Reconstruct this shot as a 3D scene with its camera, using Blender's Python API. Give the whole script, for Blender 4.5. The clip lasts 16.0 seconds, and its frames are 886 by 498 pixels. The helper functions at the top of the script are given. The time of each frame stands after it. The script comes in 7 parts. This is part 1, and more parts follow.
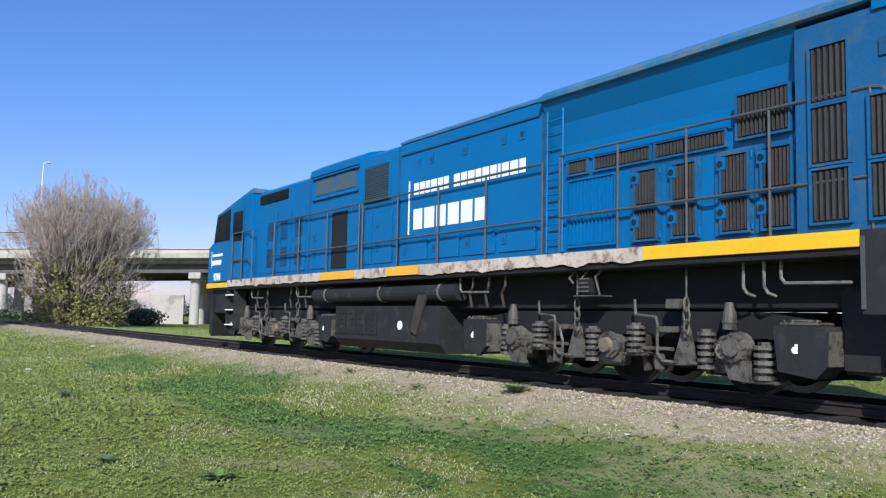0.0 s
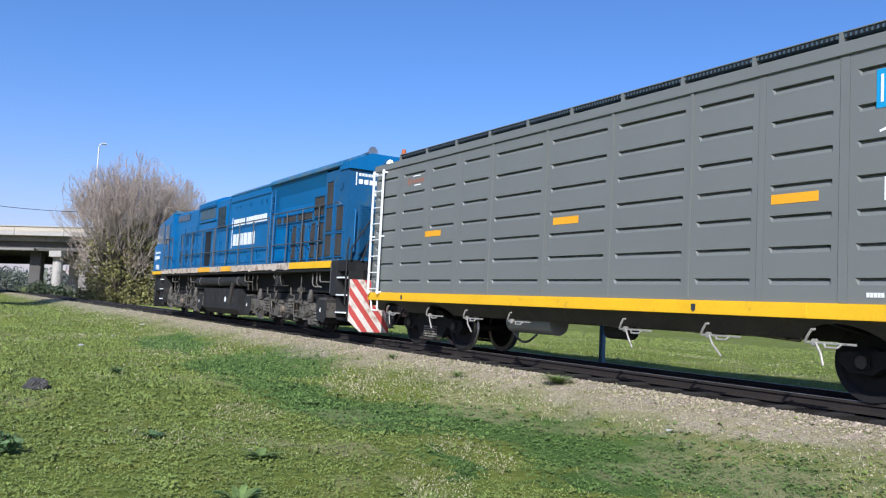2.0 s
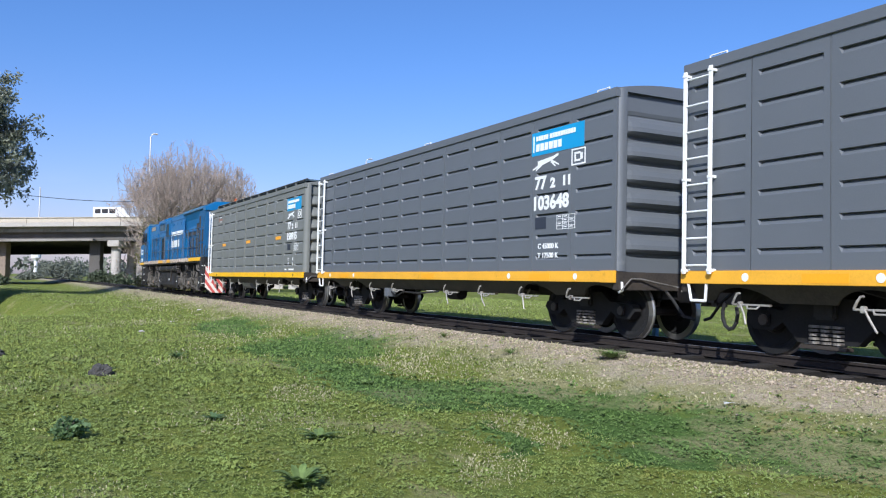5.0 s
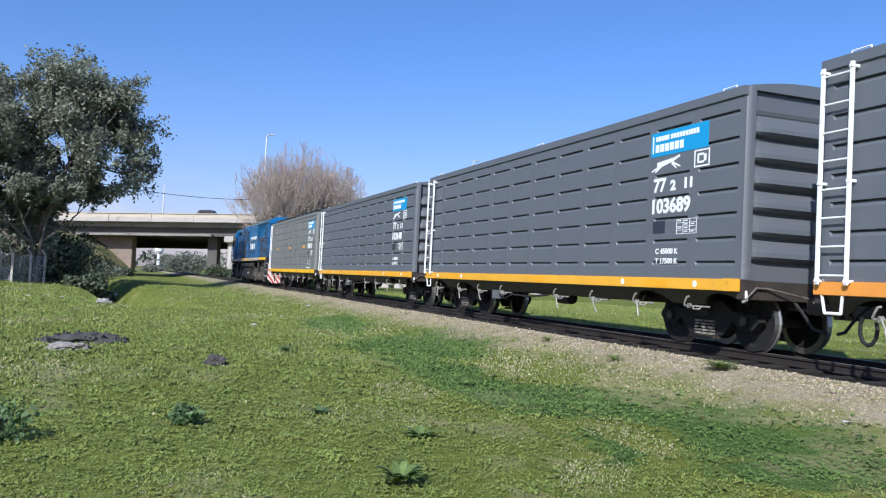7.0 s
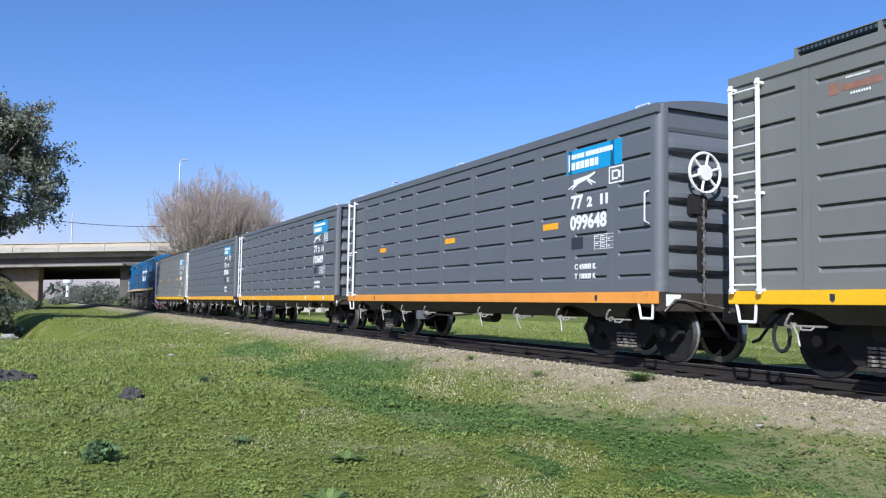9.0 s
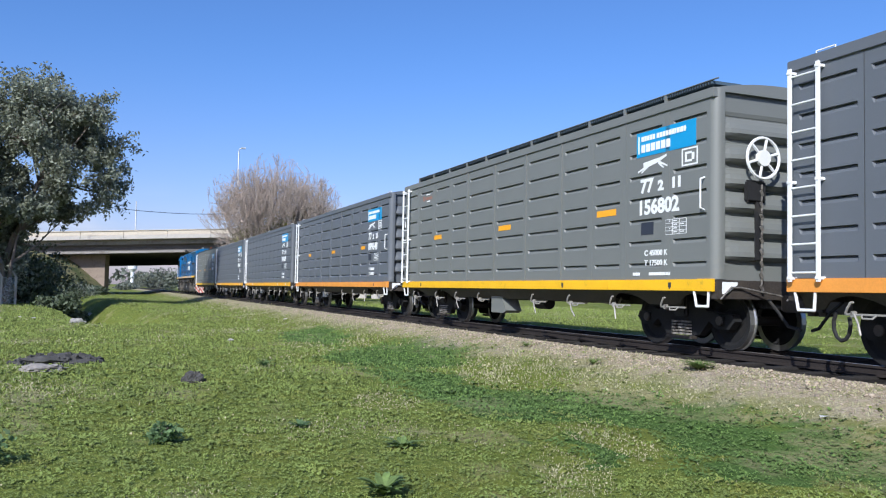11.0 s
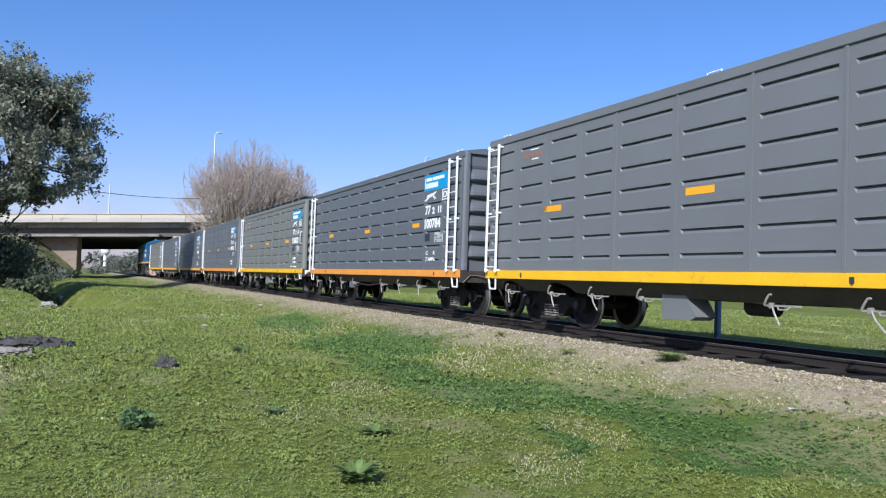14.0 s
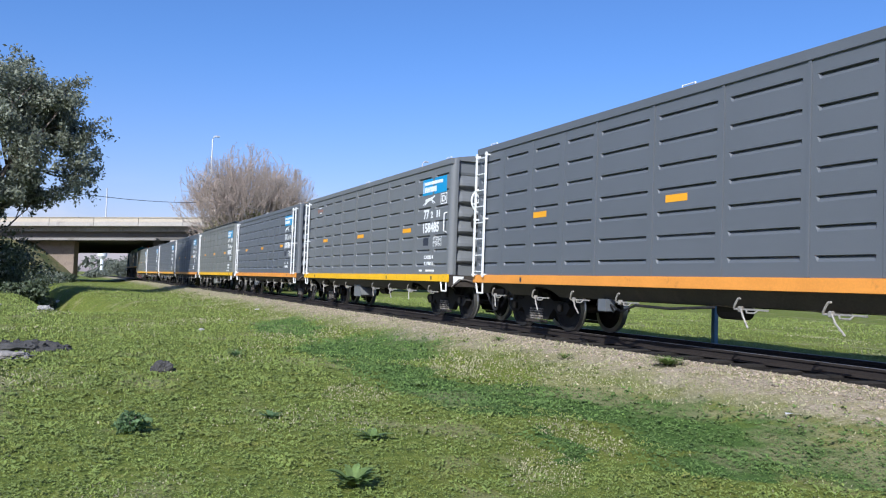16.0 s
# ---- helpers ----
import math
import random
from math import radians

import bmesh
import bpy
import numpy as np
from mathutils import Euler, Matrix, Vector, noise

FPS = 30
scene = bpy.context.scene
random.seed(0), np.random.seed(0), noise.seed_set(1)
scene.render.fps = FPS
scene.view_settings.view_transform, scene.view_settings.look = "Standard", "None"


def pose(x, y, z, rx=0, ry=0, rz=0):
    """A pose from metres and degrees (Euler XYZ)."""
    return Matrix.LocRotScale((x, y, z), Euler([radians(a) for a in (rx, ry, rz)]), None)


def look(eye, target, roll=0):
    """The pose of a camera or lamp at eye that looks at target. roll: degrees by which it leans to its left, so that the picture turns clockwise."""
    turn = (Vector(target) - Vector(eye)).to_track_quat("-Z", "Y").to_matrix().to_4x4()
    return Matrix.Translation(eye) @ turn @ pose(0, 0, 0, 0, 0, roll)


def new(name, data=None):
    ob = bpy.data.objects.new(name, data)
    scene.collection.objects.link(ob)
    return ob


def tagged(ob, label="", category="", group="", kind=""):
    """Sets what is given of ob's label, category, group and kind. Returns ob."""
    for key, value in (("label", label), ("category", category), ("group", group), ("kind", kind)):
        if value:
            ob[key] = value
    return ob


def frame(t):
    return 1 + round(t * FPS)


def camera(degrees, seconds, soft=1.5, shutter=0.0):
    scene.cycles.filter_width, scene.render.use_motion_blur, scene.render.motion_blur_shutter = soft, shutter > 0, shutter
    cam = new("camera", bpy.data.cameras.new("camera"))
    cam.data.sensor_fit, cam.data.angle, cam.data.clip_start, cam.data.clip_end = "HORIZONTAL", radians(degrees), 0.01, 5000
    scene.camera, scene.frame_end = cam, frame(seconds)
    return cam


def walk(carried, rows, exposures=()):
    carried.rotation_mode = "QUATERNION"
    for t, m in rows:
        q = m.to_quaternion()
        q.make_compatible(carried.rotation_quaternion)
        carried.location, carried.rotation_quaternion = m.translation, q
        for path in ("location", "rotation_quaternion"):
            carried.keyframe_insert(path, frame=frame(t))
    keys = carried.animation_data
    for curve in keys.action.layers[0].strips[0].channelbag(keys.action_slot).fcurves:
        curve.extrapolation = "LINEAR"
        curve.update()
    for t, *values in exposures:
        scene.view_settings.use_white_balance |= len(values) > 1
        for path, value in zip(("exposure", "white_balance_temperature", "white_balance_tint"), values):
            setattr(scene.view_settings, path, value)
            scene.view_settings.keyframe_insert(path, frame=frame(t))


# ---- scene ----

# eye, and yaw, pitch, roll in degrees; the track runs along +y, rail top at z = 0
EYE = (0.0, 0.0, 0.85)
PATH = [
    (0, -34.15, 4.91, -1.16), (0.5, -34.21, 4.51, -1.32), (1, -32.85, 4.85, -1.62), (1.5, -30.42, 4.88, -2.67), (2, -31.16,
    4.01, -2.88), (2.5, -34.11, 4.10, -1.55), (3, -36.46, 4.40, -0.81), (3.5, -35.02, 4.05, -0.65), (4, -35.03, 4.16,
    -1.96), (4.5, -31.55, 3.23, -1.59), (7, -20.41, 2.24, -2.92), (7.5, -20.35, 2.91, -2.01), (8, -21.95, 2.43, -2.35),
    (8.5, -23.56, 3.82, -2.20), (9, -25.81, 3.88, -0.93), (9.5, -24.07, 3.47, -1.44), (10, -23.31, 3.61, -1.58), (12.5,
    -20.31, 1.64, -0.41), (13, -22.52, 2.16, -1.04), (13.5, -22.69, 2.60, -1.57), (14, -23.66, 2.15, -1.99), (14.5, -23.39,
    1.45, -1.75), (15, -23.54, 1.38, -1.50), (15.5, -23.15, 1.49, -2.14), (16, -23.85, 2.47, -2.10),
]
cam = camera(56.7, 16.0, 1.15)
walk(cam, [(t, pose(*EYE, 90 + p, r, a)) for t, a, p, r in PATH], [(0.0, 0.33, 5800, 10), (16.0, 0.33, 5800, 10)])

# ---- light ----
SUN = Vector((-1.28, -1.40, 1.31)).normalized()
world = bpy.data.worlds.new("sky")
scene.world = world
world.use_nodes = True
wn = world.node_tree
sky = wn.nodes.new("ShaderNodeTexSky")
sky.sky_type, sky.sun_disc = "NISHITA", False
sky.sun_elevation = math.asin(SUN.z)
sky.sun_rotation = math.atan2(SUN.x, SUN.y)
sky.air_density, sky.dust_density, sky.ozone_density = 0.9, 0.9, 10.0
haze = wn.nodes.new("ShaderNodeVectorMath")
haze.operation = "MULTIPLY"
# pale haze and thin broken cloud low over the horizon, all round
way, part_z = wn.nodes.new("ShaderNodeTexCoord"), wn.nodes.new("ShaderNodeSeparateXYZ")
wn.links.new(way.outputs["Generated"], part_z.inputs[0])
low, bank_low = wn.nodes.new("ShaderNodeMapRange"), wn.nodes.new("ShaderNodeMapRange")
for k, top in ((low, 0.30), (bank_low, 0.13)):
    k.interpolation_type = "SMOOTHSTEP"
    for key, val in (("From Min", 0.02), ("From Max", top), ("To Min", 1.0), ("To Max", 0.0)):
        k.inputs[key].default_value = val
    wn.links.new(part_z.outputs[2], k.inputs["Value"])
stretch = wn.nodes.new("ShaderNodeMapping")
stretch.inputs["Scale"].default_value = (1.0, 1.0, 3.5)
wn.links.new(way.outputs["Generated"], stretch.inputs[0])
cloud, cut = wn.nodes.new("ShaderNodeTexNoise"), wn.nodes.new("ShaderNodeMapRange")
cloud.inputs["Scale"].default_value, cloud.inputs["Detail"].default_value = 7.0, 7
wn.links.new(stretch.outputs[0], cloud.inputs["Vector"])
cut.inputs["From Min"].default_value, cut.inputs["From Max"].default_value, cut.inputs["To Max"].default_value = 0.47, 0.72, 0.75
wn.links.new(cloud.outputs[0], cut.inputs["Value"])
puff = wn.nodes.new("ShaderNodeMath")
puff.operation = "MULTIPLY"
wn.links.new(cut.outputs[0], puff.inputs[0])
wn.links.new(bank_low.outputs[0], puff.inputs[1])
tone, white = wn.nodes.new("ShaderNodeMix"), wn.nodes.new("ShaderNodeMix")
for k, f, a, b in ((tone, low, (1.24, 1.13, 1.11, 1), (1.72, 1.10, 0.96, 1)), (white, puff, None, (2.7, 1.45, 1.02, 1))):
    k.data_type = "RGBA"
    ends = [q for q in k.inputs if q.type == "RGBA"]
    wn.links.new(f.outputs[0], k.inputs["Factor"])
    ends[1].default_value = b
    if a:
        ends[0].default_value = a
    else:
        wn.links.new([q for q in tone.outputs if q.type == "RGBA"][0], ends[0])
wn.links.new([q for q in white.outputs if q.type == "RGBA"][0], haze.inputs[1])
wn.links.new(sky.outputs[0], haze.inputs[0])
wn.links.new(haze.outputs[0], wn.nodes["Background"].inputs[0])
wn.nodes["Background"].inputs[1].default_value = 0.115
sun = new("sun", bpy.data.lights.new("sun", "SUN"))
sun.data.energy, sun.data.angle, sun.data.color = 4.6, radians(0.6), (1.0, 0.94, 0.84)
sun.matrix_world = look((0, 0, 40), Vector((0, 0, 40)) - SUN)

# ---- materials ----
def mat(name, color, rough=0.6, metal=0.0, vary=0.25, scale=3.0, grain=40.0, bump=0.15, dirt=None, dirt_amount=0.35, coat=0.0, rand=0.0, island=0.0, soft=0, thin=0):
    """Two scales of noise over a base colour, fine relief, and stains of a second colour with a ragged edge."""
    m = bpy.data.materials.new(name)
    m.use_nodes = True
    t = m.node_tree
    b = t.nodes["Principled BSDF"]
    n = t.nodes.new
    co = n("ShaderNodeTexCoord")
    big, fine = n("ShaderNodeTexNoise"), n("ShaderNodeTexNoise")
    big.inputs["Scale"].default_value, big.inputs["Detail"].default_value = scale, 6
    fine.inputs["Scale"].default_value, fine.inputs["Detail"].default_value = grain, 4
    for k in (big, fine):
        t.links.new(co.outputs["Object"], k.inputs["Vector"])
    mixed = n("ShaderNodeMath")
    mixed.operation = "ADD"
    t.links.new(big.outputs[0], mixed.inputs[0])
    t.links.new(fine.outputs[0], mixed.inputs[1])
    ramp = n("ShaderNodeMapRange")
    ramp.inputs["From Min"].default_value, ramp.inputs["From Max"].default_value = 0.65, 1.35
    ramp.inputs["To Min"].default_value, ramp.inputs["To Max"].default_value = 1 - vary, 1 + vary
    t.links.new(mixed.outputs[0], ramp.inputs["Value"])
    last = ramp.outputs[0]
    if rand or island:
        src = n("ShaderNodeObjectInfo").outputs["Random"] if rand else n("ShaderNodeNewGeometry").outputs["Random Per Island"]
        r = n("ShaderNodeMapRange")
        r.inputs["To Min"].default_value, r.inputs["To Max"].default_value = 1 - (rand or island), 1 + (rand or island)
        t.links.new(src, r.inputs["Value"])
        mul = n("ShaderNodeMath")
        mul.operation = "MULTIPLY"
        t.links.new(last, mul.inputs[0])
        t.links.new(r.outputs[0], mul.inputs[1])
        last = mul.outputs[0]
    col = n("ShaderNodeVectorMath")
    col.operation = "SCALE"
    col.inputs[0].default_value = color
    t.links.new(last, col.inputs["Scale"])
    out = col.outputs[0]
    if dirt:
        st = n("ShaderNodeTexNoise")
        st.inputs["Scale"].default_value, st.inputs["Detail"].default_value, st.inputs["Roughness"].default_value = scale * 1.7, 8, 0.7
        t.links.new(co.outputs["Object"], st.inputs["Vector"])
        edge = n("ShaderNodeMapRange")
        edge.inputs["From Min"].default_value, edge.inputs["From Max"].default_value = 0.72 - dirt_amount * 0.5, 0.80 - dirt_amount * 0.4
        t.links.new(st.outputs[0], edge.inputs["Value"])
        mx = n("ShaderNodeMix")
        mx.data_type = "RGBA"
        mx.inputs["B"].default_value = (*dirt, 1)
        t.links.new(edge.outputs[0], mx.inputs["Factor"])
        for s in mx.inputs:
            if s.name == "A" and s.type == "RGBA":
                t.links.new(out, s)
            if s.name == "B" and s.type == "RGBA":
                s.default_value = (*dirt, 1)
        out = [s for s in mx.outputs if s.type == "RGBA"][0]
    t.links.new(out, b.inputs["Base Color"])
    if thin:
        # leaves pass part of the light through to their far side
        tr, mixer = n("ShaderNodeBsdfTranslucent"), n("ShaderNodeMixShader")
        mixer.inputs[0].default_value = thin
        t.links.new(out, tr.inputs["Color"])
        t.links.new(b.outputs[0], mixer.inputs[1])
        t.links.new(tr.outputs[0], mixer.inputs[2])
        t.links.new(mixer.outputs[0], t.nodes["Material Output"].inputs["Surface"])
    if soft:
        # thin blades and leaves let light through, so they shade more evenly than hard plates
        g, add, nrm = n("ShaderNodeNewGeometry"), n("ShaderNodeVectorMath"), n("ShaderNodeVectorMath")
        add.operation, nrm.operation = "ADD", "NORMALIZE"
        add.inputs[1].default_value = (0, 0, soft)
        t.links.new(g.outputs["Normal"], add.inputs[0])
        t.links.new(add.outputs[0], nrm.inputs[0])
        t.links.new(nrm.outputs[0], b.inputs["Normal"])
    b.inputs["Roughness"].default_value, b.inputs["Metallic"].default_value = rough, metal
    b.inputs["Coat Weight"].default_value = coat
    if bump:
        bp = n("ShaderNodeBump")
        bp.inputs["Strength"].default_value, bp.inputs["Distance"].default_value = bump, 0.01
        t.links.new(mixed.outputs[0], bp.inputs["Height"])
        t.links.new(bp.outputs[0], b.inputs["Normal"])
    return m


def glow(name, color, strength):
    m = bpy.data.materials.new(name)
    m.use_nodes = True
    b = m.node_tree.nodes["Principled BSDF"]
    b.inputs["Base Color"].default_value = (*color, 1)
    b.inputs["Emission Color"].default_value = (*color, 1)
    b.inputs["Emission Strength"].default_value = strength
    return m


BLUE = mat("blue_paint", (0.003, 0.122, 0.318), 0.38, 0, 0.12, 0.8, 30, 0.05, (0.02, 0.10, 0.22), 0.18)
BLUE_DARK = mat("blue_paint_sooty", (0.010, 0.085, 0.200), 0.5, 0, 0.25, 1.2, 30, 0.08, (0.02, 0.03, 0.05), 0.4)
GRILLE = mat("grille_dark", (0.014, 0.015, 0.017), 0.6, 0.2, 0.3, 2, 40, 0.1)
HANDRAIL = mat("blue_grey_handrail_paint", (0.085, 0.088, 0.095), 0.5, 0.2, 0.25, 3, 40, 0.05, (0.10, 0.07, 0.05), 0.25)
SKIRT = mat("sooty_underframe", (0.036, 0.034, 0.026), 0.8, 0, 0.4, 2, 30, 0.2, (0.050, 0.042, 0.034), 0.35)
LATCH = mat("dull_latch_iron", (0.36, 0.34, 0.30), 0.6, 0.3, 0.3, 4, 40, 0.1, (0.08, 0.06, 0.05), 0.3)
ROOF_BLUE = mat("roof_blue", (0.03, 0.14, 0.27), 0.45, 0, 0.3, 1.5, 25, 0.1, (0.10, 0.16, 0.20), 0.5)
GREY_GREEN = mat("green_grey_paint", (0.166, 0.174, 0.162), 0.5, 0, 0.08, 0.7, 60, 0.04, (0.18, 0.18, 0.16), 0.12)
GREY_BLUE = mat("blue_grey_paint", (0.116, 0.128, 0.143), 0.5, 0, 0.08, 0.7, 60, 0.04, (0.15, 0.16, 0.17), 0.12)
GREY = mat("neutral_grey_paint", (0.154, 0.163, 0.168), 0.5, 0, 0.08, 0.7, 60, 0.04, (0.17, 0.17, 0.16), 0.12)
YELLOW = mat("yellow_paint", (0.82, 0.465, 0.008), 0.45, 0, 0.1, 1.5, 40, 0.05, (0.50, 0.30, 0.03), 0.2)
AMBER = mat("amber_paint", (0.78, 0.40, 0.03), 0.45, 0, 0.1, 1.5, 40, 0.05, (0.55, 0.28, 0.03), 0.2)
ORANGE = mat("orange_paint", (0.74, 0.30, 0.05), 0.45, 0, 0.1, 1.5, 40, 0.05, (0.50, 0.20, 0.04), 0.2)
DECAL_ORANGE = mat("reflective_orange", (0.85, 0.38, 0.01), 0.4, 0, 0.06, 2, 40, 0.02)
WHITE = mat("white_paint", (0.78, 0.79, 0.78), 0.5, 0, 0.06, 3, 40, 0.04, (0.45, 0.44, 0.40), 0.15)
DECAL_BLUE = mat("sky_blue_decal", (0.02, 0.29, 0.57), 0.4, 0, 0.06, 2, 40, 0.02)
DECAL_DARK = mat("dark_decal", (0.03, 0.035, 0.05), 0.5, 0, 0.1, 2, 40, 0.02)
RED = mat("red_paint", (0.44, 0.06, 0.05), 0.45, 0, 0.12, 2, 30, 0.05, (0.35, 0.10, 0.06), 0.2)
BLACK = mat("sooty_black", (0.012, 0.012, 0.013), 0.75, 0, 0.4, 2, 30, 0.2, (0.034, 0.030, 0.026), 0.36)
GREASE = mat("greasy_brown_iron", (0.052, 0.043, 0.036), 0.65, 0.2, 0.4, 3, 30, 0.3, (0.065, 0.052, 0.040), 0.35)
IRON = mat("dusty_iron", (0.20, 0.185, 0.165), 0.6, 0.4, 0.4, 4, 40, 0.3, (0.05, 0.04, 0.035), 0.4)
STEEL = mat("worn_steel", (0.45, 0.44, 0.42), 0.35, 0.9, 0.15, 5, 60, 0.05)
RAIL_TOP = mat("worn_rail_top", (0.20, 0.18, 0.17), 0.45, 0.6, 0.2, 3, 40, 0.1)
RAIL_SIDE = mat("rusty_rail", (0.026, 0.020, 0.017), 0.8, 0.2, 0.3, 2, 40, 0.3)
SLEEPER = mat("old_sleeper_wood", (0.026, 0.022, 0.019), 0.9, 0, 0.4, 3, 30, 0.5, rand=0.3)
PRIMER = mat("flaking_primer", (0.52, 0.44, 0.36), 0.7, 0, 0.25, 2.5, 25, 0.2, (0.20, 0.13, 0.09), 0.45)
GLASS_DARK = mat("dark_window_glass", (0.012, 0.016, 0.02), 0.08, 0, 0.2, 2, 20, 0.0)
CONCRETE = mat("weathered_concrete", (0.42, 0.39, 0.35), 0.85, 0, 0.15, 0.25, 6, 0.2, (0.27, 0.25, 0.22), 0.35)
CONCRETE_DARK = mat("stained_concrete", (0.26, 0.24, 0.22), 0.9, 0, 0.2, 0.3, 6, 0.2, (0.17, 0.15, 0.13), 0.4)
CREAM_CONCRETE = mat("cream_concrete", (0.50, 0.44, 0.355), 0.85, 0, 0.12, 0.25, 6, 0.2, (0.40, 0.35, 0.29), 0.35)
BARK = mat("grey_bark", (0.16, 0.13, 0.105), 0.9, 0, 0.3, 4, 30, 0.5)
TWIG = mat("pale_twigs", (0.38, 0.32, 0.275), 0.85, 0, 0.25, 1.5, 20, 0.1)
BUD = mat("reddish_buds", (0.40, 0.31, 0.255), 0.8, 0, 0.25, 0.5, 10, 0.0, island=0.35)
DIRTY_WHITE = mat("dirty_white_paint", (0.60, 0.55, 0.49), 0.6, 0, 0.15, 2, 20, 0.1, (0.36, 0.27, 0.20), 0.42)
# concrete darkened to put the deck's shade into girders, pier and rear beam
SHADED_CONCRETE = mat("shaded_concrete", (0.10, 0.093, 0.085), 0.9, 0, 0.25, 0.3, 6, 0.2)
BROWN_CONCRETE = mat("brown_concrete", (0.235, 0.185, 0.145), 0.9, 0, 0.2, 0.4, 8, 0.2, (0.17, 0.13, 0.10), 0.4)
BUSH_LEAF = mat("yellow_green_leaves", (0.19, 0.18, 0.06), 0.7, 0, 0.3, 0.5, 10, 0.0, island=0.4)
LEAF = mat("grey_green_leaves", (0.235, 0.255, 0.19), 0.5, 0, 0.3, 0.4, 8, 0.0, island=0.4, thin=0.42)
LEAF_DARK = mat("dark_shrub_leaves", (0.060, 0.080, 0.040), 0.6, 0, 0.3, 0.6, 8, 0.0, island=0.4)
# leaf colour paled to hold the haze of distance
LEAF_FAR = mat("distant_leaves", (0.140, 0.155, 0.120), 0.8, 0, 0.3, 0.2, 4, 0.0, island=0.3)
STONE = mat("pale_stone", (0.42, 0.40, 0.37), 0.85, 0, 0.2, 6, 40, 0.4, rand=0.3)
TAR = mat("crumbled_asphalt", (0.060, 0.057, 0.053), 0.9, 0, 0.4, 5, 40, 0.6)
GALV = mat("galvanised_steel", (0.62, 0.63, 0.64), 0.45, 0.6, 0.1, 3, 30, 0.05)
POST_BLUE = mat("faded_blue_paint", (0.10, 0.20, 0.28), 0.6, 0, 0.2, 4, 30, 0.1)
FADED_RED = mat("faded_red_decal", (0.26, 0.13, 0.09), 0.5, 0, 0.3, 6, 40, 0.02)
CLOVER = mat("clover_leaves", (0.192, 0.248, 0.052), 0.95, 0, 0.36, 1.6, 7, 0.0, (0.225, 0.238, 0.045), 0.38, island=0.15, soft=1.5)
CLOVER_DARK = mat("lush_grass", (0.120, 0.196, 0.042), 0.95, 0, 0.36, 1.8, 7, 0.0, island=0.18, soft=1.5)
WEED = mat("broad_weed_leaves", (0.19, 0.27, 0.08), 0.6, 0, 0.3, 6, 30, 0.0, island=0.2, thin=0.4)
WEED_DARK = mat("dark_weed_leaves", (0.13, 0.21, 0.085), 0.7, 0, 0.3, 6, 30, 0.0, island=0.2, thin=0.4)
BOGIE_IRON = mat("grimy_bogie_iron", (0.120, 0.110, 0.094), 0.65, 0.3, 0.4, 4, 40, 0.3, (0.035, 0.030, 0.026), 0.45)
STRAW = mat("dry_grass", (0.325, 0.305, 0.170), 0.95, 0, 0.3, 0.9, 12, 0.0, island=0.22, soft=1.3)
# black iron made darker still, to hold the shade under the vehicles
SHADED_BLACK = mat("shaded_black", (0.006, 0.006, 0.0065), 0.85, 0, 0.5, 2, 30, 0.2, (0.014, 0.012, 0.010), 0.3)
BLUE_DUSTY = mat("dust_filmed_blue_paint", (0.009, 0.088, 0.215), 0.5, 0, 0.2, 1.1, 30, 0.06, (0.045, 0.105, 0.165), 0.36)
SLAT_BROWN = mat("rust_dusted_slats", (0.046, 0.043, 0.041), 0.7, 0.1, 0.35, 3, 30, 0.1, (0.05, 0.045, 0.045), 0.4)
MESH_GREY = mat("grey_screen_mesh", (0.060, 0.095, 0.125), 0.6, 0, 0.2, 3, 60, 0.1)
RUST_CAP = mat("rusty_axle_cap", (0.20, 0.155, 0.115), 0.7, 0.2, 0.3, 8, 40, 0.2, (0.10, 0.075, 0.06), 0.4)
LAMP_ON = glow("lit_headlamp", (1.0, 0.95, 0.86), 3.0)
LAMP_RED = mat("red_lens", (0.65, 0.03, 0.06), 0.2, 0, 0.1, 4, 30, 0)
LAMP_AMBER = mat("amber_lens", (0.42, 0.11, 0.03), 0.25, 0, 0.1, 4, 30, 0)


# ---- shape helpers ----
def part(name, bm, material, parent=None, label="", smooth=False):
    me = bpy.data.meshes.new(name)
    bm.normal_update()
    bm.to_mesh(me)
    bm.free()
    return part_of(name, me, material, parent, label, smooth)


def part_of(name, me, material, parent=None, label="", smooth=False):
    if material and not me.materials:
        me.materials.append(material)
    if smooth:
        me.shade_smooth()
    ob = new(name, me)
    ob.parent = parent
    if label:
        ob["label"] = label
    return ob


def empty(name, m=Matrix()):
    ob = new(name)
    ob.matrix_basis = m
    return ob


def box(bm, x0, x1, y0, y1, z0, z1, bevel=0.0, m=None):
    r = bmesh.ops.create_cube(bm, size=1.0)
    vs = r["verts"]
    bmesh.ops.scale(bm, vec=(abs(x1 - x0), abs(y1 - y0), abs(z1 - z0)), verts=vs)
    bmesh.ops.translate(bm, vec=((x0 + x1) / 2, (y0 + y1) / 2, (z0 + z1) / 2), verts=vs)
    if bevel:
        es = list({e for v in vs for e in v.link_edges})
        g = bmesh.ops.bevel(bm, geom=es, offset=bevel, segments=2, affect="EDGES", clamp_overlap=True)
        vs = list({v for f in g["faces"] for v in f.verts} | {v for v in vs if v.is_valid})
    if m is not None:
        bmesh.ops.transform(bm, matrix=m, verts=vs)
    return bm


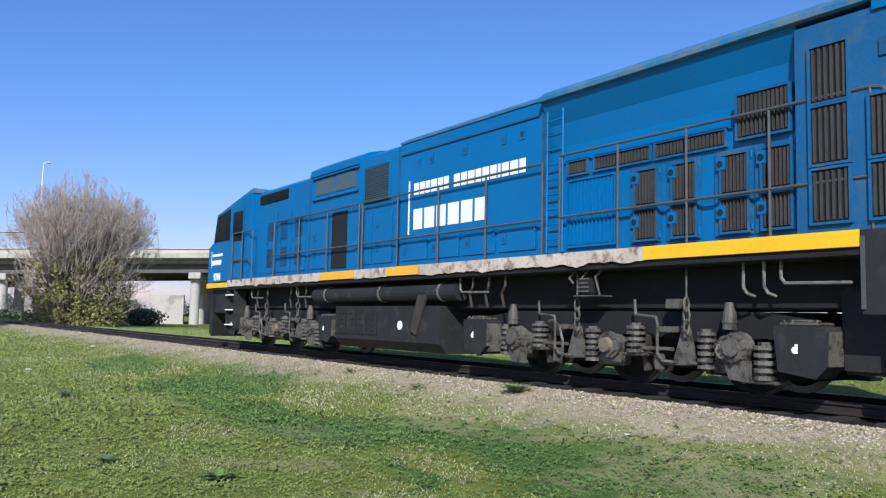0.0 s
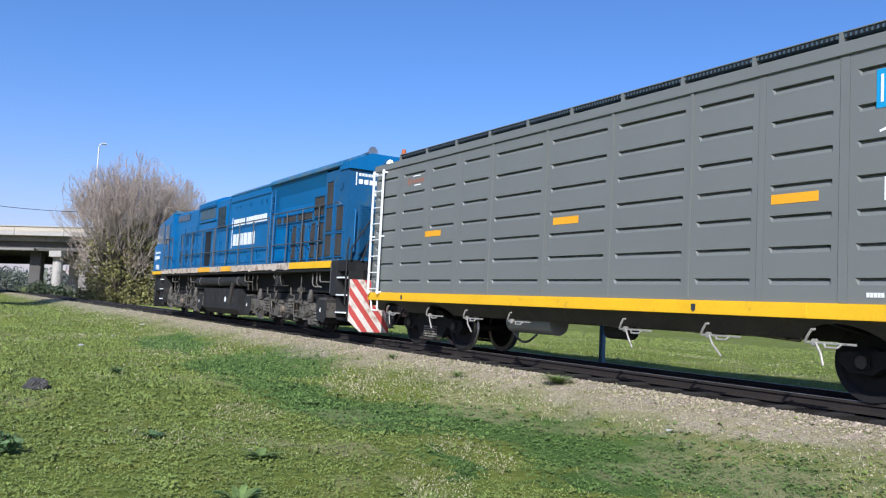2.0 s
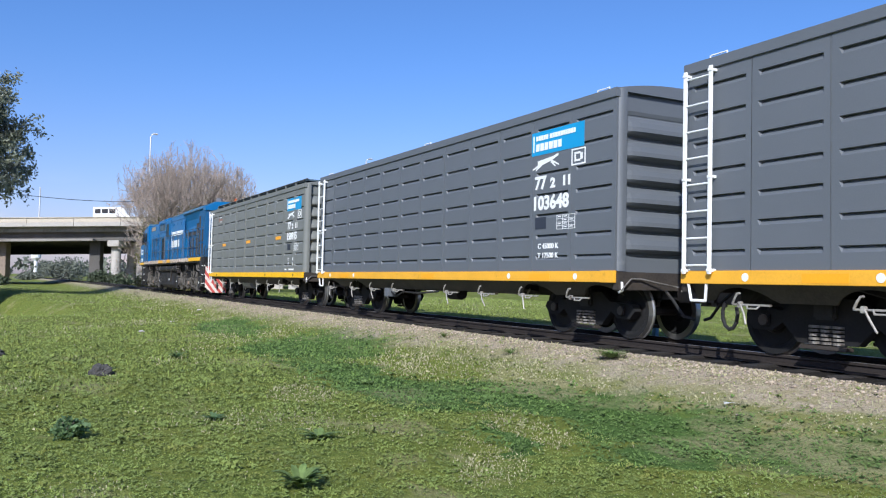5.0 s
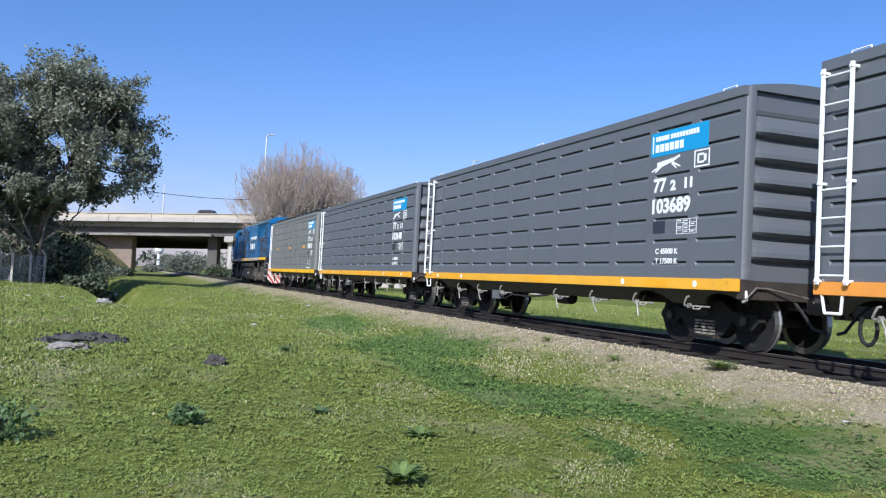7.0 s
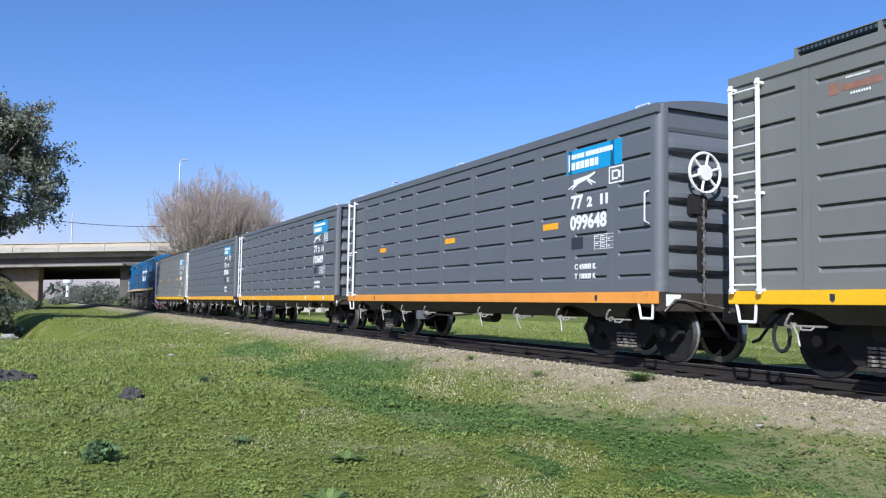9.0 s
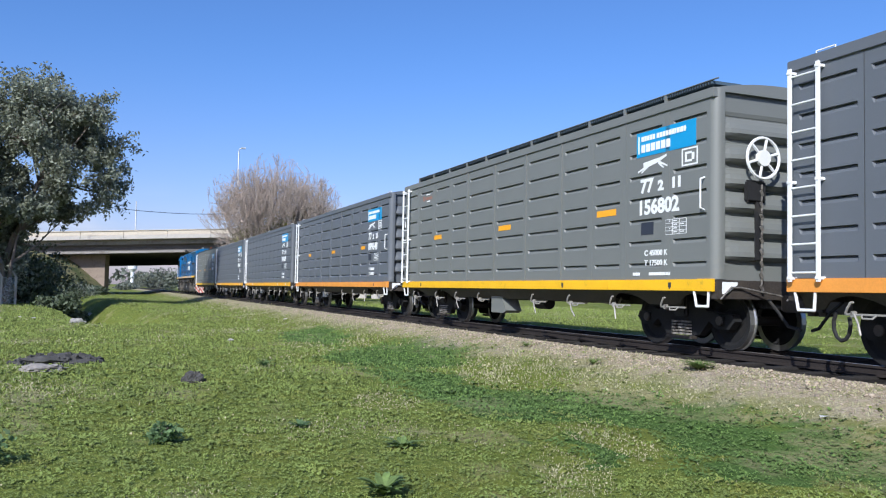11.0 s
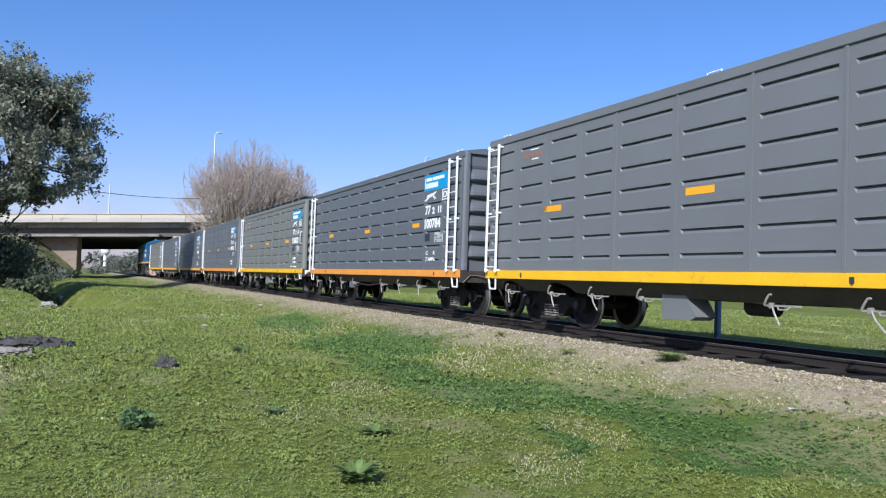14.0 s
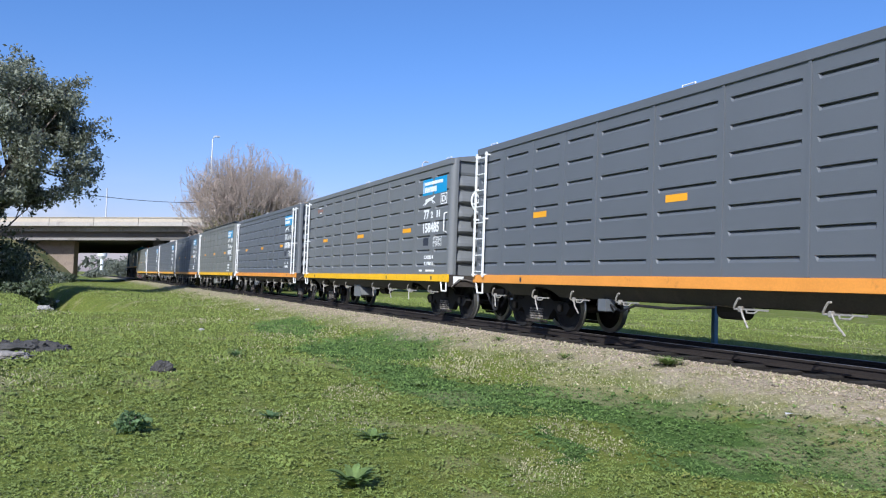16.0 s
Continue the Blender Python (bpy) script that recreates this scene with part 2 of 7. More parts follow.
def rod(bm, a, b, r=0.02, seg=8, r2=None):
    a, b = Vector(a), Vector(b)
    d = b - a
    m = Matrix.Translation((a + b) / 2) @ d.to_track_quat("Z", "Y").to_matrix().to_4x4()
    bmesh.ops.create_cone(bm, cap_ends=True, segments=seg, radius1=r, radius2=r if r2 is None else r2, depth=d.length, matrix=m)
    return bm


def bent(bm, pts, r=0.015, seg=6):
    for a, b in zip(pts, pts[1:]):
        rod(bm, a, b, r, seg)
        bmesh.ops.create_icosphere(bm, subdivisions=1, radius=r * 1.02, matrix=Matrix.Translation(b))
    return bm


def prism(bm, outline, x0, x1, axis="x"):
    """An outline of (y, z), extruded from x0 to x1; with axis 'y' the outline is (x, z)."""
    def at(p, h):
        return (h, p[0], p[1]) if axis == "x" else (p[0], h, p[1])
    a = [bm.verts.new(at(p, x0)) for p in outline]
    b = [bm.verts.new(at(p, x1)) for p in outline]
    bm.faces.new(a)
    bm.faces.new(b[::-1])
    for i in range(len(a)):
        j = (i + 1) % len(a)
        bm.faces.new((a[i], b[i], b[j], a[j]))
    bmesh.ops.recalc_face_normals(bm, faces=bm.faces)
    return bm


def B():
    return bmesh.new()


def lettering(text, size, m, material, parent, name="lettering", width=None, bold=0.012):
    """Raised letters in the built-in font, with the baseline's start at m, as one mesh."""
    cu = bpy.data.curves.new(name, "FONT")
    cu.body, cu.size, cu.extrude, cu.offset, cu.resolution_u = text, size / 0.7, 0.003, bold, 3
    ob = bpy.data.objects.new(name, cu)
    scene.collection.objects.link(ob)
    bpy.context.view_layer.update()
    me = bpy.data.meshes.new_from_object(ob.evaluated_get(bpy.context.evaluated_depsgraph_get()))
    bpy.data.objects.remove(ob)
    xs = [v.co.x for v in me.vertices] or [0, 1]
    k = width / (max(xs) - min(xs)) if width else 1.0
    for v in me.vertices:
        v.co.x = (v.co.x - min(xs)) * k
    # one mesh for each character: islands whose spans along the line overlap belong together
    bm = B()
    bm.from_mesh(me)
    bpy.data.meshes.remove(me)
    groups, seen = [], set()
    for v in bm.verts:
        if v in seen:
            continue
        stack, island = [v], []
        seen.add(v)
        while stack:
            q = stack.pop()
            island.append(q)
            for e in q.link_edges:
                o = e.other_vert(q)
                if o not in seen:
                    seen.add(o)
                    stack.append(o)
        lo, hi = min(q.co.x for q in island), max(q.co.x for q in island)
        for g in groups:
            if lo < g[1] - 1e-4 and hi > g[0] + 1e-4:
                g[0], g[1] = min(lo, g[0]), max(hi, g[1])
                g[2].extend(island)
                break
        else:
            groups.append([lo, hi, island])
    for lo, hi, island in groups:
        inside = set(island)
        index = {v: i for i, v in enumerate(island)}
        one = bpy.data.meshes.new("letter")
        one.from_pydata([m @ v.co for v in island], [], [[index[v] for v in f.verts] for f in bm.faces if f.verts[0] in inside])
        part_of("letter", one, material, parent)
    bm.free()


def side_plane(x, y, z):
    """The plane of a vehicle's near side (facing -x): writing runs from the front towards the rear."""
    return Matrix(((0, 0, -1, x), (-1, 0, 0, y), (0, 1, 0, z), (0, 0, 0, 1)))


def plate(bm, x, y0, y1, z0, z1, t=0.004):
    box(bm, x - t, x + 0.002, min(y0, y1), max(y0, y1), z0, z1)
    return bm


def bar_word(parent, x, y, z, height, widths, gap=0.25, t=0.006):
    """A word as plain bars: one block for each letter, running towards the rear."""
    for w in widths:
        part("bar", plate(B(), x, y, y - w * height, z, z + height, t), WHITE, parent)
        y -= (w + gap) * height
    return y


def tubes(name, segs, material, parent, sides=4, label=""):
    """Many tapered limbs (a, b, radius a, radius b) as one mesh."""
    n = len(segs)
    A = np.array([s[0] for s in segs], float)
    Bp = np.array([s[1] for s in segs], float)
    ra = np.array([s[2] for s in segs], float)[:, None]
    rb = np.array([s[3] for s in segs], float)[:, None]
    d = Bp - A
    d /= np.linalg.norm(d, axis=1, keepdims=True) + 1e-9
    up = np.where(np.abs(d[:, 2:3]) > 0.9, np.array([[1.0, 0, 0]]), np.array([[0, 0, 1.0]]))
    u = np.cross(d, up)
    u /= np.linalg.norm(u, axis=1, keepdims=True)
    w = np.cross(d, u)
    co = np.empty((n, 2, sides, 3))
    for k in range(sides):
        an = 2 * math.pi * k / sides
        off = u * math.cos(an) + w * math.sin(an)
        co[:, 0, k], co[:, 1, k] = A + off * ra, Bp + off * rb
    base = np.arange(n)[:, None] * 2 * sides
    k = np.arange(sides)
    q = np.stack([k, (k + 1) % sides, (k + 1) % sides + sides, k + sides], 1)
    faces = (base[:, :, None] + q[None]).reshape(-1, 4)
    return quads(name, co.reshape(-1, 3), faces, material, parent, label)


def quads(name, co, faces, material, parent=None, label=""):
    me = bpy.data.meshes.new(name)
    nf, k = faces.shape
    me.vertices.add(len(co))
    me.vertices.foreach_set("co", np.asarray(co, np.float32).ravel())
    me.loops.add(nf * k)
    me.loops.foreach_set("vertex_index", faces.astype(np.int32).ravel())
    me.polygons.add(nf)
    me.polygons.foreach_set("loop_start", np.arange(nf, dtype=np.int32) * k)
    me.update(calc_edges=True)
    return part_of(name, me, material, parent, label)


def leaves(name, centres, size, material, parent, rng, stretch=1.6, label=""):
    """Small folded leaves, one quad each, turned at random."""
    n = len(centres)
    a = rng.normal(size=(n, 3))
    a /= np.linalg.norm(a, axis=1, keepdims=True)
    b = np.cross(a, rng.normal(size=(n, 3)))
    b /= np.linalg.norm(b, axis=1, keepdims=True)
    s = size * rng.uniform(0.6, 1.35, (n, 1))
    a, b = a * s * stretch * 0.5, b * s * 0.5
    co = np.stack([centres - a, centres + b, centres + a, centres - b], 1).reshape(-1, 3)
    return quads(name, co, np.arange(n * 4).reshape(-1, 4), material, parent, label)

# ---- ground and track ----
def track_x(y):
    return 9.65 - 5.75e-5 * y * y


def smooth(a, b, v):
    s = min(1.0, max(0.0, (v - a) / (b - a)))
    return s * s * (3 - 2 * s)


def ground_z(x, y):
    d = x - track_x(max(-150.0, min(300.0, y)))
    z = -0.60 + 0.43 * smooth(-4.2, -1.2, d) if d < 0 else -0.30 + 0.13 * (1 - smooth(1.2, 4.0, d))
    # the gully beside the fence and the bank behind it
    run = smooth(31, 41, y) * (1 - smooth(105, 125, y))
    c = 0.0 - 0.09 * (y - 42)
    z -= run * 1.6 * math.exp(-((x - c) / 1.3) ** 2)
    z += run * 0.10 * math.exp(-((x - c - 3.4) / 2.2) ** 2)
    z += 0.4 * smooth(30, 60, y) * smooth(0.0, 8.0, -x - 5.0)
    near = math.exp(-(x * x + y * y) / 3600.0)
    z += 0.07 * near * noise.noise((x * 0.35, y * 0.35, 3.1)) * (1 if abs(d) > 1.8 else 0.2)
    z += 0.35 * (1 - near) * noise.noise((x * 0.02, y * 0.02, 8.0)) * smooth(4, 30, abs(d))
    return z


# patches of lush grass: (x, y, half length, half width, turn)
PATCHES = ((5.75, 16.8, 2.9, 1.45, 75), (4.65, 12.0, 2.1, 0.75, 85), (5.2, 9.4, 1.8, 1.25, 100), (5.95, 6.6, 2.8, 0.85, 97), (5.0, 5.5, 0.7, 0.45, 120), (6.0, 4.4, 0.6, 0.3, 100), (4.1, 6.6, 0.45, 0.22, 90), (5.6, 24.0, 3.5, 1.0, 80))


def ground_material():
    m = bpy.data.materials.new("lawn_and_gravel")
    m.use_nodes = True
    t = m.node_tree
    b = t.nodes["Principled BSDF"]
    b.inputs["Roughness"].default_value = 0.95
    b.inputs["Specular IOR Level"].default_value = 0.15
    n, L = t.nodes.new, t.links.new
    co = n("ShaderNodeTexCoord").outputs["Object"]

    def nz(scale, detail=6, rough=0.6, stretch=None):
        k = n("ShaderNodeTexNoise")
        k.inputs["Scale"].default_value, k.inputs["Detail"].default_value, k.inputs["Roughness"].default_value = scale, detail, rough
        if stretch:
            mp = n("ShaderNodeMapping")
            mp.inputs["Scale"].default_value = stretch
            mp.inputs["Rotation"].default_value = (0, 0, radians(20))
            L(co, mp.inputs["Vector"])
            L(mp.outputs[0], k.inputs["Vector"])
        else:
            L(co, k.inputs["Vector"])
        return k.outputs[0]

    def rng(v, a, c, lo=0.0, hi=1.0):
        k = n("ShaderNodeMapRange")
        k.interpolation_type = "SMOOTHSTEP"
        for s, val in zip(("From Min", "From Max", "To Min", "To Max"), (a, c, lo, hi)):
            k.inputs[s].default_value = val
        L(v, k.inputs["Value"])
        return k.outputs[0]

    def mix(f, a, c):
        k = n("ShaderNodeMix")
        k.data_type = "RGBA"
        ins = [s for s in k.inputs if s.type == "RGBA"]
        L(f, k.inputs["Factor"])
        for s, v in zip(ins, (a, c)):
            if isinstance(v, tuple):
                s.default_value = (*v, 1)
            else:
                L(v, s)
        return [s for s in k.outputs if s.type == "RGBA"][0]

    def math_(op, a, c):
        k = n("ShaderNodeMath")
        k.operation = op
        for s, v in zip(k.inputs, (a, c)):
            if isinstance(v, (int, float)):
                s.default_value = v
            else:
                L(v, s)
        return k.outputs[0]

    grass = mix(rng(nz(9.0), 0.35, 0.68), (0.115, 0.150, 0.026), (0.200, 0.225, 0.044))
    grass = mix(rng(nz(70.0, 3), 0.42, 0.7, 0.0, 0.75), grass, (0.065, 0.100, 0.016))
    # clover patches: (x, y, half length, half width, turn)
    lush = None
    wob = n("ShaderNodeTexNoise")
    wob.inputs["Scale"].default_value, wob.inputs["Detail"].default_value = 0.9, 7
    L(co, wob.inputs["Vector"])
    sh = n("ShaderNodeVectorMath")
    sh.operation = "MULTIPLY_ADD"
    sh.inputs[1].default_value = (2.6, 2.6, 0)
    L(wob.outputs["Color"], sh.inputs[0])
    L(co, sh.inputs[2])
    for cx, cy, a_, b_, turn in PATCHES:
        mp = n("ShaderNodeMapping")
        mp.vector_type = "TEXTURE"
        mp.inputs["Location"].default_value = (cx + 1.3, cy + 1.3, 0)
        mp.inputs["Rotation"].default_value = (0, 0, radians(turn))
        mp.inputs["Scale"].default_value = (a_, b_, 1000.0)
        L(sh.outputs[0], mp.inputs["Vector"])
        ln = n("ShaderNodeVectorMath")
        ln.operation = "LENGTH"
        L(mp.outputs[0], ln.inputs[0])
        v = rng(ln.outputs["Value"], 1.15, 0.8)
        lush = v if lush is None else math_("MAXIMUM", lush, v)
    grass = mix(lush, grass, mix(rng(nz(30.0), 0.3, 0.7), (0.052, 0.098, 0.020), (0.085, 0.145, 0.032)))
    mustard = rng(nz(0.7, 5, 0.6), 0.42, 0.62, 0, 0.5)
    grass = mix(math_("MULTIPLY", mustard, rng(lush, 1.0, 0.0)), grass, (0.150, 0.165, 0.026))
    dry = rng(nz(0.55, 6, 0.65, (1.3, 0.6, 1)), 0.53, 0.66, 0, 0.6)
    straw = mix(rng(nz(45.0), 0.3, 0.7), (0.22, 0.20, 0.09), (0.40, 0.35, 0.20))
    grass = mix(dry, grass, straw)
    sep = n("ShaderNodeSeparateXYZ")
    L(co, sep.inputs[0])
    d = math_("ADD", sep.outputs[0], math_("MULTIPLY", math_("MULTIPLY", sep.outputs[1], sep.outputs[1]), 5.75e-5))
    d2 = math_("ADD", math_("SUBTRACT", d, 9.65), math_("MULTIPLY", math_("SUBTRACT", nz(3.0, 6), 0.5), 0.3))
    d = math_("ADD", d, math_("MULTIPLY", math_("SUBTRACT", nz(0.8, 6), 0.5), 2.6))
    edge = math_("MULTIPLY", rng(d, 6.4, 7.9), rng(d, 12.6, 11.4))
    soil = mix(rng(nz(22.0, 8), 0.35, 0.65), (0.30, 0.24, 0.175), (0.47, 0.395, 0.305))
    soil = mix(rng(nz(120.0, 3), 0.55, 0.8, 0, 0.7), soil, (0.16, 0.13, 0.105))
    soil = mix(rng(nz(2.2, 8, 0.7), 0.40, 0.60, 0, 0.85), soil, straw)
    soil = mix(rng(nz(1.1, 8, 0.7), 0.52, 0.66, 0, 0.55), soil, (0.15, 0.16, 0.045))
    # near-black colour across the bed, about a metre to each side
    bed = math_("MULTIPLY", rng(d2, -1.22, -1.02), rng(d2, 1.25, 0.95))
    dark_bed = mix(rng(nz(40.0, 8), 0.35, 0.65), (0.010, 0.009, 0.008), (0.034, 0.029, 0.025))
    L(mix(bed, mix(edge, grass, soil), dark_bed), b.inputs["Base Color"])
    bp = n("ShaderNodeBump")
    bp.inputs["Strength"].default_value, bp.inputs["Distance"].default_value = 0.55, 0.04
    L(math_("ADD", nz(40.0, 6), nz(8.0, 4)), bp.inputs["Height"])
    L(bp.outputs[0], b.inputs["Normal"])
    return m


def axis_steps(lo, hi, fine_lo, fine_hi, step):
    fine = list(np.arange(fine_lo, fine_hi + 1e-6, step))
    out, v, s = [], fine_hi, step
    while v < hi:
        s *= 1.35
        v = min(hi, v + s)
        out.append(v)
    low, v, s = [], fine_lo, step
    while v > lo:
        s *= 1.35
        v = max(lo, v - s)
        low.append(v)
    return low[::-1] + fine + out


def build_ground():
    xs, ys = axis_steps(-2500, 2500, -14, 22, 0.3), axis_steps(-2500, 4000, -2, 70, 0.5)
    co = np.array([(x, y, ground_z(x, y)) for y in ys for x in xs])
    nx = len(xs)
    i = (np.arange(len(ys) - 1)[:, None] * nx + np.arange(nx - 1)[None]).ravel()
    ob = quads("ground", co, np.stack([i, i + 1, i + nx + 1, i + nx], 1), ground_material())
    ob.data.shade_smooth()
    tagged(ob, "mown grass verge with worn dry patches and gravel shoulder", "ground", kind="structure")


def rail_profile(bm, side):
    ys = [-150 + 5 * i for i in range(91)]
    prof = [(-0.055, -0.14), (0.055, -0.14), (0.055, -0.125), (0.012, -0.11), (0.012, -0.045), (0.034, -0.035), (0.034, -0.004), (0.028, 0.0),
            (-0.028, 0.0), (-0.034, -0.004), (-0.034, -0.035), (-0.012, -0.045), (-0.012, -0.11), (-0.055, -0.125)]
    rings = [[bm.verts.new((track_x(y) + side + p[0], y, p[1])) for p in prof] for y in ys]
    for a, b in zip(rings, rings[1:]):
        for k in range(len(prof)):
            j = (k + 1) % len(prof)
            f = bm.faces.new((a[k], a[j], b[j], b[k]))
            f.material_index = 1 if 6 <= k <= 8 else 0
    bmesh.ops.recalc_face_normals(bm, faces=bm.faces)
    return bm


def build_track():
    track = tagged(empty("railway_track"), "rusty railway track on weathered timber sleepers", "track", kind="structure")
    for side in (-0.5, 0.5):
        r = part("rail", rail_profile(B(), side), RAIL_SIDE, track, "rusty rail with a bright worn top")
        r.data.materials.append(RAIL_TOP)
    me = bpy.data.meshes.new("sleeper")
    bm = box(B(), -1.0, 1.0, -0.12, 0.12, -0.28, -0.145, 0.012)
    bm.to_mesh(me)
    bm.free()
    for i in range(-4, 216):
        y = i * 0.65
        s = part_of("sleeper", me, SLEEPER, track)
        s.matrix_basis = pose(track_x(y) + random.uniform(-0.04, 0.04), y, random.uniform(-0.012, 0.006), 0, 0, random.uniform(-1.2, 1.2))


build_ground()
build_track()

# ---- freight wagons ----
PITCH, LENGTH, HALF = 15.37, 13.96, 1.35
# two kinds of side: one with three wide panels in the middle, one with twelve alike
WIDE_PANELS = [(0.12, 1.20), (1.32, 2.42), (2.54, 3.62), (3.74, 4.76), (4.82, 6.34), (6.40, 7.90), (7.96, 9.42), (9.48, 10.50), (10.60, 11.56), (11.68, 12.76), (12.88, 13.84)]
EVEN_PANELS = [(0.10, 1.20)] + [(1.215 + 1.157 * k, 1.215 + 1.157 * k + 1.135) for k in range(11)]
RIBS = [1.36, 1.73, 2.10, 2.465, 2.845, 3.235, 3.635]
SIDE_TOP = 3.95


def ribbed_panel(width):
    """A pressed steel panel, facing -x, its groove lips running along it; origin at its middle bottom."""
    bm = B()
    h = width / 2
    zs = [1.10]
    marks = []
    for r in RIBS:
        zs += [r - 0.062, r + 0.012, r + 0.018]
        marks.append(len(zs) - 3)
    zs.append(SIDE_TOP)
    m = 0.09 if width > 1.12 else min(0.09, width * 0.08)
    cols = [-h, -h + m, -h + m + 0.035, h - m - 0.035, h - m, h]
    grid = []
    for y in cols:
        col = []
        for i, z in enumerate(zs):
            deep = any(i == k + 1 for k in marks) and abs(y) < h - m - 0.01
            col.append(bm.verts.new((0.058 if deep else 0.0, y, z)))
        grid.append(col)
    for a, b in zip(grid, grid[1:]):
        for i in range(len(zs) - 1):
            bm.faces.new((a[i], a[i + 1], b[i + 1], b[i]))
    border = [e for e in bm.edges if e.is_boundary]
    r = bmesh.ops.extrude_edge_only(bm, edges=border)
    for v in [g for g in r["geom"] if isinstance(g, bmesh.types.BMVert)]:
        v.co.x = 0.065
    bmesh.ops.recalc_face_normals(bm, faces=bm.faces)
    me = bpy.data.meshes.new("side_panel")
    bm.normal_update()
    bm.to_mesh(me)
    bm.free()
    return me


PANEL_MESH = {}


def panel_mesh(width, paint):
    key = (round(width, 2), paint.name)
    if key not in PANEL_MESH:
        PANEL_MESH[key] = ribbed_panel(width)
        PANEL_MESH[key].materials.append(paint)
    return PANEL_MESH[key]


def end_wall(bm, sign):
    """Deep horizontal pressings across the end that taper to a point at the rounded corners, under a plain head plate."""
    y0 = sign * (LENGTH / 2 - 0.15)
    prof = [(0.0, 1.10)]
    for r in RIBS[:-1]:
        prof += [(0.0, r + 0.015), (0.11, r + 0.05), (0.15, r + 0.09), (0.14, r + 0.16), (0.10, r + 0.25), (0.05, r + 0.32), (0.0, r + 0.355)]
    prof += [(0.03, 3.60), (0.05, 3.66), (0.05, 3.98)]
    w = HALF - 0.05
    cols = [(-w, 0.0), (-w + 0.05, 0.30), (-w + 0.13, 0.62), (-w + 0.26, 0.88), (-w + 0.42, 1.0), (w - 0.42, 1.0), (w - 0.26, 0.88), (w - 0.13, 0.62), (w - 0.05, 0.30), (w, 0.0)]
    top = len(prof) - 3
    grid = []
    for x, k in cols:
        grid.append([bm.verts.new((x, y0 + sign * (p[0] * (k if i < top else 1.0)), p[1] + (0.12 * (1 - (x / w) ** 2) if i == len(prof) - 1 else 0))) for i, p in enumerate(prof)])
    for a, b in zip(grid, grid[1:]):
        for i in range(len(prof) - 1):
            bm.faces.new((a[i], a[i + 1], b[i + 1], b[i]))
    bmesh.ops.recalc_face_normals(bm, faces=bm.faces)
    if sign * sum(f.normal.y for f in bm.faces) < 0:
        bmesh.ops.reverse_faces(bm, faces=bm.faces)
    return bm


def corner_post(bm, sx, sy):
    """A rounded upright corner of a quarter circle."""
    r, x0, y0 = 0.13, sx * (HALF - 0.129), sy * (LENGTH / 2 - 0.13)
    arc = [(x0 + sx * r * math.cos(a), y0 + sy * r * math.sin(a)) for a in [math.pi / 2 * k / 8 for k in range(9)]]
    arc = [(x0, y0)] + arc + [(x0 - sx * 0.05, y0 + sy * r), (x0 - sx * 0.05, y0)]
    lo, hi = [bm.verts.new((x, y, 1.10)) for x, y in arc], [bm.verts.new((x, y, 3.985)) for x, y in arc]
    bm.faces.new(lo)
    bm.faces.new(hi[::-1])
    for i in range(len(arc)):
        j = (i + 1) % len(arc)
        bm.faces.new((lo[i], lo[j], hi[j], hi[i]))
    bmesh.ops.recalc_face_normals(bm, faces=bm.faces)
    return bm


def ladder(parent, y, x=-HALF, z0=1.05, z1=3.86, rungs=8, name="ladder"):
    l = part(name, box(box(B(), x - 0.11, x - 0.07, y - 0.26, y - 0.205, z0, z1, 0.006), x - 0.11, x - 0.07, y + 0.205, y + 0.26, z0, z1, 0.006), WHITE, parent, "white steel ladder")
    for i in range(rungs):
        z = z0 + 0.12 + (z1 - z0 - 0.24) * i / (rungs - 1)
        part("rung", rod(B(), (x - 0.09, y - 0.21, z), (x - 0.09, y + 0.21, z), 0.014, 6), WHITE, l)
    for z in (z0 + 0.05, (z0 + z1) / 2 - 0.1, z1 - 0.06):
        for s in (-0.232, 0.232):
            part("bracket", box(B(), x - 0.12, x + 0.01, y + s - 0.03, y + s + 0.03, z - 0.02, z + 0.02, 0.004), WHITE, l)
    return l


WHEEL_MESH = {}


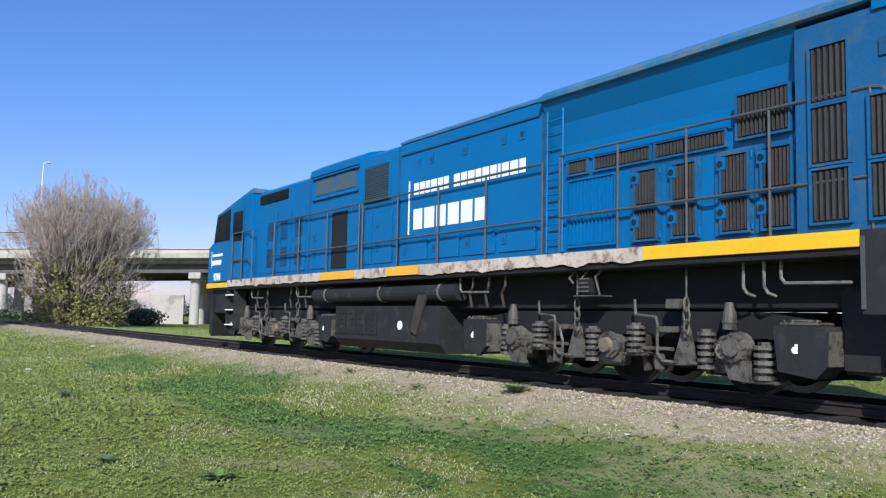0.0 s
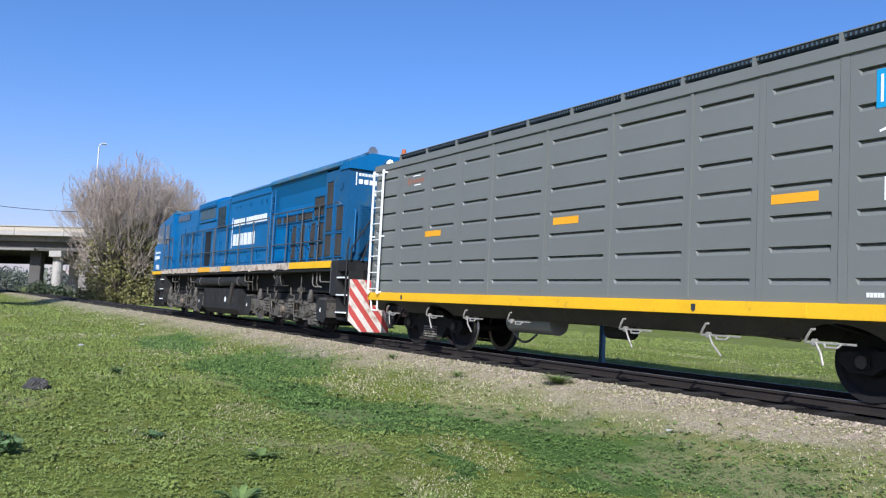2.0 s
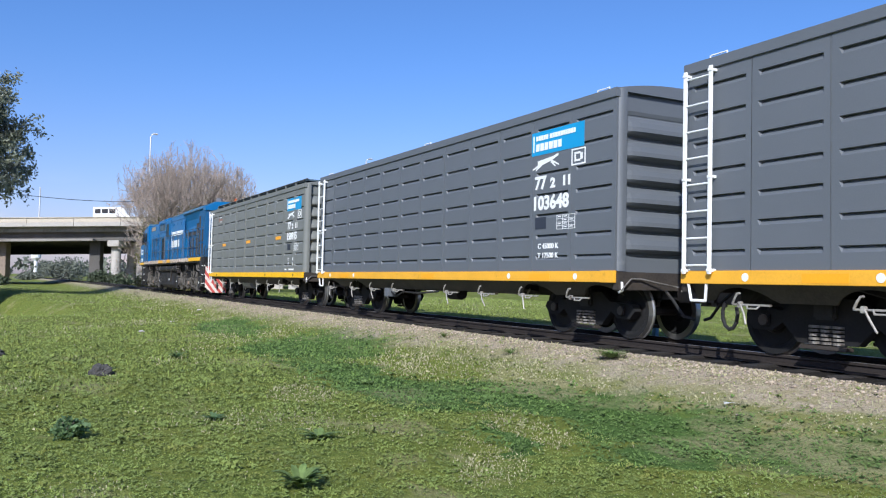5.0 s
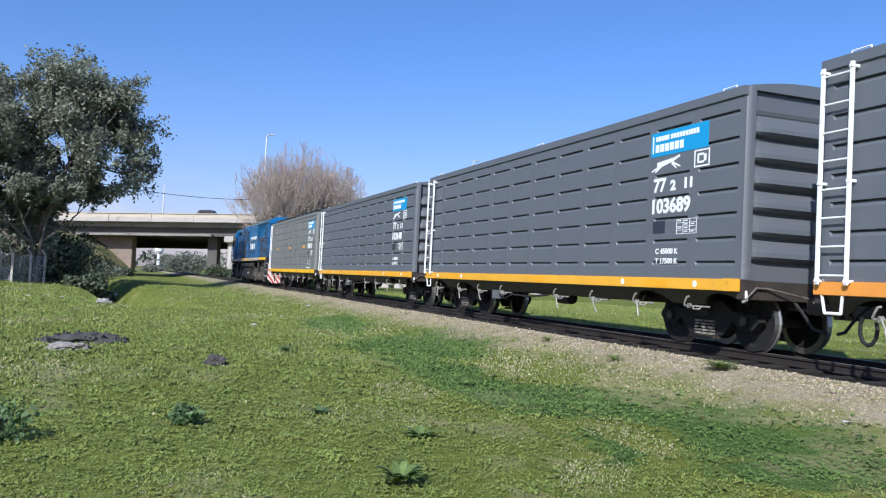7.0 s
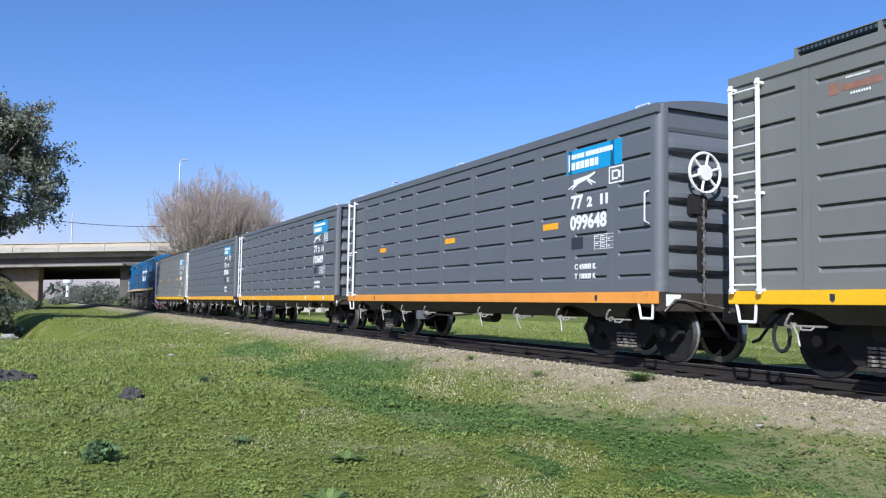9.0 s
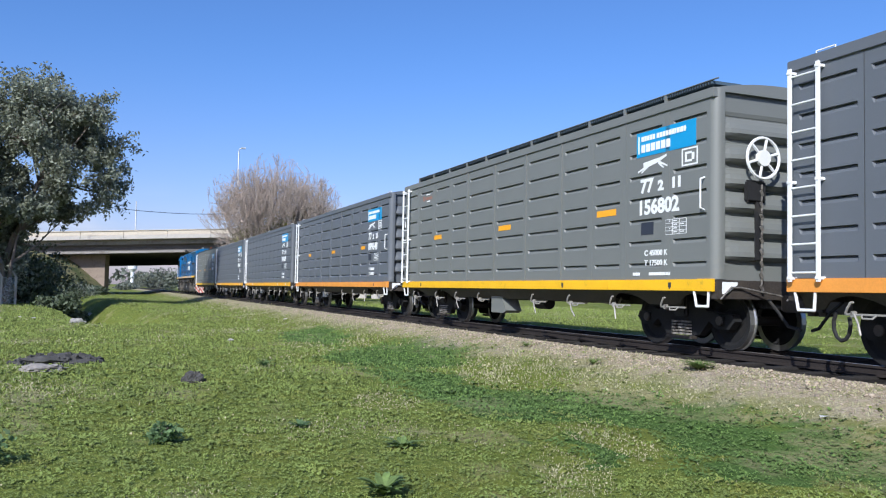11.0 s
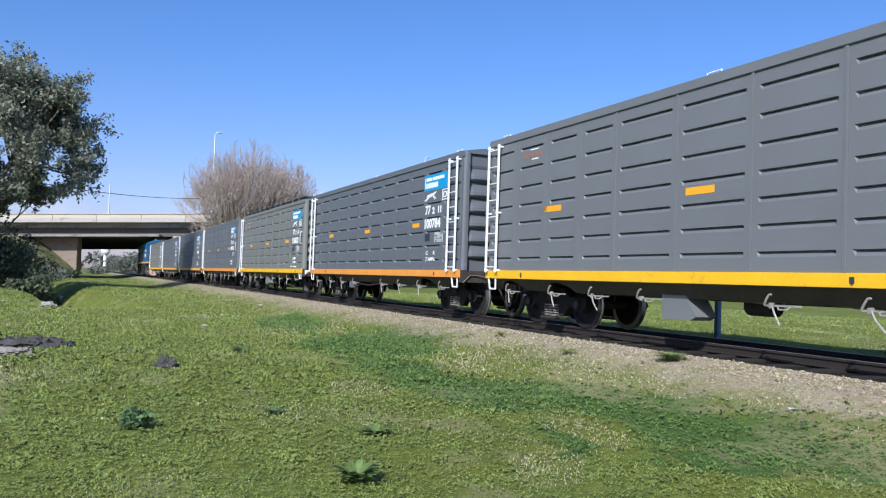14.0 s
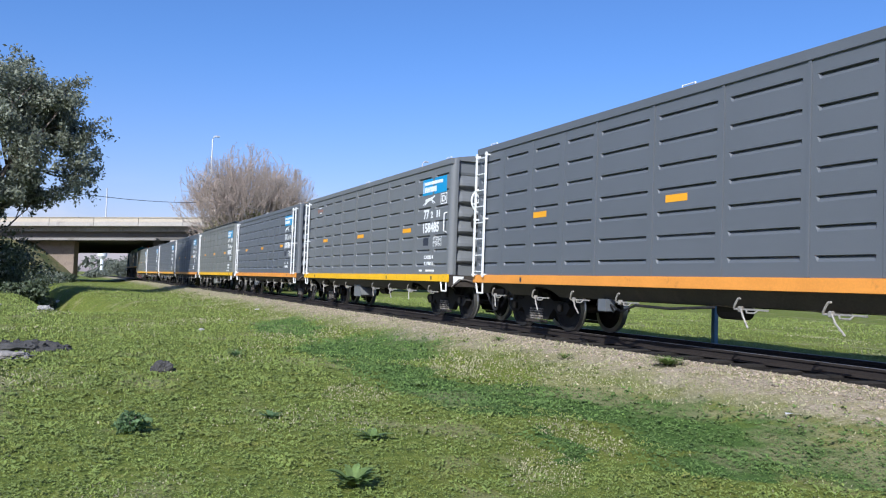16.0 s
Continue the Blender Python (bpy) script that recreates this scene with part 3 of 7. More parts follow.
def wheelset(parent, y, radius, gauge=1.0):
    """Two flanged wheels on an axle; it turns about its own x axis."""
    axle = part("wheelset", rod(B(), (-gauge / 2 - 0.28, 0, 0), (gauge / 2 + 0.28, 0, 0), 0.075, 10), GREASE, parent)
    axle.matrix_basis = pose(0, y, radius)
    for s in (-1, 1):
        key = (radius, s)
        if key not in WHEEL_MESH:
            bm = B()
            prof = [(0.05, -0.09), (0.16, -0.09), (0.19, -0.03), (radius - 0.12, -0.015), (radius - 0.07, -0.06), (radius, -0.065), (radius + 0.004, 0.02),
                    (radius + 0.028, 0.035), (radius + 0.024, 0.06), (radius - 0.07, 0.065), (radius - 0.12, 0.03), (0.19, 0.02), (0.16, 0.08), (0.05, 0.08)]
            rings = []
            for k in range(28):
                an = 2 * math.pi * k / 28
                rings.append([bm.verts.new((-s * w, r * math.cos(an), r * math.sin(an))) for r, w in prof])
            for i in range(28):
                a, b = rings[i], rings[(i + 1) % 28]
                for k in range(len(prof)):
                    j = (k + 1) % len(prof)
                    f = bm.faces.new((a[k], a[j], b[j], b[k]))
                    f.material_index = 1 if 5 <= k <= 8 else 0
            bmesh.ops.recalc_face_normals(bm, faces=bm.faces)
            me = bpy.data.meshes.new("wheel")
            bm.to_mesh(me)
            bm.free()
            me.materials.append(SHADED_BLACK)
            me.materials.append(STEEL)
            WHEEL_MESH[key] = me
        w = part_of("wheel", WHEEL_MESH[key], None, axle)
        w.matrix_basis = pose(s * gauge / 2, 0, 0)
    return axle


def wagon_bogie(parent, y, wheels):
    for s in (-1, 1):
        x = s * 0.66
        bm = prism(B(), [(y - 1.25, 0.46), (y - 1.20, 0.56), (y - 0.62, 0.60), (y - 0.40, 0.76), (y + 0.40, 0.76), (y + 0.62, 0.60), (y + 1.20, 0.56), (y + 1.25, 0.46),
                         (y + 1.12, 0.33), (y + 0.82, 0.33), (y + 0.66, 0.44), (y + 0.42, 0.20), (y - 0.42, 0.20), (y - 0.66, 0.44), (y - 0.82, 0.33), (y - 1.12, 0.33)], x - 0.07, x + 0.07)
        part("bogie_frame", bm, SHADED_BLACK, parent, "cast iron bogie side frame")
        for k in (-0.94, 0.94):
            part("axle_box", box(B(), x + s * 0.03, x + s * 0.10, y + k - 0.11, y + k + 0.11, 0.36, 0.57, 0.03), SHADED_BLACK, parent)
        for k in (-0.17, 0, 0.17):
            bm = B()
            for i in range(5):
                rod(bm, (x + s * 0.07, y + k, 0.20 + 0.05 * i), (x + s * 0.07, y + k, 0.23 + 0.05 * i), 0.075, 10)
            part("spring", bm, IRON, parent, "dusty coil spring")
        part("spring_plank", box(B(), x - 0.02, x + s * 0.16, y - 0.34, y + 0.34, 0.13, 0.185, 0.01), GREASE, parent)
    part("bolster", box(B(), -0.8, 0.8, y - 0.16, y + 0.16, 0.5, 0.86, 0.03), BLACK, parent)
    wheels += [(wheelset(parent, y + k, 0.46), 0.46) for k in (-0.94, 0.94)]


def hand_brake(parent, y):
    x, z = -0.55, 2.95
    bm = B()
    for k in range(24):
        a, b = 2 * math.pi * k / 24, 2 * math.pi * (k + 1) / 24
        rod(bm, (x + 0.31 * math.cos(a), y, z + 0.31 * math.sin(a)), (x + 0.31 * math.cos(b), y, z + 0.31 * math.sin(b)), 0.024, 6)
    rod(bm, (x, y - 0.03, z), (x, y + 0.03, z), 0.125, 14)
    for k in range(6):
        a = math.pi * k / 3 + 0.3
        rod(bm, (x + 0.06 * math.cos(a), y, z + 0.06 * math.sin(a)), (x + 0.3 * math.cos(a), y, z + 0.3 * math.sin(a)), 0.022, 6)
    wheel = part("brake_wheel", bm, WHITE, parent, "white spoked brake wheel")
    part("shaft", rod(B(), (x, y, z), (x, y + 0.2, z), 0.03, 8), BLACK, wheel)
    part("gear_case", box(box(B(), x - 0.24, x + 0.14, y + 0.07, y + 0.17, 2.28, 2.62, 0.03), x - 0.05, x + 0.05, y + 0.08, y + 0.14, 1.4, 2.3, 0.01), BLACK, parent)
    bm = B()
    for i in range(18):
        z1 = 2.55 - i * 0.09
        rod(bm, (x - 0.02 * (i % 2), y + 0.03, z1), (x + 0.02 * (i % 2), y + 0.03, z1 - 0.075), 0.016 + 0.01 * (i % 2), 6)
    part("brake_chain", bm, IRON, parent)


def side_marks(parent, paint_numbers, x, y_from, lines, has_fleet, orange, shift):
    """Decals of a wagon's near side: d is the distance from its front."""
    def y_of(d):
        return y_from(d + shift)
    part("sky_blue_sign", plate(B(), x, y_of(11.98), y_of(13.52), 3.18, 3.60), DECAL_BLUE, parent, "sky-blue sign with white bars")
    sign = part("sign_rule", plate(B(), x - 0.004, y_of(12.03), y_of(12.06), 3.24, 3.54, 0.005), WHITE, parent)
    bar_word(parent, x - 0.004, y_of(12.12), 3.44, 0.085, [0.7, 0.7, 0.7, 0.75, 0.7], 0.2)
    bar_word(parent, x - 0.004, y_of(12.54), 3.44, 0.085, [0.75, 0.7, 0.8, 0.7, 0.75, 0.7, 0.3, 0.75, 0.8, 0.65], 0.2)
    bar_word(parent, x - 0.004, y_of(12.12), 3.25, 0.135, [0.75, 0.8, 0.75, 0.8, 0.8, 0.7], 0.22)
    # a plain running-animal badge: a long body with stretched legs
    bm = B()
    for a, b, r in (((12.18, 3.02), (12.62, 3.08), 0.055), ((12.62, 3.08), (12.80, 3.13), 0.03), ((12.25, 3.0), (12.02, 2.93), 0.022), ((12.30, 3.0), (12.12, 2.91), 0.02),
                    ((12.60, 3.04), (12.82, 2.95), 0.02), ((12.58, 3.03), (12.72, 2.93), 0.018)):
        (d0, z0), (d1, z1) = a, b
        n = Vector((0, -(d1 - d0), z1 - z0)).normalized()
        o = Vector((0, -n.z, n.y)) * r
        p0, p1 = Vector((x - 0.005 - r * 0.01, y_of(d0), z0)), Vector((x - 0.005 - r * 0.01, y_of(d1), z1))
        bm.faces.new([bm.verts.new(v) for v in (p0 - o, p0 + o, p1 + o * 0.6, p1 - o * 0.6)])
    bmesh.ops.recalc_face_normals(bm, faces=bm.faces)
    bmesh.ops.solidify(bm, geom=bm.faces[:], thickness=0.003)
    part("badge", bm, WHITE, parent)
    bm = B()
    for z0, z1, d0, d1 in ((2.88, 2.905, 13.18, 13.56), (3.135, 3.16, 13.18, 13.56), (2.905, 3.135, 13.18, 13.205), (2.905, 3.135, 13.535, 13.56)):
        plate(bm, x, y_of(d0), y_of(d1), z0, z1, 0.005)
    plate(bm, x, y_of(13.26), y_of(13.30), 2.94, 3.10, 0.005)
    plate(bm, x, y_of(13.30), y_of(13.42), 2.94, 2.975, 0.005)
    plate(bm, x, y_of(13.30), y_of(13.42), 3.065, 3.10, 0.005)
    plate(bm, x, y_of(13.42), y_of(13.48), 2.965, 3.075, 0.005)
    part("frame_mark", bm, WHITE, parent)
    lettering("77", 0.22, side_plane(x - 0.003, y_of(12.10), 2.57), WHITE, parent, width=0.36)
    lettering("2", 0.16, side_plane(x - 0.003, y_of(12.57), 2.57), WHITE, parent, width=0.15)
    lettering("11", 0.16, side_plane(x - 0.003, y_of(12.95), 2.58), WHITE, parent, width=0.2)
    if paint_numbers:
        lettering(paint_numbers, 0.235, side_plane(x - 0.003, y_of(12.08), 2.20), WHITE, parent, width=1.04, bold=0.012)
    part("dark_square", plate(B(), x, y_of(12.12), y_of(12.46), 1.85, 2.06), DECAL_DARK, parent)
    bm = B()
    for i in range(5):
        plate(bm, x, y_of(12.78), y_of(13.30), 1.82 + 0.06 * i, 1.828 + 0.06 * i, 0.005)
    for d in (12.78, 12.95, 13.12, 13.29):
        plate(bm, x, y_of(d), y_of(d + 0.01), 1.828, 2.06, 0.004)
    for i in range(4):
        for j in range(3):
            if (i * 2 + j) % 4:
                plate(bm, x, y_of(12.81 + 0.17 * j), y_of(12.90 + 0.17 * j), 1.85 + 0.06 * i, 1.868 + 0.06 * i, 0.003)
    part("data_table", bm, WHITE, parent, "small white data table, unreadable")
    for (text, width), z in zip(lines, (1.50, 1.335)):
        lettering(text, 0.09, side_plane(x - 0.003, y_of(12.22), z), WHITE, parent, width=width, bold=0.003)
    if has_fleet:
        bar_word(parent, x - 0.002, y_of(11.9), 1.17, 0.05, [0.6] * 5, 0.2)
        bar_word(parent, x - 0.002, y_of(12.35), 1.17, 0.05, [0.6] * 14, 0.2)
        bm = plate(B(), x, y_from(1.78), y_from(2.30), 3.42, 3.50)
        part("faded_badge", bm, FADED_RED, parent, "faded red badge")
        bm = plate(B(), x, y_from(1.60), y_from(1.74), 3.40, 3.54)
        part("faded_badge", bm, FADED_RED, parent, "faded orange badge")
        bar_word(parent, x - 0.002, y_from(1.84), 3.56, 0.022, [0.6] * 12, 0.6)
        bar_word(parent, x - 0.002, y_from(1.90), 3.36, 0.028, [0.6] * 8, 0.6)
    for d in orange:
        part("reflector_patch", plate(B(), x, y_from(d), y_from(d + (0.62 if has_fleet else 0.5)), 2.25, 2.365), DECAL_ORANGE, parent, "orange reflective patch")


def side_skirt(sign):
    """A sheet that slopes inwards below the sill, cut out in an arch over each wheel."""
    axles = [c + k for c in (5.14, -5.45) for k in (-0.94, 0.94)]
    ys = [-6.88 + 13.76 * i / 172 for i in range(173)]
    bm = B()
    rings = []
    for y in ys:
        low = 0.69 + 0.012 * noise.noise((y * 1.3, sign, 0))
        for a in axles:
            u = (y - a) / 0.62
            if abs(u) < 1:
                low = max(low, 0.46 + 0.42 * math.sqrt(1 - u * u))
        k = (0.918 - low) / 0.23
        rings.append([bm.verts.new((sign * x, y, z)) for x, z in ((1.30, 0.918), (1.30 - 0.20 * k, low), (1.27 - 0.20 * k, low), (1.27, 0.918))])
    for a, b in zip(rings, rings[1:]):
        for k in range(4):
            j = (k + 1) % 4
            bm.faces.new((a[k], a[j], b[j], b[k]))
    bmesh.ops.recalc_face_normals(bm, faces=bm.faces)
    return bm


def make_wagon(name_label, paint, stripe, stripe_word, number, lines=(), walkway=False, brake=False, rear_ladder=False, orange=(), tank=True, badge=False, shift=0.0, wide=False):
    root = tagged(empty("freight_wagon"), name_label, "freight wagon", group="wagons of the train")
    wheels = []
    half = LENGTH / 2
    panels = WIDE_PANELS if badge or wide else EVEN_PANELS

    def y_of(d):
        return half - d
    # core of the body, a little inside its panels
    part("body", box(B(), -HALF + 0.062, HALF - 0.062, -half + 0.13, half - 0.13, 1.0, 3.95), paint, root)
    for s in (-1, 1):
        for d0, d1 in panels:
            p = part_of("side_panel", panel_mesh(d1 - d0, paint), None, root)
            p.matrix_basis = pose(s * HALF, y_of((d0 + d1) / 2), 0, 0, 0, 0 if s < 0 else 180)
        for i, (a, b) in enumerate(zip(panels, panels[1:])):
            out = (0.018 if i in (3, 4, 5, 6) else 0.004) if badge or wide else (0.006 if i in (4, 6) else 0.0015)
            part("side_post", box(B(), s * (HALF + out), s * (HALF - 0.05), y_of(b[0]) + 0.004, y_of(a[1]) - 0.004, 1.10, SIDE_TOP, 0.004), paint, root)
        part("side_sill", box(B(), s * (HALF + 0.035), s * (HALF - 0.06), -half + 0.05, half - 0.01, 0.92, 1.098, 0.006), stripe, root, stripe_word + " side sill")
        part("roof_edge", box(B(), s * (HALF + 0.03), s * (HALF - 0.06), -half + 0.02, half - 0.02, SIDE_TOP - 0.11, SIDE_TOP + 0.04, 0.008), paint, root)
        for e in (-1, 1):
            part("corner_post", corner_post(B(), s, e), paint, root)
    for e in (-1, 1):
        part("end_wall", end_wall(B(), e), paint, root, smooth=False)
        part("end_sill", box(B(), -HALF + 0.02, HALF - 0.02, e * (half - 0.12), e * (half + 0.02), 0.80, 1.09, 0.01), GREASE, root)
        bm = box(B(), -0.13, 0.13, e * (half + 0.02), e * (half + 0.52), 0.62, 0.88, 0.03)
        box(bm, -0.17, 0.17, e * (half + 0.48), e * (half + 0.715), 0.58, 0.93, 0.06)
        part("coupler", bm, GREASE, root, "rusty knuckle coupler")
        part("air_hose", bent(B(), [(-0.35, e * (half + 0.02), 0.8), (-0.37, e * (half + 0.2), 0.66), (-0.36, e * (half + 0.42), 0.42), (-0.30, e * (half + 0.60), 0.38)], 0.025), BLACK, root)
        for s in (-1, 1):
            x = s * (HALF + 0.01)
            y = e * (half - 0.30)
            if e > 0 or brake or rear_ladder:
                part("step", bent(B(), [(x, y - 0.17, 0.95), (x - s * 0.02, y - 0.13, 0.69), (x - s * 0.02, y + 0.13, 0.69), (x, y + 0.17, 0.95)], 0.021), WHITE, root, "white stirrup step")
            else:
                part("hook", bent(B(), [(x - s * 0.1, y + e * 0.32, 0.93), (x - s * 0.1, y + e * 0.34, 0.80), (x - s * 0.1, y + e * 0.26, 0.77)], 0.022), WHITE, root, "white corner hook")
            if e < 0:
                part("end_bracket", prism(B(), [(x - s * 0.12, 1.06), (x - s * 0.40, 1.06), (x - s * 0.40, 1.02), (x - s * 0.20, 0.88), (x - s * 0.12, 0.88)], -half - 0.035, -half - 0.022, "y"), WHITE if brake else GREASE, root)
        if e > 0:
            part("hose_loop", bent(B(), [(-1.12, e * half - 0.66 + 0.13 * math.cos(2.6 + 0.56 * k), 0.52 + 0.20 * math.sin(2.6 + 0.56 * k)) for k in range(9)], 0.026), BLACK, root)
        part("uncoupling_rod", bent(B(), [(-1.3, e * (half + 0.06), 0.80), (-1.1, e * (half + 0.06), 0.98), (-0.9, e * (half + 0.06), 0.98), (-0.25, e * (half + 0.2), 0.86)], 0.014), IRON, root)
    # roof: a shallow arch with standing seams
    outline = [(-HALF, 3.985)] + [(HALF * 1.0 * k / 6, 3.985 + 0.15 * (1 - (k / 6) ** 2)) for k in range(-6, 7)] + [(HALF, 3.985), (HALF, 3.94), (-HALF, 3.94)]
    outline = outline[1:13 + 1] + outline[-2:]
    part("roof", prism(B(), outline, -half + 0.03, half - 0.03, "y"), paint, root)
    for d0, d1 in panels[1:]:
        o2 = [(HALF * k / 6, 3.995 + 0.15 * (1 - (k / 6) ** 2)) for k in range(-6, 7)]
        o2 += [(p[0], p[1] - 0.008) for p in o2[::-1]]
        part("roof_seam", prism(B(), o2, y_of(d0 - 0.06) - 0.02, y_of(d0 - 0.06) + 0.02, "y"), paint, root)
    if walkway:
        xa, xb = -HALF + 0.05, -HALF + 0.62
        for i in range(11):
            d = 1.12 + i * 1.16
            g = part("walkway_grating", box(B(), xa + 0.012, xb, y_of(d + 1.09), y_of(d), 4.075, 4.125), MESH_GREY, root, "dark steel roof walkway grating")
            bm = B()
            for k in range(17):
                y = y_of(d + 0.05 + 0.062 * k)
                box(bm, xa + 0.002, xa + 0.012, y - 0.012, y + 0.012, 4.072, 4.122)
            tagged(part("slats", bm, GRILLE, g), kind="stuff")
            part("walkway_bracket", prism(B(), [(xa - 0.004, 3.99), (xa + 0.05, 3.99), (xb, 4.07), (xb, 4.128), (xa - 0.004, 4.128)], y_of(d) + 0.008, y_of(d) + 0.058, "y"), paint, root)
        part("walkway_rail", box(B(), xa - 0.004, xa + 0.03, y_of(13.95), y_of(1.07), 4.126, 4.142, 0.004), paint, root)
    else:
        for d in (0.5, 7.0, 13.4):
            part("roof_handle", bent(B(), [(-1.20, y_of(d) - 0.16, 3.98), (-1.20, y_of(d) - 0.15, 4.08), (-1.20, y_of(d) + 0.15, 4.08), (-1.20, y_of(d) + 0.16, 3.93)], 0.011), WHITE, root, "white grab handle")
    ladder(root, y_of(0.36))
    if rear_ladder:
        ladder(root, y_of(13.55))
    if brake:
        part("grab_rail", bent(B(), [(-HALF, y_of(13.72), 2.15), (-HALF - 0.08, y_of(13.72), 2.18), (-HALF - 0.08, y_of(13.72), 2.62), (-HALF, y_of(13.72), 2.65)], 0.014), WHITE, root)
    if brake:
        hand_brake(root, -half - 0.12)
    # underframe
    part("centre_sill", box(B(), -0.32, 0.32, -half + 0.1, half - 0.1, 0.66, 0.99, 0.02), BLACK, root)
    for i in range(9):
        y = y_of(2.6 + i * 1.1)
        part("cross_bearer", prism(B(), [(-1.27, 0.985), (-1.27, 0.88), (-0.3, 0.72), (0.3, 0.72), (1.27, 0.88), (1.27, 0.985)], y - 0.04, y + 0.04, "y"), BLACK, root)
    for e in (-1, 1):
        wagon_bogie(root, e * 5.295 - 0.155, wheels)
        part("side_skirt", side_skirt(e), SKIRT, root, "sooty olive-black sloping side skirt")
    for i, d in enumerate((0.88, 2.62, 4.01, 5.42, 8.17, 9.66, 11.15, 12.62)):
        bm = box(B(), -1.33, -1.29, y_of(d + 0.62), y_of(d), 0.645, 0.672, 0.006)
        box(bm, -1.345, -1.285, y_of(d + 0.16), y_of(d + 0.10), 0.62, 0.70, 0.008)
        bent(bm, [(-1.34, y_of(d + 0.26), 0.65), (-1.36, y_of(d + 0.29), 0.615), (-1.36, y_of(d + 0.43), 0.615), (-1.34, y_of(d + 0.46), 0.65)], 0.012)
        part("latch_bar", bm, LATCH, root, "dull iron door latch bar")
        part("latch_hook", bent(B(), [(-1.33, y_of(d + 0.02), 0.67), (-1.35, y_of(d + 0.07), 0.74), (-1.35, y_of(d + 0.11), 0.80), (-1.35, y_of(d + 0.15), 0.805)], 0.016), LATCH, root)
        if i % 4 != 3:
            part("latch_lever", bent(B(), [(-1.34, y_of(d + 0.16), 0.655), (-1.37, y_of(d + 0.24), 0.55), (-1.38, y_of(d + 0.28 + 0.05 * (i % 3)), 0.42)], 0.014), LATCH, root)
    if tank:
        bm = rod(B(), (-0.85, y_of(5.0), 0.66), (-0.85, y_of(6.25), 0.66), 0.20, 20)
        part("air_tank", bm, paint, root, "painted air reservoir", smooth=False)
        part("hanging_hose", bent(B(), [(-1.0, y_of(5.15 + 0.1 * k), 0.46 - 0.15 * math.sin(math.pi * k / 7)) for k in range(8)], 0.022), BLACK, root)
    elif badge:
        part("brake_box", prism(B(), [(y_of(5.86), 0.74), (y_of(6.42), 0.74), (y_of(6.66), 0.42), (y_of(6.52), 0.36), (y_of(5.86), 0.36)], -1.15, -0.75), paint, root, "painted sheet metal box")
    else:
        part("valve_case", box(B(), -1.24, -1.02, y_of(5.02), y_of(4.78), 0.48, 0.70, 0.012), paint, root, "small painted valve case")
        part("pipe_run", bent(B(), [(-1.15, y_of(5.05), 0.60), (-1.15, y_of(5.35), 0.50), (-1.15, y_of(5.75), 0.62), (-1.15, y_of(6.6), 0.60), (-1.15, y_of(7.6), 0.66)], 0.022), BLACK, root)
    for d in (7.0, 8.6, 9.7):
        part("brake_rod", bent(B(), [(-0.9, y_of(d), 0.72), (-0.9, y_of(d + 1.1), 0.66), (-0.9, y_of(d + 1.2), 0.78)], 0.02), IRON, root)
    part("brake_cylinder", rod(B(), (-0.6, y_of(7.2), 0.62), (-0.6, y_of(7.7), 0.62), 0.14, 14), BLACK, root)
    side_marks(root, number, -HALF, y_of, lines, badge, orange, shift)
    xs = -HALF - 0.035
    if stripe is AMBER:
        for d in (1.15, 3.0, 10.9, 12.95):
            part("sill_mark", rod(B(), (xs - 0.004, y_of(d), 1.01), (xs + 0.002, y_of(d), 1.01), 0.055, 14), WHITE, root, "round white sill mark")
        for d in (2.0, 7.2, 11.6):
            part("sill_patch", plate(B(), xs, y_of(d), y_of(d + 0.62), 0.945, 1.055, 0.003), DECAL_ORANGE, root, "orange repainted patch")
    else:
        for d in (1.6, 9.55, 12.9) if badge else (2.2, 12.4):
            bm = plate(B(), xs, y_of(d), y_of(d + 0.07), 0.97, 1.05)
            part("sill_mark", plate(bm, xs, y_of(d + 0.02), y_of(d + 0.05), 0.95, 0.97), DECAL_DARK, root, "small dark stencil mark")
        part("sill_joint", box(B(), xs - 0.006, xs + 0.002, y_of(11.22), y_of(11.19), 0.93, 1.09), stripe, root)
    part("sill_end", box(B(), xs - 0.008, xs + 0.05, -half + 0.02, -half + 0.36, 0.915, 1.106, 0.006), stripe, root)
    return root, wheels


C1 = (("C       K", 0.62), ("T       K", 0.62))
C2 = (("C 45000 K", 0.62), ("T 17500 K", 0.62))
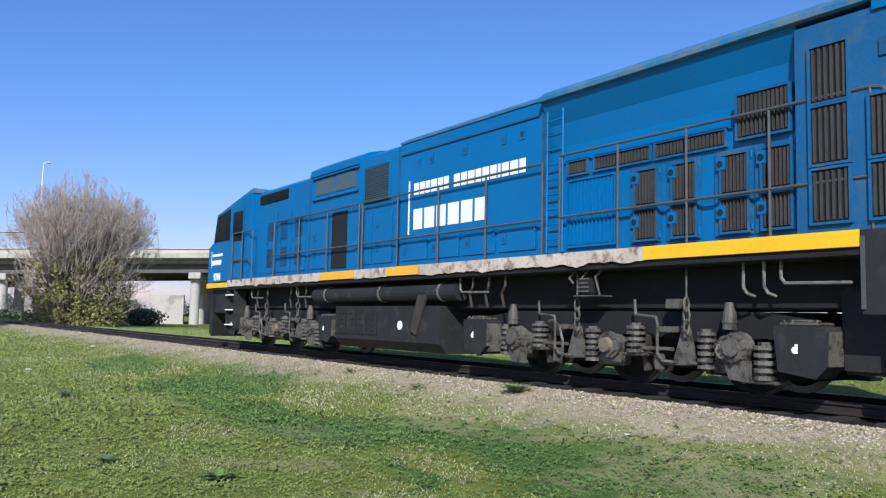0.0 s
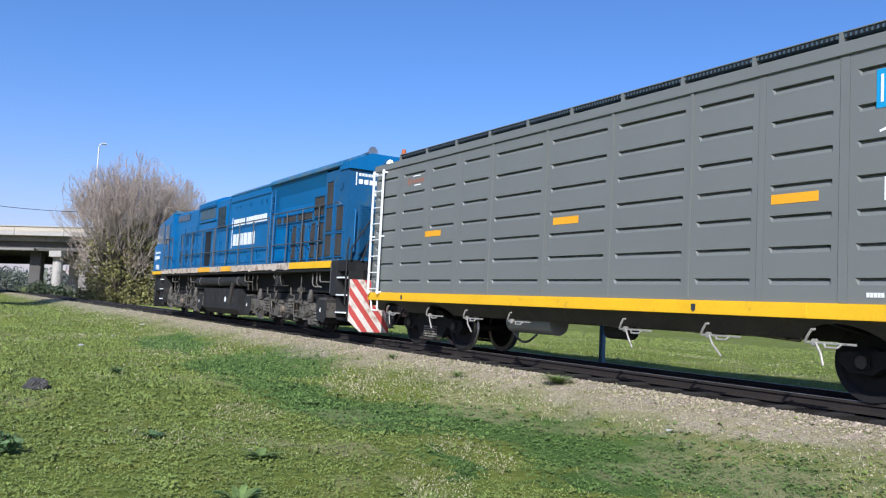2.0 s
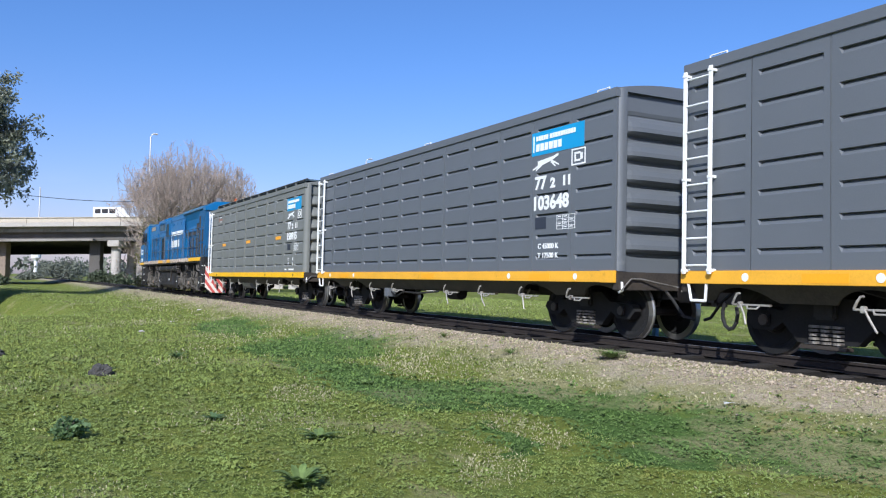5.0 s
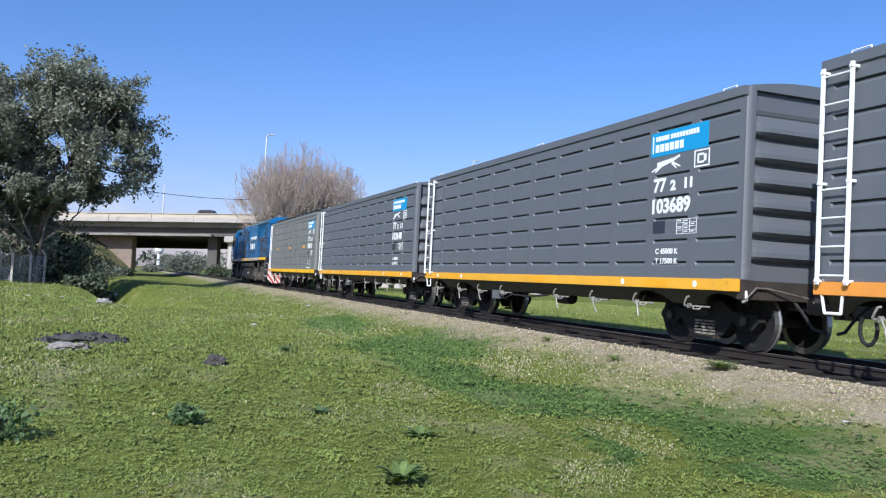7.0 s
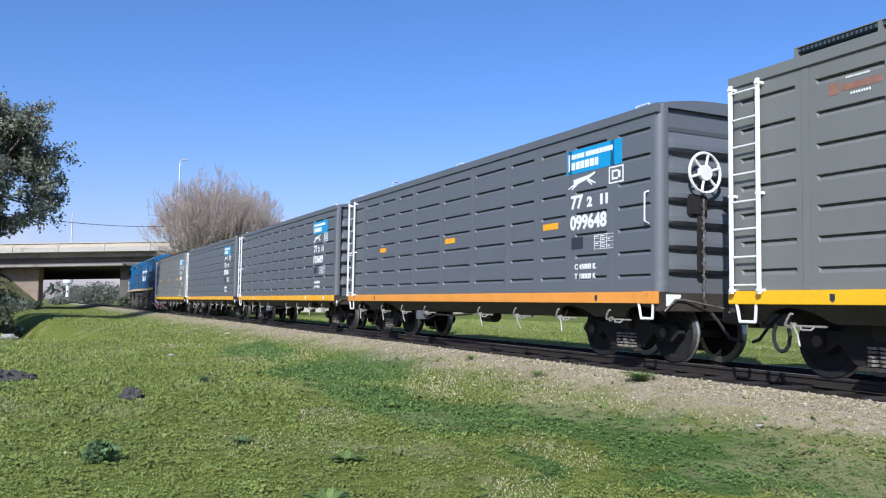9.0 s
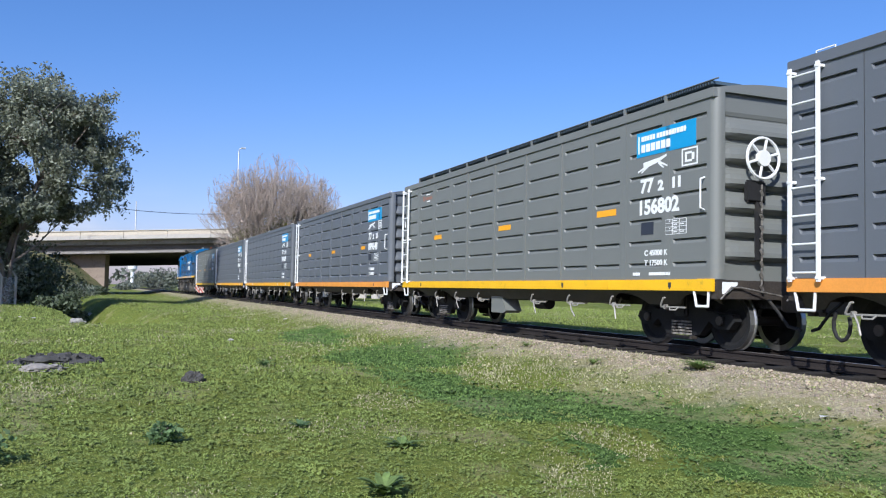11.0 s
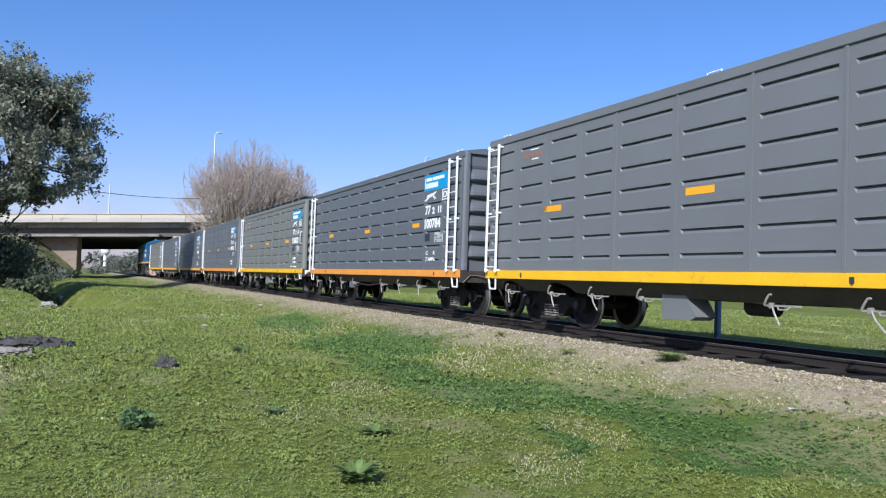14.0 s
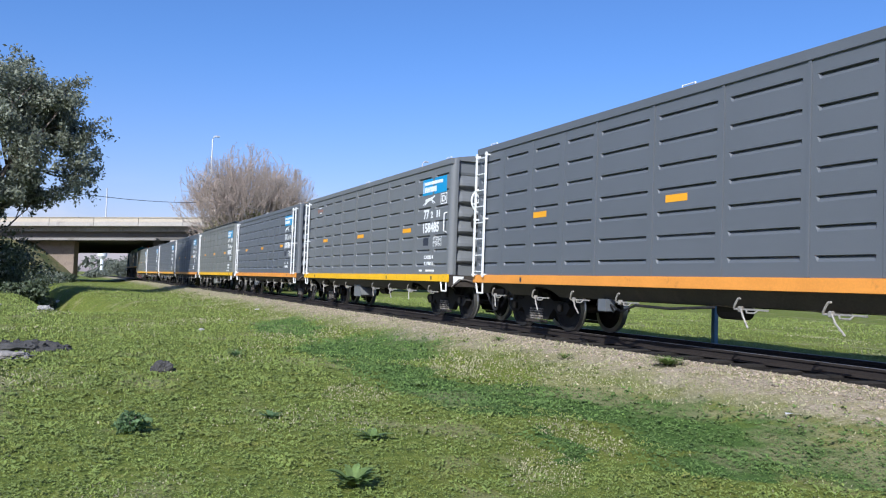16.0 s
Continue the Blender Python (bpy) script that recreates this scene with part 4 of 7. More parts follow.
SPECS = [
    dict(name_label="green-grey boxcar with yellow sill and roof walkway", paint=GREY_GREEN, stripe=YELLOW, stripe_word="yellow", number="158915", lines=C1, walkway=True, orange=(2.45, 6.6, 10.7), badge=True),
    dict(name_label="blue-grey boxcar with amber sill and white ladder", paint=GREY_BLUE, stripe=AMBER, stripe_word="amber", number="103648", shift=-0.42, lines=C2, tank=False),
    dict(name_label="blue-grey boxcar with amber sill and corrugated ends", paint=GREY_BLUE, stripe=AMBER, stripe_word="amber", number="103689", shift=-0.4, lines=C2, tank=False),
    dict(name_label="blue-grey boxcar with orange sill and white brake wheel", paint=GREY_BLUE, stripe=ORANGE, stripe_word="orange", number="099648", shift=-0.45, lines=(("C 45000 K", 0.62), ("T 18000 K", 0.62)), brake=True, tank=False, wide=True, orange=(2.45, 6.6, 10.75)),
    dict(name_label="green-grey boxcar with yellow sill, walkway and brake wheel", paint=GREY_GREEN, stripe=YELLOW, stripe_word="yellow", number="156802", lines=C2, walkway=True, brake=True, orange=(2.45, 6.6, 10.75), tank=False, badge=True),
    dict(name_label="blue-grey boxcar with orange sill and two white ladders", paint=GREY_BLUE, stripe=ORANGE, stripe_word="orange", number="100784", shift=-0.45, lines=(("C      K", 0.62), ("T 16000 K", 0.62)), rear_ladder=True, tank=False, orange=(2.5, 6.6, 10.75)),
    dict(name_label="neutral grey boxcar with yellow sill and white brake wheel", paint=GREY, stripe=YELLOW, stripe_word="yellow", number="158485", shift=0.12, lines=(("C.45000 K", 0.62), ("T.17000 K", 0.62)), brake=True, orange=(2.45, 6.6, 10.7), tank=False, badge=True),
    dict(name_label="blue-grey boxcar with orange sill and panelled sides", paint=GREY_BLUE, stripe=ORANGE, stripe_word="orange", number="", lines=(), tank=False, wide=True, orange=(2.62, 6.7, 10.8)),
]
VEHICLES = [(*make_wagon(**s), -LENGTH / 2 - i * PITCH) for i, s in enumerate(SPECS)]

# ---- locomotive ----
def hood(bm, b0, b1, outline):
    full = [(-x, z) for x, z in outline] + [(x, z) for x, z in outline[::-1]]
    return prism(bm, full, b0 - 12, b1 - 12, "y")


def grille(parent, b0, b1, z0, z1, x, pitch=0.07, name="grille", upright=True, backing=None, slat=None, frame_paint=None):
    """A dark opening with proud slats in a frame, on the near or far side; b is measured from the first wagon's front."""
    s = -1 if x < 0 else 1
    g = part(name, box(B(), x, x + s * 0.008, b0 - 12, b1 - 12, z0, z1), backing or GRILLE, parent, "dark louvred grille")
    bm = B()
    if upright:
        n = max(2, int((b1 - b0) / pitch))
        for i in range(n):
            y = b0 - 12 + (b1 - b0) * (i + 0.5) / n
            box(bm, x + s * 0.008, x + s * 0.035, y - pitch * 0.20, y + pitch * 0.20, z0 + 0.02, z1 - 0.02)
    else:
        n = max(2, int((z1 - z0) / pitch))
        for i in range(n):
            z = z0 + (z1 - z0) * (i + 0.5) / n
            box(bm, x + s * 0.008, x + s * 0.035, b0 - 12 + 0.02, b1 - 12 - 0.02, z - pitch * 0.22, z + pitch * 0.22)
    part("slats", bm, slat or BLUE_DARK, g)
    bm = B()
    for y0, y1, a, b in ((b0 - 0.03, b0, z0 - 0.03, z1 + 0.03), (b1, b1 + 0.03, z0 - 0.03, z1 + 0.03), (b0, b1, z0 - 0.03, z0), (b0, b1, z1, z1 + 0.03)):
        box(bm, x, x + s * 0.04, y0 - 12, y1 - 12, a, b)
    part("grille_frame", bm, frame_paint or BLUE, g)
    return g


def hood_door(parent, b0, b1, z0, z1, x, latches=1, paint=None):
    s = -1 if x < 0 else 1
    d = part("hood_door", box(B(), x, x + s * 0.022, b0 - 12, b1 - 12, z0, z1, 0.008), paint or BLUE, parent)
    for i in range(latches):
        z = z0 + (z1 - z0) * (i + 0.8) / (latches + 0.6)
        y = b1 - 12 - 0.16
        l = part("latch", box(B(), x + s * 0.022, x + s * 0.034, y - 0.07, y + 0.07, z - 0.09, z + 0.09, 0.01), BLUE, d, "recessed latch pocket")
        part("latch_knob", rod(B(), (x + s * 0.034, y, z), (x + s * 0.044, y, z), 0.045, 10), BLUE_DARK, l)
    for z in (z0 + 0.10, z1 - 0.10):
        part("hinge", rod(B(), (x + s * 0.03, b0 - 12 + 0.012, z - 0.04), (x + s * 0.03, b0 - 12 + 0.012, z + 0.04), 0.014, 6), BLUE, d)
    return d


def coil(bm, x, y, z0, z1, r, turns):
    """A coil spring as stacked rings on a core."""
    step = (z1 - z0) / turns
    for i in range(turns):
        rod(bm, (x, y, z0 + step * i), (x, y, z0 + step * (i + 0.55)), r, 12)
    rod(bm, (x, y, z0), (x, y, z1), r * 0.62, 8)
    return bm


def chain_links(bm, x, y, z0, z1, r=0.05):
    """Hanging oval links, each turned against the last."""
    n = max(2, round((z1 - z0) / 0.13))
    for i in range(n):
        zc = z1 - (z1 - z0) * (i + 0.5) / n
        pts = []
        for k in range(9):
            a = math.pi * 2 * k / 8
            u, v = r * math.cos(a), 0.095 * math.sin(a)
            pts.append((x, y + u, zc + v) if i % 2 else (x + u, y, zc + v))
        bent(bm, pts, 0.016, 6)
    return bm


def loco_bogie(parent, b, wheels):
    y = b - 12
    for s in (-1, 1):
        x = s * 0.84
        o = s * 1.12
        bm = prism(B(), [(y - 3.05, 0.62), (y - 3.05, 0.92), (y - 2.3, 1.02), (y + 2.3, 1.02), (y + 3.05, 0.92), (y + 3.05, 0.62), (y + 2.4, 0.70), (y + 1.5, 0.62), (y + 0.5, 0.70), (y - 0.5, 0.70), (y - 1.5, 0.62), (y - 2.4, 0.70)], x - 0.06, x + 0.06)
        f = part("bogie_frame", bm, SHADED_BLACK, parent, "black bogie frame deepened for shade")
        for n, k in enumerate((-2.0, 0.0, 2.0)):
            yk = y + k
            # axle box: flanged housing with a bolted, rusty round cap
            bm = rod(B(), (x, yk, 0.54), (o, yk, 0.54), 0.165, 14, 0.15)
            rod(bm, (o - s * 0.07, yk, 0.54), (o - s * 0.03, yk, 0.54), 0.195, 14)
            for q in range(6):
                a = q * math.pi / 3 + 0.4
                rod(bm, (o - s * 0.03, yk + 0.165 * math.cos(a), 0.54 + 0.165 * math.sin(a)), (o + s * 0.01, yk + 0.165 * math.cos(a), 0.54 + 0.165 * math.sin(a)), 0.02, 6)
            box(bm, x, o - s * 0.08, yk - 0.25, yk + 0.30, 0.26, 0.44, 0.04)
            ab = part("axle_box", bm, BOGIE_IRON, f, "dusty flanged axle box")
            part("cap", rod(B(), (o, yk, 0.54), (o + s * 0.07, yk, 0.54), 0.115, 14, 0.10), RUST_CAP, ab, "rusty round cap")
            part("spring", coil(B(), o - s * 0.04, yk - 0.52, 0.46 if n != 0 else 0.22, 0.86 if n != 0 else 0.66, 0.135, 5), BOGIE_IRON, f, "dusty coil spring")
            part("spring", coil(B(), o - s * 0.06, yk + 0.33, 0.30, 0.80, 0.115, 6), BOGIE_IRON, f, "dusty coil spring")
            part("spring_seat", box(B(), x, o + s * 0.04, yk - 0.72, yk - 0.32, 0.17 if n == 0 else 0.41, 0.215 if n == 0 else 0.455, 0.015), BOGIE_IRON, f)
            part("horn_guide", prism(B(), [(yk + 0.60, 0.80), (yk + 0.66, 0.80), (yk + 0.80, 0.40), (yk + 0.76, 0.32), (yk + 0.52, 0.34), (yk + 0.50, 0.42)], o - s * 0.10, o), BOGIE_IRON, f, "tapered guide plate")
            part("brake_shoe", prism(B(), [(yk - 0.66, 0.70), (yk - 0.58, 0.72), (yk - 0.50, 0.46), (yk - 0.56, 0.20), (yk - 0.64, 0.22), (yk - 0.59, 0.46)], x - 0.02, x + s * 0.12), GREASE, f)
            bm = rod(B(), (o - s * 0.02, yk + 0.40, 0.36), (o - s * 0.02, yk + 1.10, 0.33), 0.025, 8)
            box(bm, o - s * 0.07, o + s * 0.02, yk + 0.98, yk + 1.12, 0.24, 0.46, 0.02)
            part("brake_lever", bm, BOGIE_IRON, f)
            if n == 1:
                part("hoop_pipe", bent(B(), [(o, yk + 1.22, 0.86), (o + s * 0.03, yk + 1.08, 0.87), (o + s * 0.05, yk + 0.94, 0.78), (o + s * 0.05, yk + 0.86, 0.58), (o + s * 0.04, yk + 0.87, 0.38), (o, yk + 0.95, 0.24)], 0.022), BOGIE_IRON, f, "curved air pipe")
        for k in (-1.46, 0.54):
            part("safety_chain", chain_links(B(), o + s * 0.06, y + k, 0.74, 1.18), BOGIE_IRON, f, "hanging safety chain")
            part("chain_eye", rod(B(), (o + s * 0.06, y + k, 1.17), (o + s * 0.06, y + k, 1.56), 0.014, 6), BOGIE_IRON, f)
        for k in (-2.06, 2.1):
            bm = rod(B(), (o, y + k, 0.80), (o, y + k, 1.02), 0.082, 12)
            rod(bm, (o, y + k, 1.02), (o, y + k, 1.13), 0.068, 12, 0.05)
            rod(bm, (o, y + k, 0.88), (o, y + k, 0.92), 0.092, 12)
            part("damper", bm, BOGIE_IRON, f, "upright damper")
            bm = rod(B(), (o - s * 0.08, y + k - 0.10, 0.58), (o + s * 0.10, y + k - 0.10, 0.58), 0.20, 16, 0.17)
            rod(bm, (o + s * 0.10, y + k - 0.10, 0.58), (o + s * 0.14, y + k - 0.10, 0.58), 0.11, 12)
            for q in range(8):
                a = q * math.pi / 4
                rod(bm, (o + s * 0.06, y + k - 0.10 + 0.165 * math.cos(a), 0.58 + 0.165 * math.sin(a)), (o + s * 0.12, y + k - 0.10 + 0.165 * math.cos(a), 0.58 + 0.165 * math.sin(a)), 0.02, 6)
            prism(bm, [(y + k - 0.30, 0.44), (y + k + 0.06, 0.42), (y + k - 0.02, 0.20), (y + k - 0.30, 0.18)], o - s * 0.04, o + s * 0.05)
            part("brake_cylinder", bm, BOGIE_IRON, f, "dusty round brake cylinder")
        for k in (-0.98, 1.02):
            part("sand_pipe", bent(B(), [(o, y + k + 0.45, 1.18), (o, y + k + 0.43, 0.97), (o + s * 0.04, y + k + 0.04, 0.94), (o + s * 0.06, y + k, 0.86), (o + s * 0.06, y + k, 0.46), (o + s * 0.05, y + k - 0.08, 0.37), (o, y + k - 0.26, 0.36)], 0.021), BOGIE_IRON, f, "bent sand pipe")
            part("pipe_bracket", box(B(), x, o + s * 0.05, y + k - 0.20, y + k + 0.02, 0.74, 0.82, 0.012), BOGIE_IRON, f)
            part("tie_bar", box(B(), o - s * 0.05, o, y + k - 0.2, y + k + 0.55, 0.50, 0.55, 0.01), BOGIE_IRON, f)
        for k in (-3.03, 3.05):
            bm = prism(B(), [(y + k - 0.30, 0.86), (y + k + 0.30, 0.86), (y + k + 0.31, 0.80), (y + k + 0.26, 0.34), (y + k - 0.20, 0.28), (y + k - 0.34, 0.42), (y + k - 0.36, 0.80)], x + s * 0.02, o + s * 0.10)
            sb = part("sand_box", bm, BLACK, parent, "dark sand box with a small white mark")
            part("side_plate", prism(B(), [(y + k - 0.365, 0.80), (y + k - 0.345, 0.80), (y + k - 0.325, 0.42), (y + k - 0.345, 0.42)], x + s * 0.06, o + s * 0.09), BOGIE_IRON, sb)
            bm = box(B(), x + s * 0.05, o + s * 0.08, y + k - 0.24, y + k + 0.24, 0.862, 0.90, 0.01)
            box(bm, x + s * 0.10, o + s * 0.02, y + k - 0.12, y + k + 0.14, 0.90, 0.93, 0.01)
            for q in (-0.2, -0.1, 0.1, 0.2):
                rod(bm, (o + s * 0.05, y + k + q, 0.90), (o + s * 0.05, y + k + q, 0.925), 0.016, 6)
            part("lid", bm, BOGIE_IRON, sb, "bolted grey lid")
            if s < 0:
                lettering("d", 0.085, side_plane(o - 0.105, y + k + 0.08, 0.56), WHITE, sb)
    # solid backing blocks between the wheels, underside shade put into their black
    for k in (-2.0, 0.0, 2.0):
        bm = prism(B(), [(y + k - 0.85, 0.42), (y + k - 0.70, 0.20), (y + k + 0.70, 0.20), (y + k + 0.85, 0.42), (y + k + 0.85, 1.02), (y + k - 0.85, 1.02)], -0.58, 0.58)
        part("traction_motor", bm, SHADED_BLACK, parent, "black traction motor deepened for shade")
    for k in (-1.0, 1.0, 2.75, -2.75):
        part("brake_rigging", box(B(), -0.66, 0.66, y + k - 0.14, y + k + 0.14, 0.26, 0.98, 0.03), SHADED_BLACK, parent)
    part("bolster", box(B(), -0.80, 0.80, y - 0.3, y + 0.3, 0.75, 1.3, 0.04), SHADED_BLACK, parent)
    wheels += [(wheelset(parent, y + k, 0.50), 0.50) for k in (-2.0, 0.0, 2.0)]


def ragged_sill(b0, b1, side):
    """A sill plate whose lower edge has flaked away unevenly."""
    n = int((b1 - b0) / 0.06)
    low = [(b0 - 12 + (b1 - b0) * i / n, 1.70 - 0.05 * max(-0.4, noise.noise((i * 0.16, b0, side)) + 0.6 * noise.noise((i * 0.55, b0, 4.0))) - 0.02) for i in range(n + 1)]
    return prism(B(), [(b1 - 12, 1.87), (b0 - 12, 1.87)] + low, side * 1.335, side * 1.365)


def handrail(parent, b0, b1, ztop, zmid, posts, x, material):
    s = -1 if x < 0 else 1
    for z in (ztop, zmid):
        part("handrail", rod(B(), (x, b0 - 12, z), (x, b1 - 12, z), 0.020, 8), material, parent, "worn tubular handrail")
    for i in range(posts):
        y = b0 - 12 + (b1 - b0) * i / (posts - 1)
        part("handrail_post", rod(B(), (x, y, 1.80), (x, y, ztop), 0.018, 8), material, parent)


def clip(poly, window):
    """The part of a convex polygon inside a convex window, both in (u, z)."""
    area = sum(window[i][0] * window[(i + 1) % len(window)][1] - window[(i + 1) % len(window)][0] * window[i][1] for i in range(len(window)))
    sg = 1 if area > 0 else -1
    for i in range(len(window)):
        (ax, ay), (bx, by) = window[i], window[(i + 1) % len(window)]
        side = [sg * ((bx - ax) * (p[1] - ay) - (by - ay) * (p[0] - ax)) for p in poly]
        out = []
        for k in range(len(poly)):
            p, q, sp, sq = poly[k], poly[(k + 1) % len(poly)], side[k], side[(k + 1) % len(poly)]
            if sp >= 0:
                out.append(p)
            if sp * sq < 0:
                f = sp / (sp - sq)
                out.append((p[0] + f * (q[0] - p[0]), p[1] + f * (q[1] - p[1])))
        poly = out
    return poly


def make_locomotive():
    root = tagged(empty("diesel_locomotive"), "blue diesel locomotive with yellow sill, white letters and handrails", "locomotive")
    wheels = []
    X = 1.20
    RAIL_PAINT = HANDRAIL
    part("main_frame", box(B(), -1.33, 1.33, 1.25 - 12, 22.6 - 12, 1.60, 1.868, 0.01), SHADED_BLACK, root)
    for s in (-1, 1):
        for b0, b1, m_, word in ((2.28, 5.2, YELLOW, "bright yellow sill"), (5.2, 10.75, PRIMER, "flaking pale primer sill"), (10.75, 11.95, AMBER, "amber sill"), (11.95, 13.3, PRIMER, "flaking pale primer sill"), (13.3, 15.0, AMBER, "amber sill"), (15.0, 21.2, PRIMER, "flaking pale primer sill")):
            part("sill", ragged_sill(b0, b1, s) if m_ is PRIMER else box(B(), s * 1.335, s * 1.365, b0 - 12, b1 - 12, 1.69, 1.87, 0.004), m_, root, word)
    for s in (-1, 1):
        part("valance", box(B(), s * 1.28, s * 1.345, 1.87 - 12, 2.27 - 12, 0.98, 1.868, 0.01), BLACK, root, "black deep side plate")
    # rear radiator hood, engine hood, dynamic-brake section, equipment section
    part("radiator_hood", hood(B(), 3.0, 7.34, [(X, 1.87), (X, 3.265), (X - 0.08, 3.30), (X - 0.10, 3.55), (X - 0.05, 3.90), (X + 0.10, 4.26), (0.72, 4.44)]), BLUE, root)
    part("radiator_roof", hood(B(), 1.95, 7.36, [(X + 0.12, 4.265), (X + 0.16, 4.28), (X + 0.16, 4.34), (X + 0.04, 4.44), (0.75, 4.65), (0.70, 4.66)]), ROOF_BLUE, root, "faded pale blue roof")
    part("engine_hood", hood(B(), 7.42, 11.74, [(X, 1.87), (X, 4.34), (0.72, 4.54)]), BLUE, root)
    part("engine_roof", hood(B(), 7.42, 11.74, [(X + 0.02, 4.345), (X + 0.02, 4.385), (1.0, 4.50), (0.72, 4.62)]), ROOF_BLUE, root, "sooty faded roof")
    part("brake_hood", hood(B(), 11.80, 15.92, [(X, 1.87), (X, 4.30), (0.74, 4.52)]), BLUE, root)
    part("brake_roof", hood(B(), 13.5, 15.92, [(X + 0.03, 4.22), (X + 0.03, 4.37), (0.95, 4.52), (0.6, 4.60)]), BLUE, root)
    part("equipment_hood", hood(B(), 15.98, 19.7, [(X, 1.87), (X, 4.20), (0.80, 4.40)]), BLUE, root)
    for b, w in ((7.38, 0.07), (11.77, 0.06), (15.95, 0.06)):
        part("hood_joint", hood(B(), b - w / 2, b + w / 2, [(X + 0.025, 1.872), (X + 0.025, 4.30), (0.74, 4.56)]), BLUE_DARK, root)
    for b in (7.9, 8.7, 9.6, 10.6, 12.4):
        bm = rod(B(), (0, b - 12, 4.50), (0, b - 12, 4.69), 0.52, 20)
        part("roof_fan", bm, GRILLE, root, "dark roof fan housing")
    part("exhaust_stack", box(B(), -0.25, 0.25, -2.6, -1.7, 4.45, 4.66, 0.03), BLACK, root)
    # cab: wedge nose, raked screen, sloping roof
    o = [(19.7 - 12, 1.87), (19.7 - 12, 4.30), (21.3 - 12, 4.06), (22.35 - 12, 3.90), (22.62 - 12, 3.05), (23.0 - 12, 2.92), (23.05 - 12, 1.66), (21.2 - 12, 1.66), (21.2 - 12, 1.87)]
    cab = part("cab", prism(B(), o, -1.33, 1.33), BLUE, root)
    part("cab_roof", prism(B(), [(19.66 - 12, 4.305), (21.32 - 12, 4.065), (22.42 - 12, 3.905), (22.42 - 12, 3.95), (21.3 - 12, 4.16), (19.66 - 12, 4.43)], -1.25, 1.25), ROOF_BLUE, cab)
    for s in (-1, 1):
        part("side_window", prism(B(), [(21.2 - 12, 3.06), (22.50 - 12, 3.06), (22.28 - 12, 3.84), (21.2 - 12, 3.98)], s * 1.332, s * 1.345), GLASS_DARK, cab, "dark cab side window")
        d = part("cab_door", box(B(), s * 1.332, s * 1.35, 20.05 - 12, 20.95 - 12, 1.90, 3.92, 0.006), BLUE, cab)
        part("door_window", box(B(), s * 1.352, s * 1.362, 20.12 - 12, 20.88 - 12, 2.98, 3.84, 0.005), GLASS_DARK, d)
        part("cab_sill", box(B(), s * 1.332, s * 1.362, 21.25 - 12, 23.04 - 12, 1.665, 1.81, 0.004), YELLOW, cab, "yellow sill band")
        part("cab_window", box(B(), s * (X + 0.002), s * (X + 0.02), 17.3 - 12, 19.2 - 12, 3.88, 4.14, 0.004), GLASS_DARK, root, "dark upper window strip")
        for b0, b1 in ((13.62, 14.62), (14.68, 15.66)):
            part("upper_window", prism(B(), [(b0 - 12, 3.74), (b1 - 12, 3.74), (b1 - 12 - 0.04, 4.10), (b0 - 12 + 0.04, 4.10)], s * (X + 0.002), s * (X + 0.014)), MESH_GREY, root, "dark upper louvre window")
        part("window_ledge", box(B(), s * X, s * (X + 0.05), 13.5 - 12, 15.8 - 12, 3.62, 3.67, 0.008), BLUE, root)
        part("window_ledge", box(B(), s * X, s * (X + 0.06), 13.5 - 12, 15.8 - 12, 4.14, 4.18, 0.008), BLUE, root)
        grille(root, 12.15, 13.2, 3.34, 4.06, s * (X + 0.002), 0.045, upright=False, slat=MESH_GREY, backing=MESH_GREY)
        part("door_opening", box(B(), s * (X + 0.002), s * (X + 0.012), 14.0 - 12, 14.75 - 12, 1.95, 3.25, 0.004), GRILLE, root, "dark screened doorway")
        for b0, b1 in ((12.0, 12.75), (12.85, 13.6), (15.0, 15.8)):
            hood_door(root, b0, b1, 1.98, 3.1, s * X, 2)
        for b0 in (16.15, 17.05, 17.95):
            d = hood_door(root, b0, b0 + 0.82, 1.98, 3.6, s * X, 1)
            for zb in (2.15, 2.85):
                bm = box(B(), s * (X + 0.02), s * (X + 0.026), b0 + 0.18 - 12, b0 + 0.62 - 12, zb - 0.02, zb + 0.49)
                for i in range(9):
                    box(bm, s * (X + 0.02), s * (X + 0.04), b0 + 0.2 - 12, b0 + 0.6 - 12, zb + 0.055 * i, zb + 0.03 + 0.055 * i)
                part("louvre_bank", bm, BLUE_DARK, d)
        # blank letter panel above low doors
        for b0 in (7.55, 8.6, 9.65, 10.7):
            hood_door(root, b0, b0 + 0.95, 1.98, 2.42, s * X, 1)
        for b in (7.85, 8.35, 9.45, 10.55, 10.98):
            e = part("lifting_eye", box(B(), s * X, s * (X + 0.012), b - 12, b - 12 + 0.15, 3.80, 4.0, 0.008), BLUE, root)
            part("socket", rod(B(), (s * (X + 0.012), b - 12 + 0.075, 3.90), (s * (X + 0.02), b - 12 + 0.075, 3.90), 0.05, 10), BLUE_DARK, e)
        part("panel_rib", box(B(), s * X, s * (X + 0.025), 7.5 - 12, 11.7 - 12, 4.10, 4.14, 0.005), BLUE_DARK, root)
        # radiator louvres
        g = grille(root, 3.12, 3.80, 3.10, 3.62, s * (X + 0.03), 0.055, slat=SLAT_BROWN, frame_paint=BLUE_DUSTY)
        part("grille_case", box(B(), s * (X - 0.10), s * (X + 0.029), 3.09 - 12, 3.83 - 12, 3.07, 3.65, 0.01), BLUE_DUSTY, g)
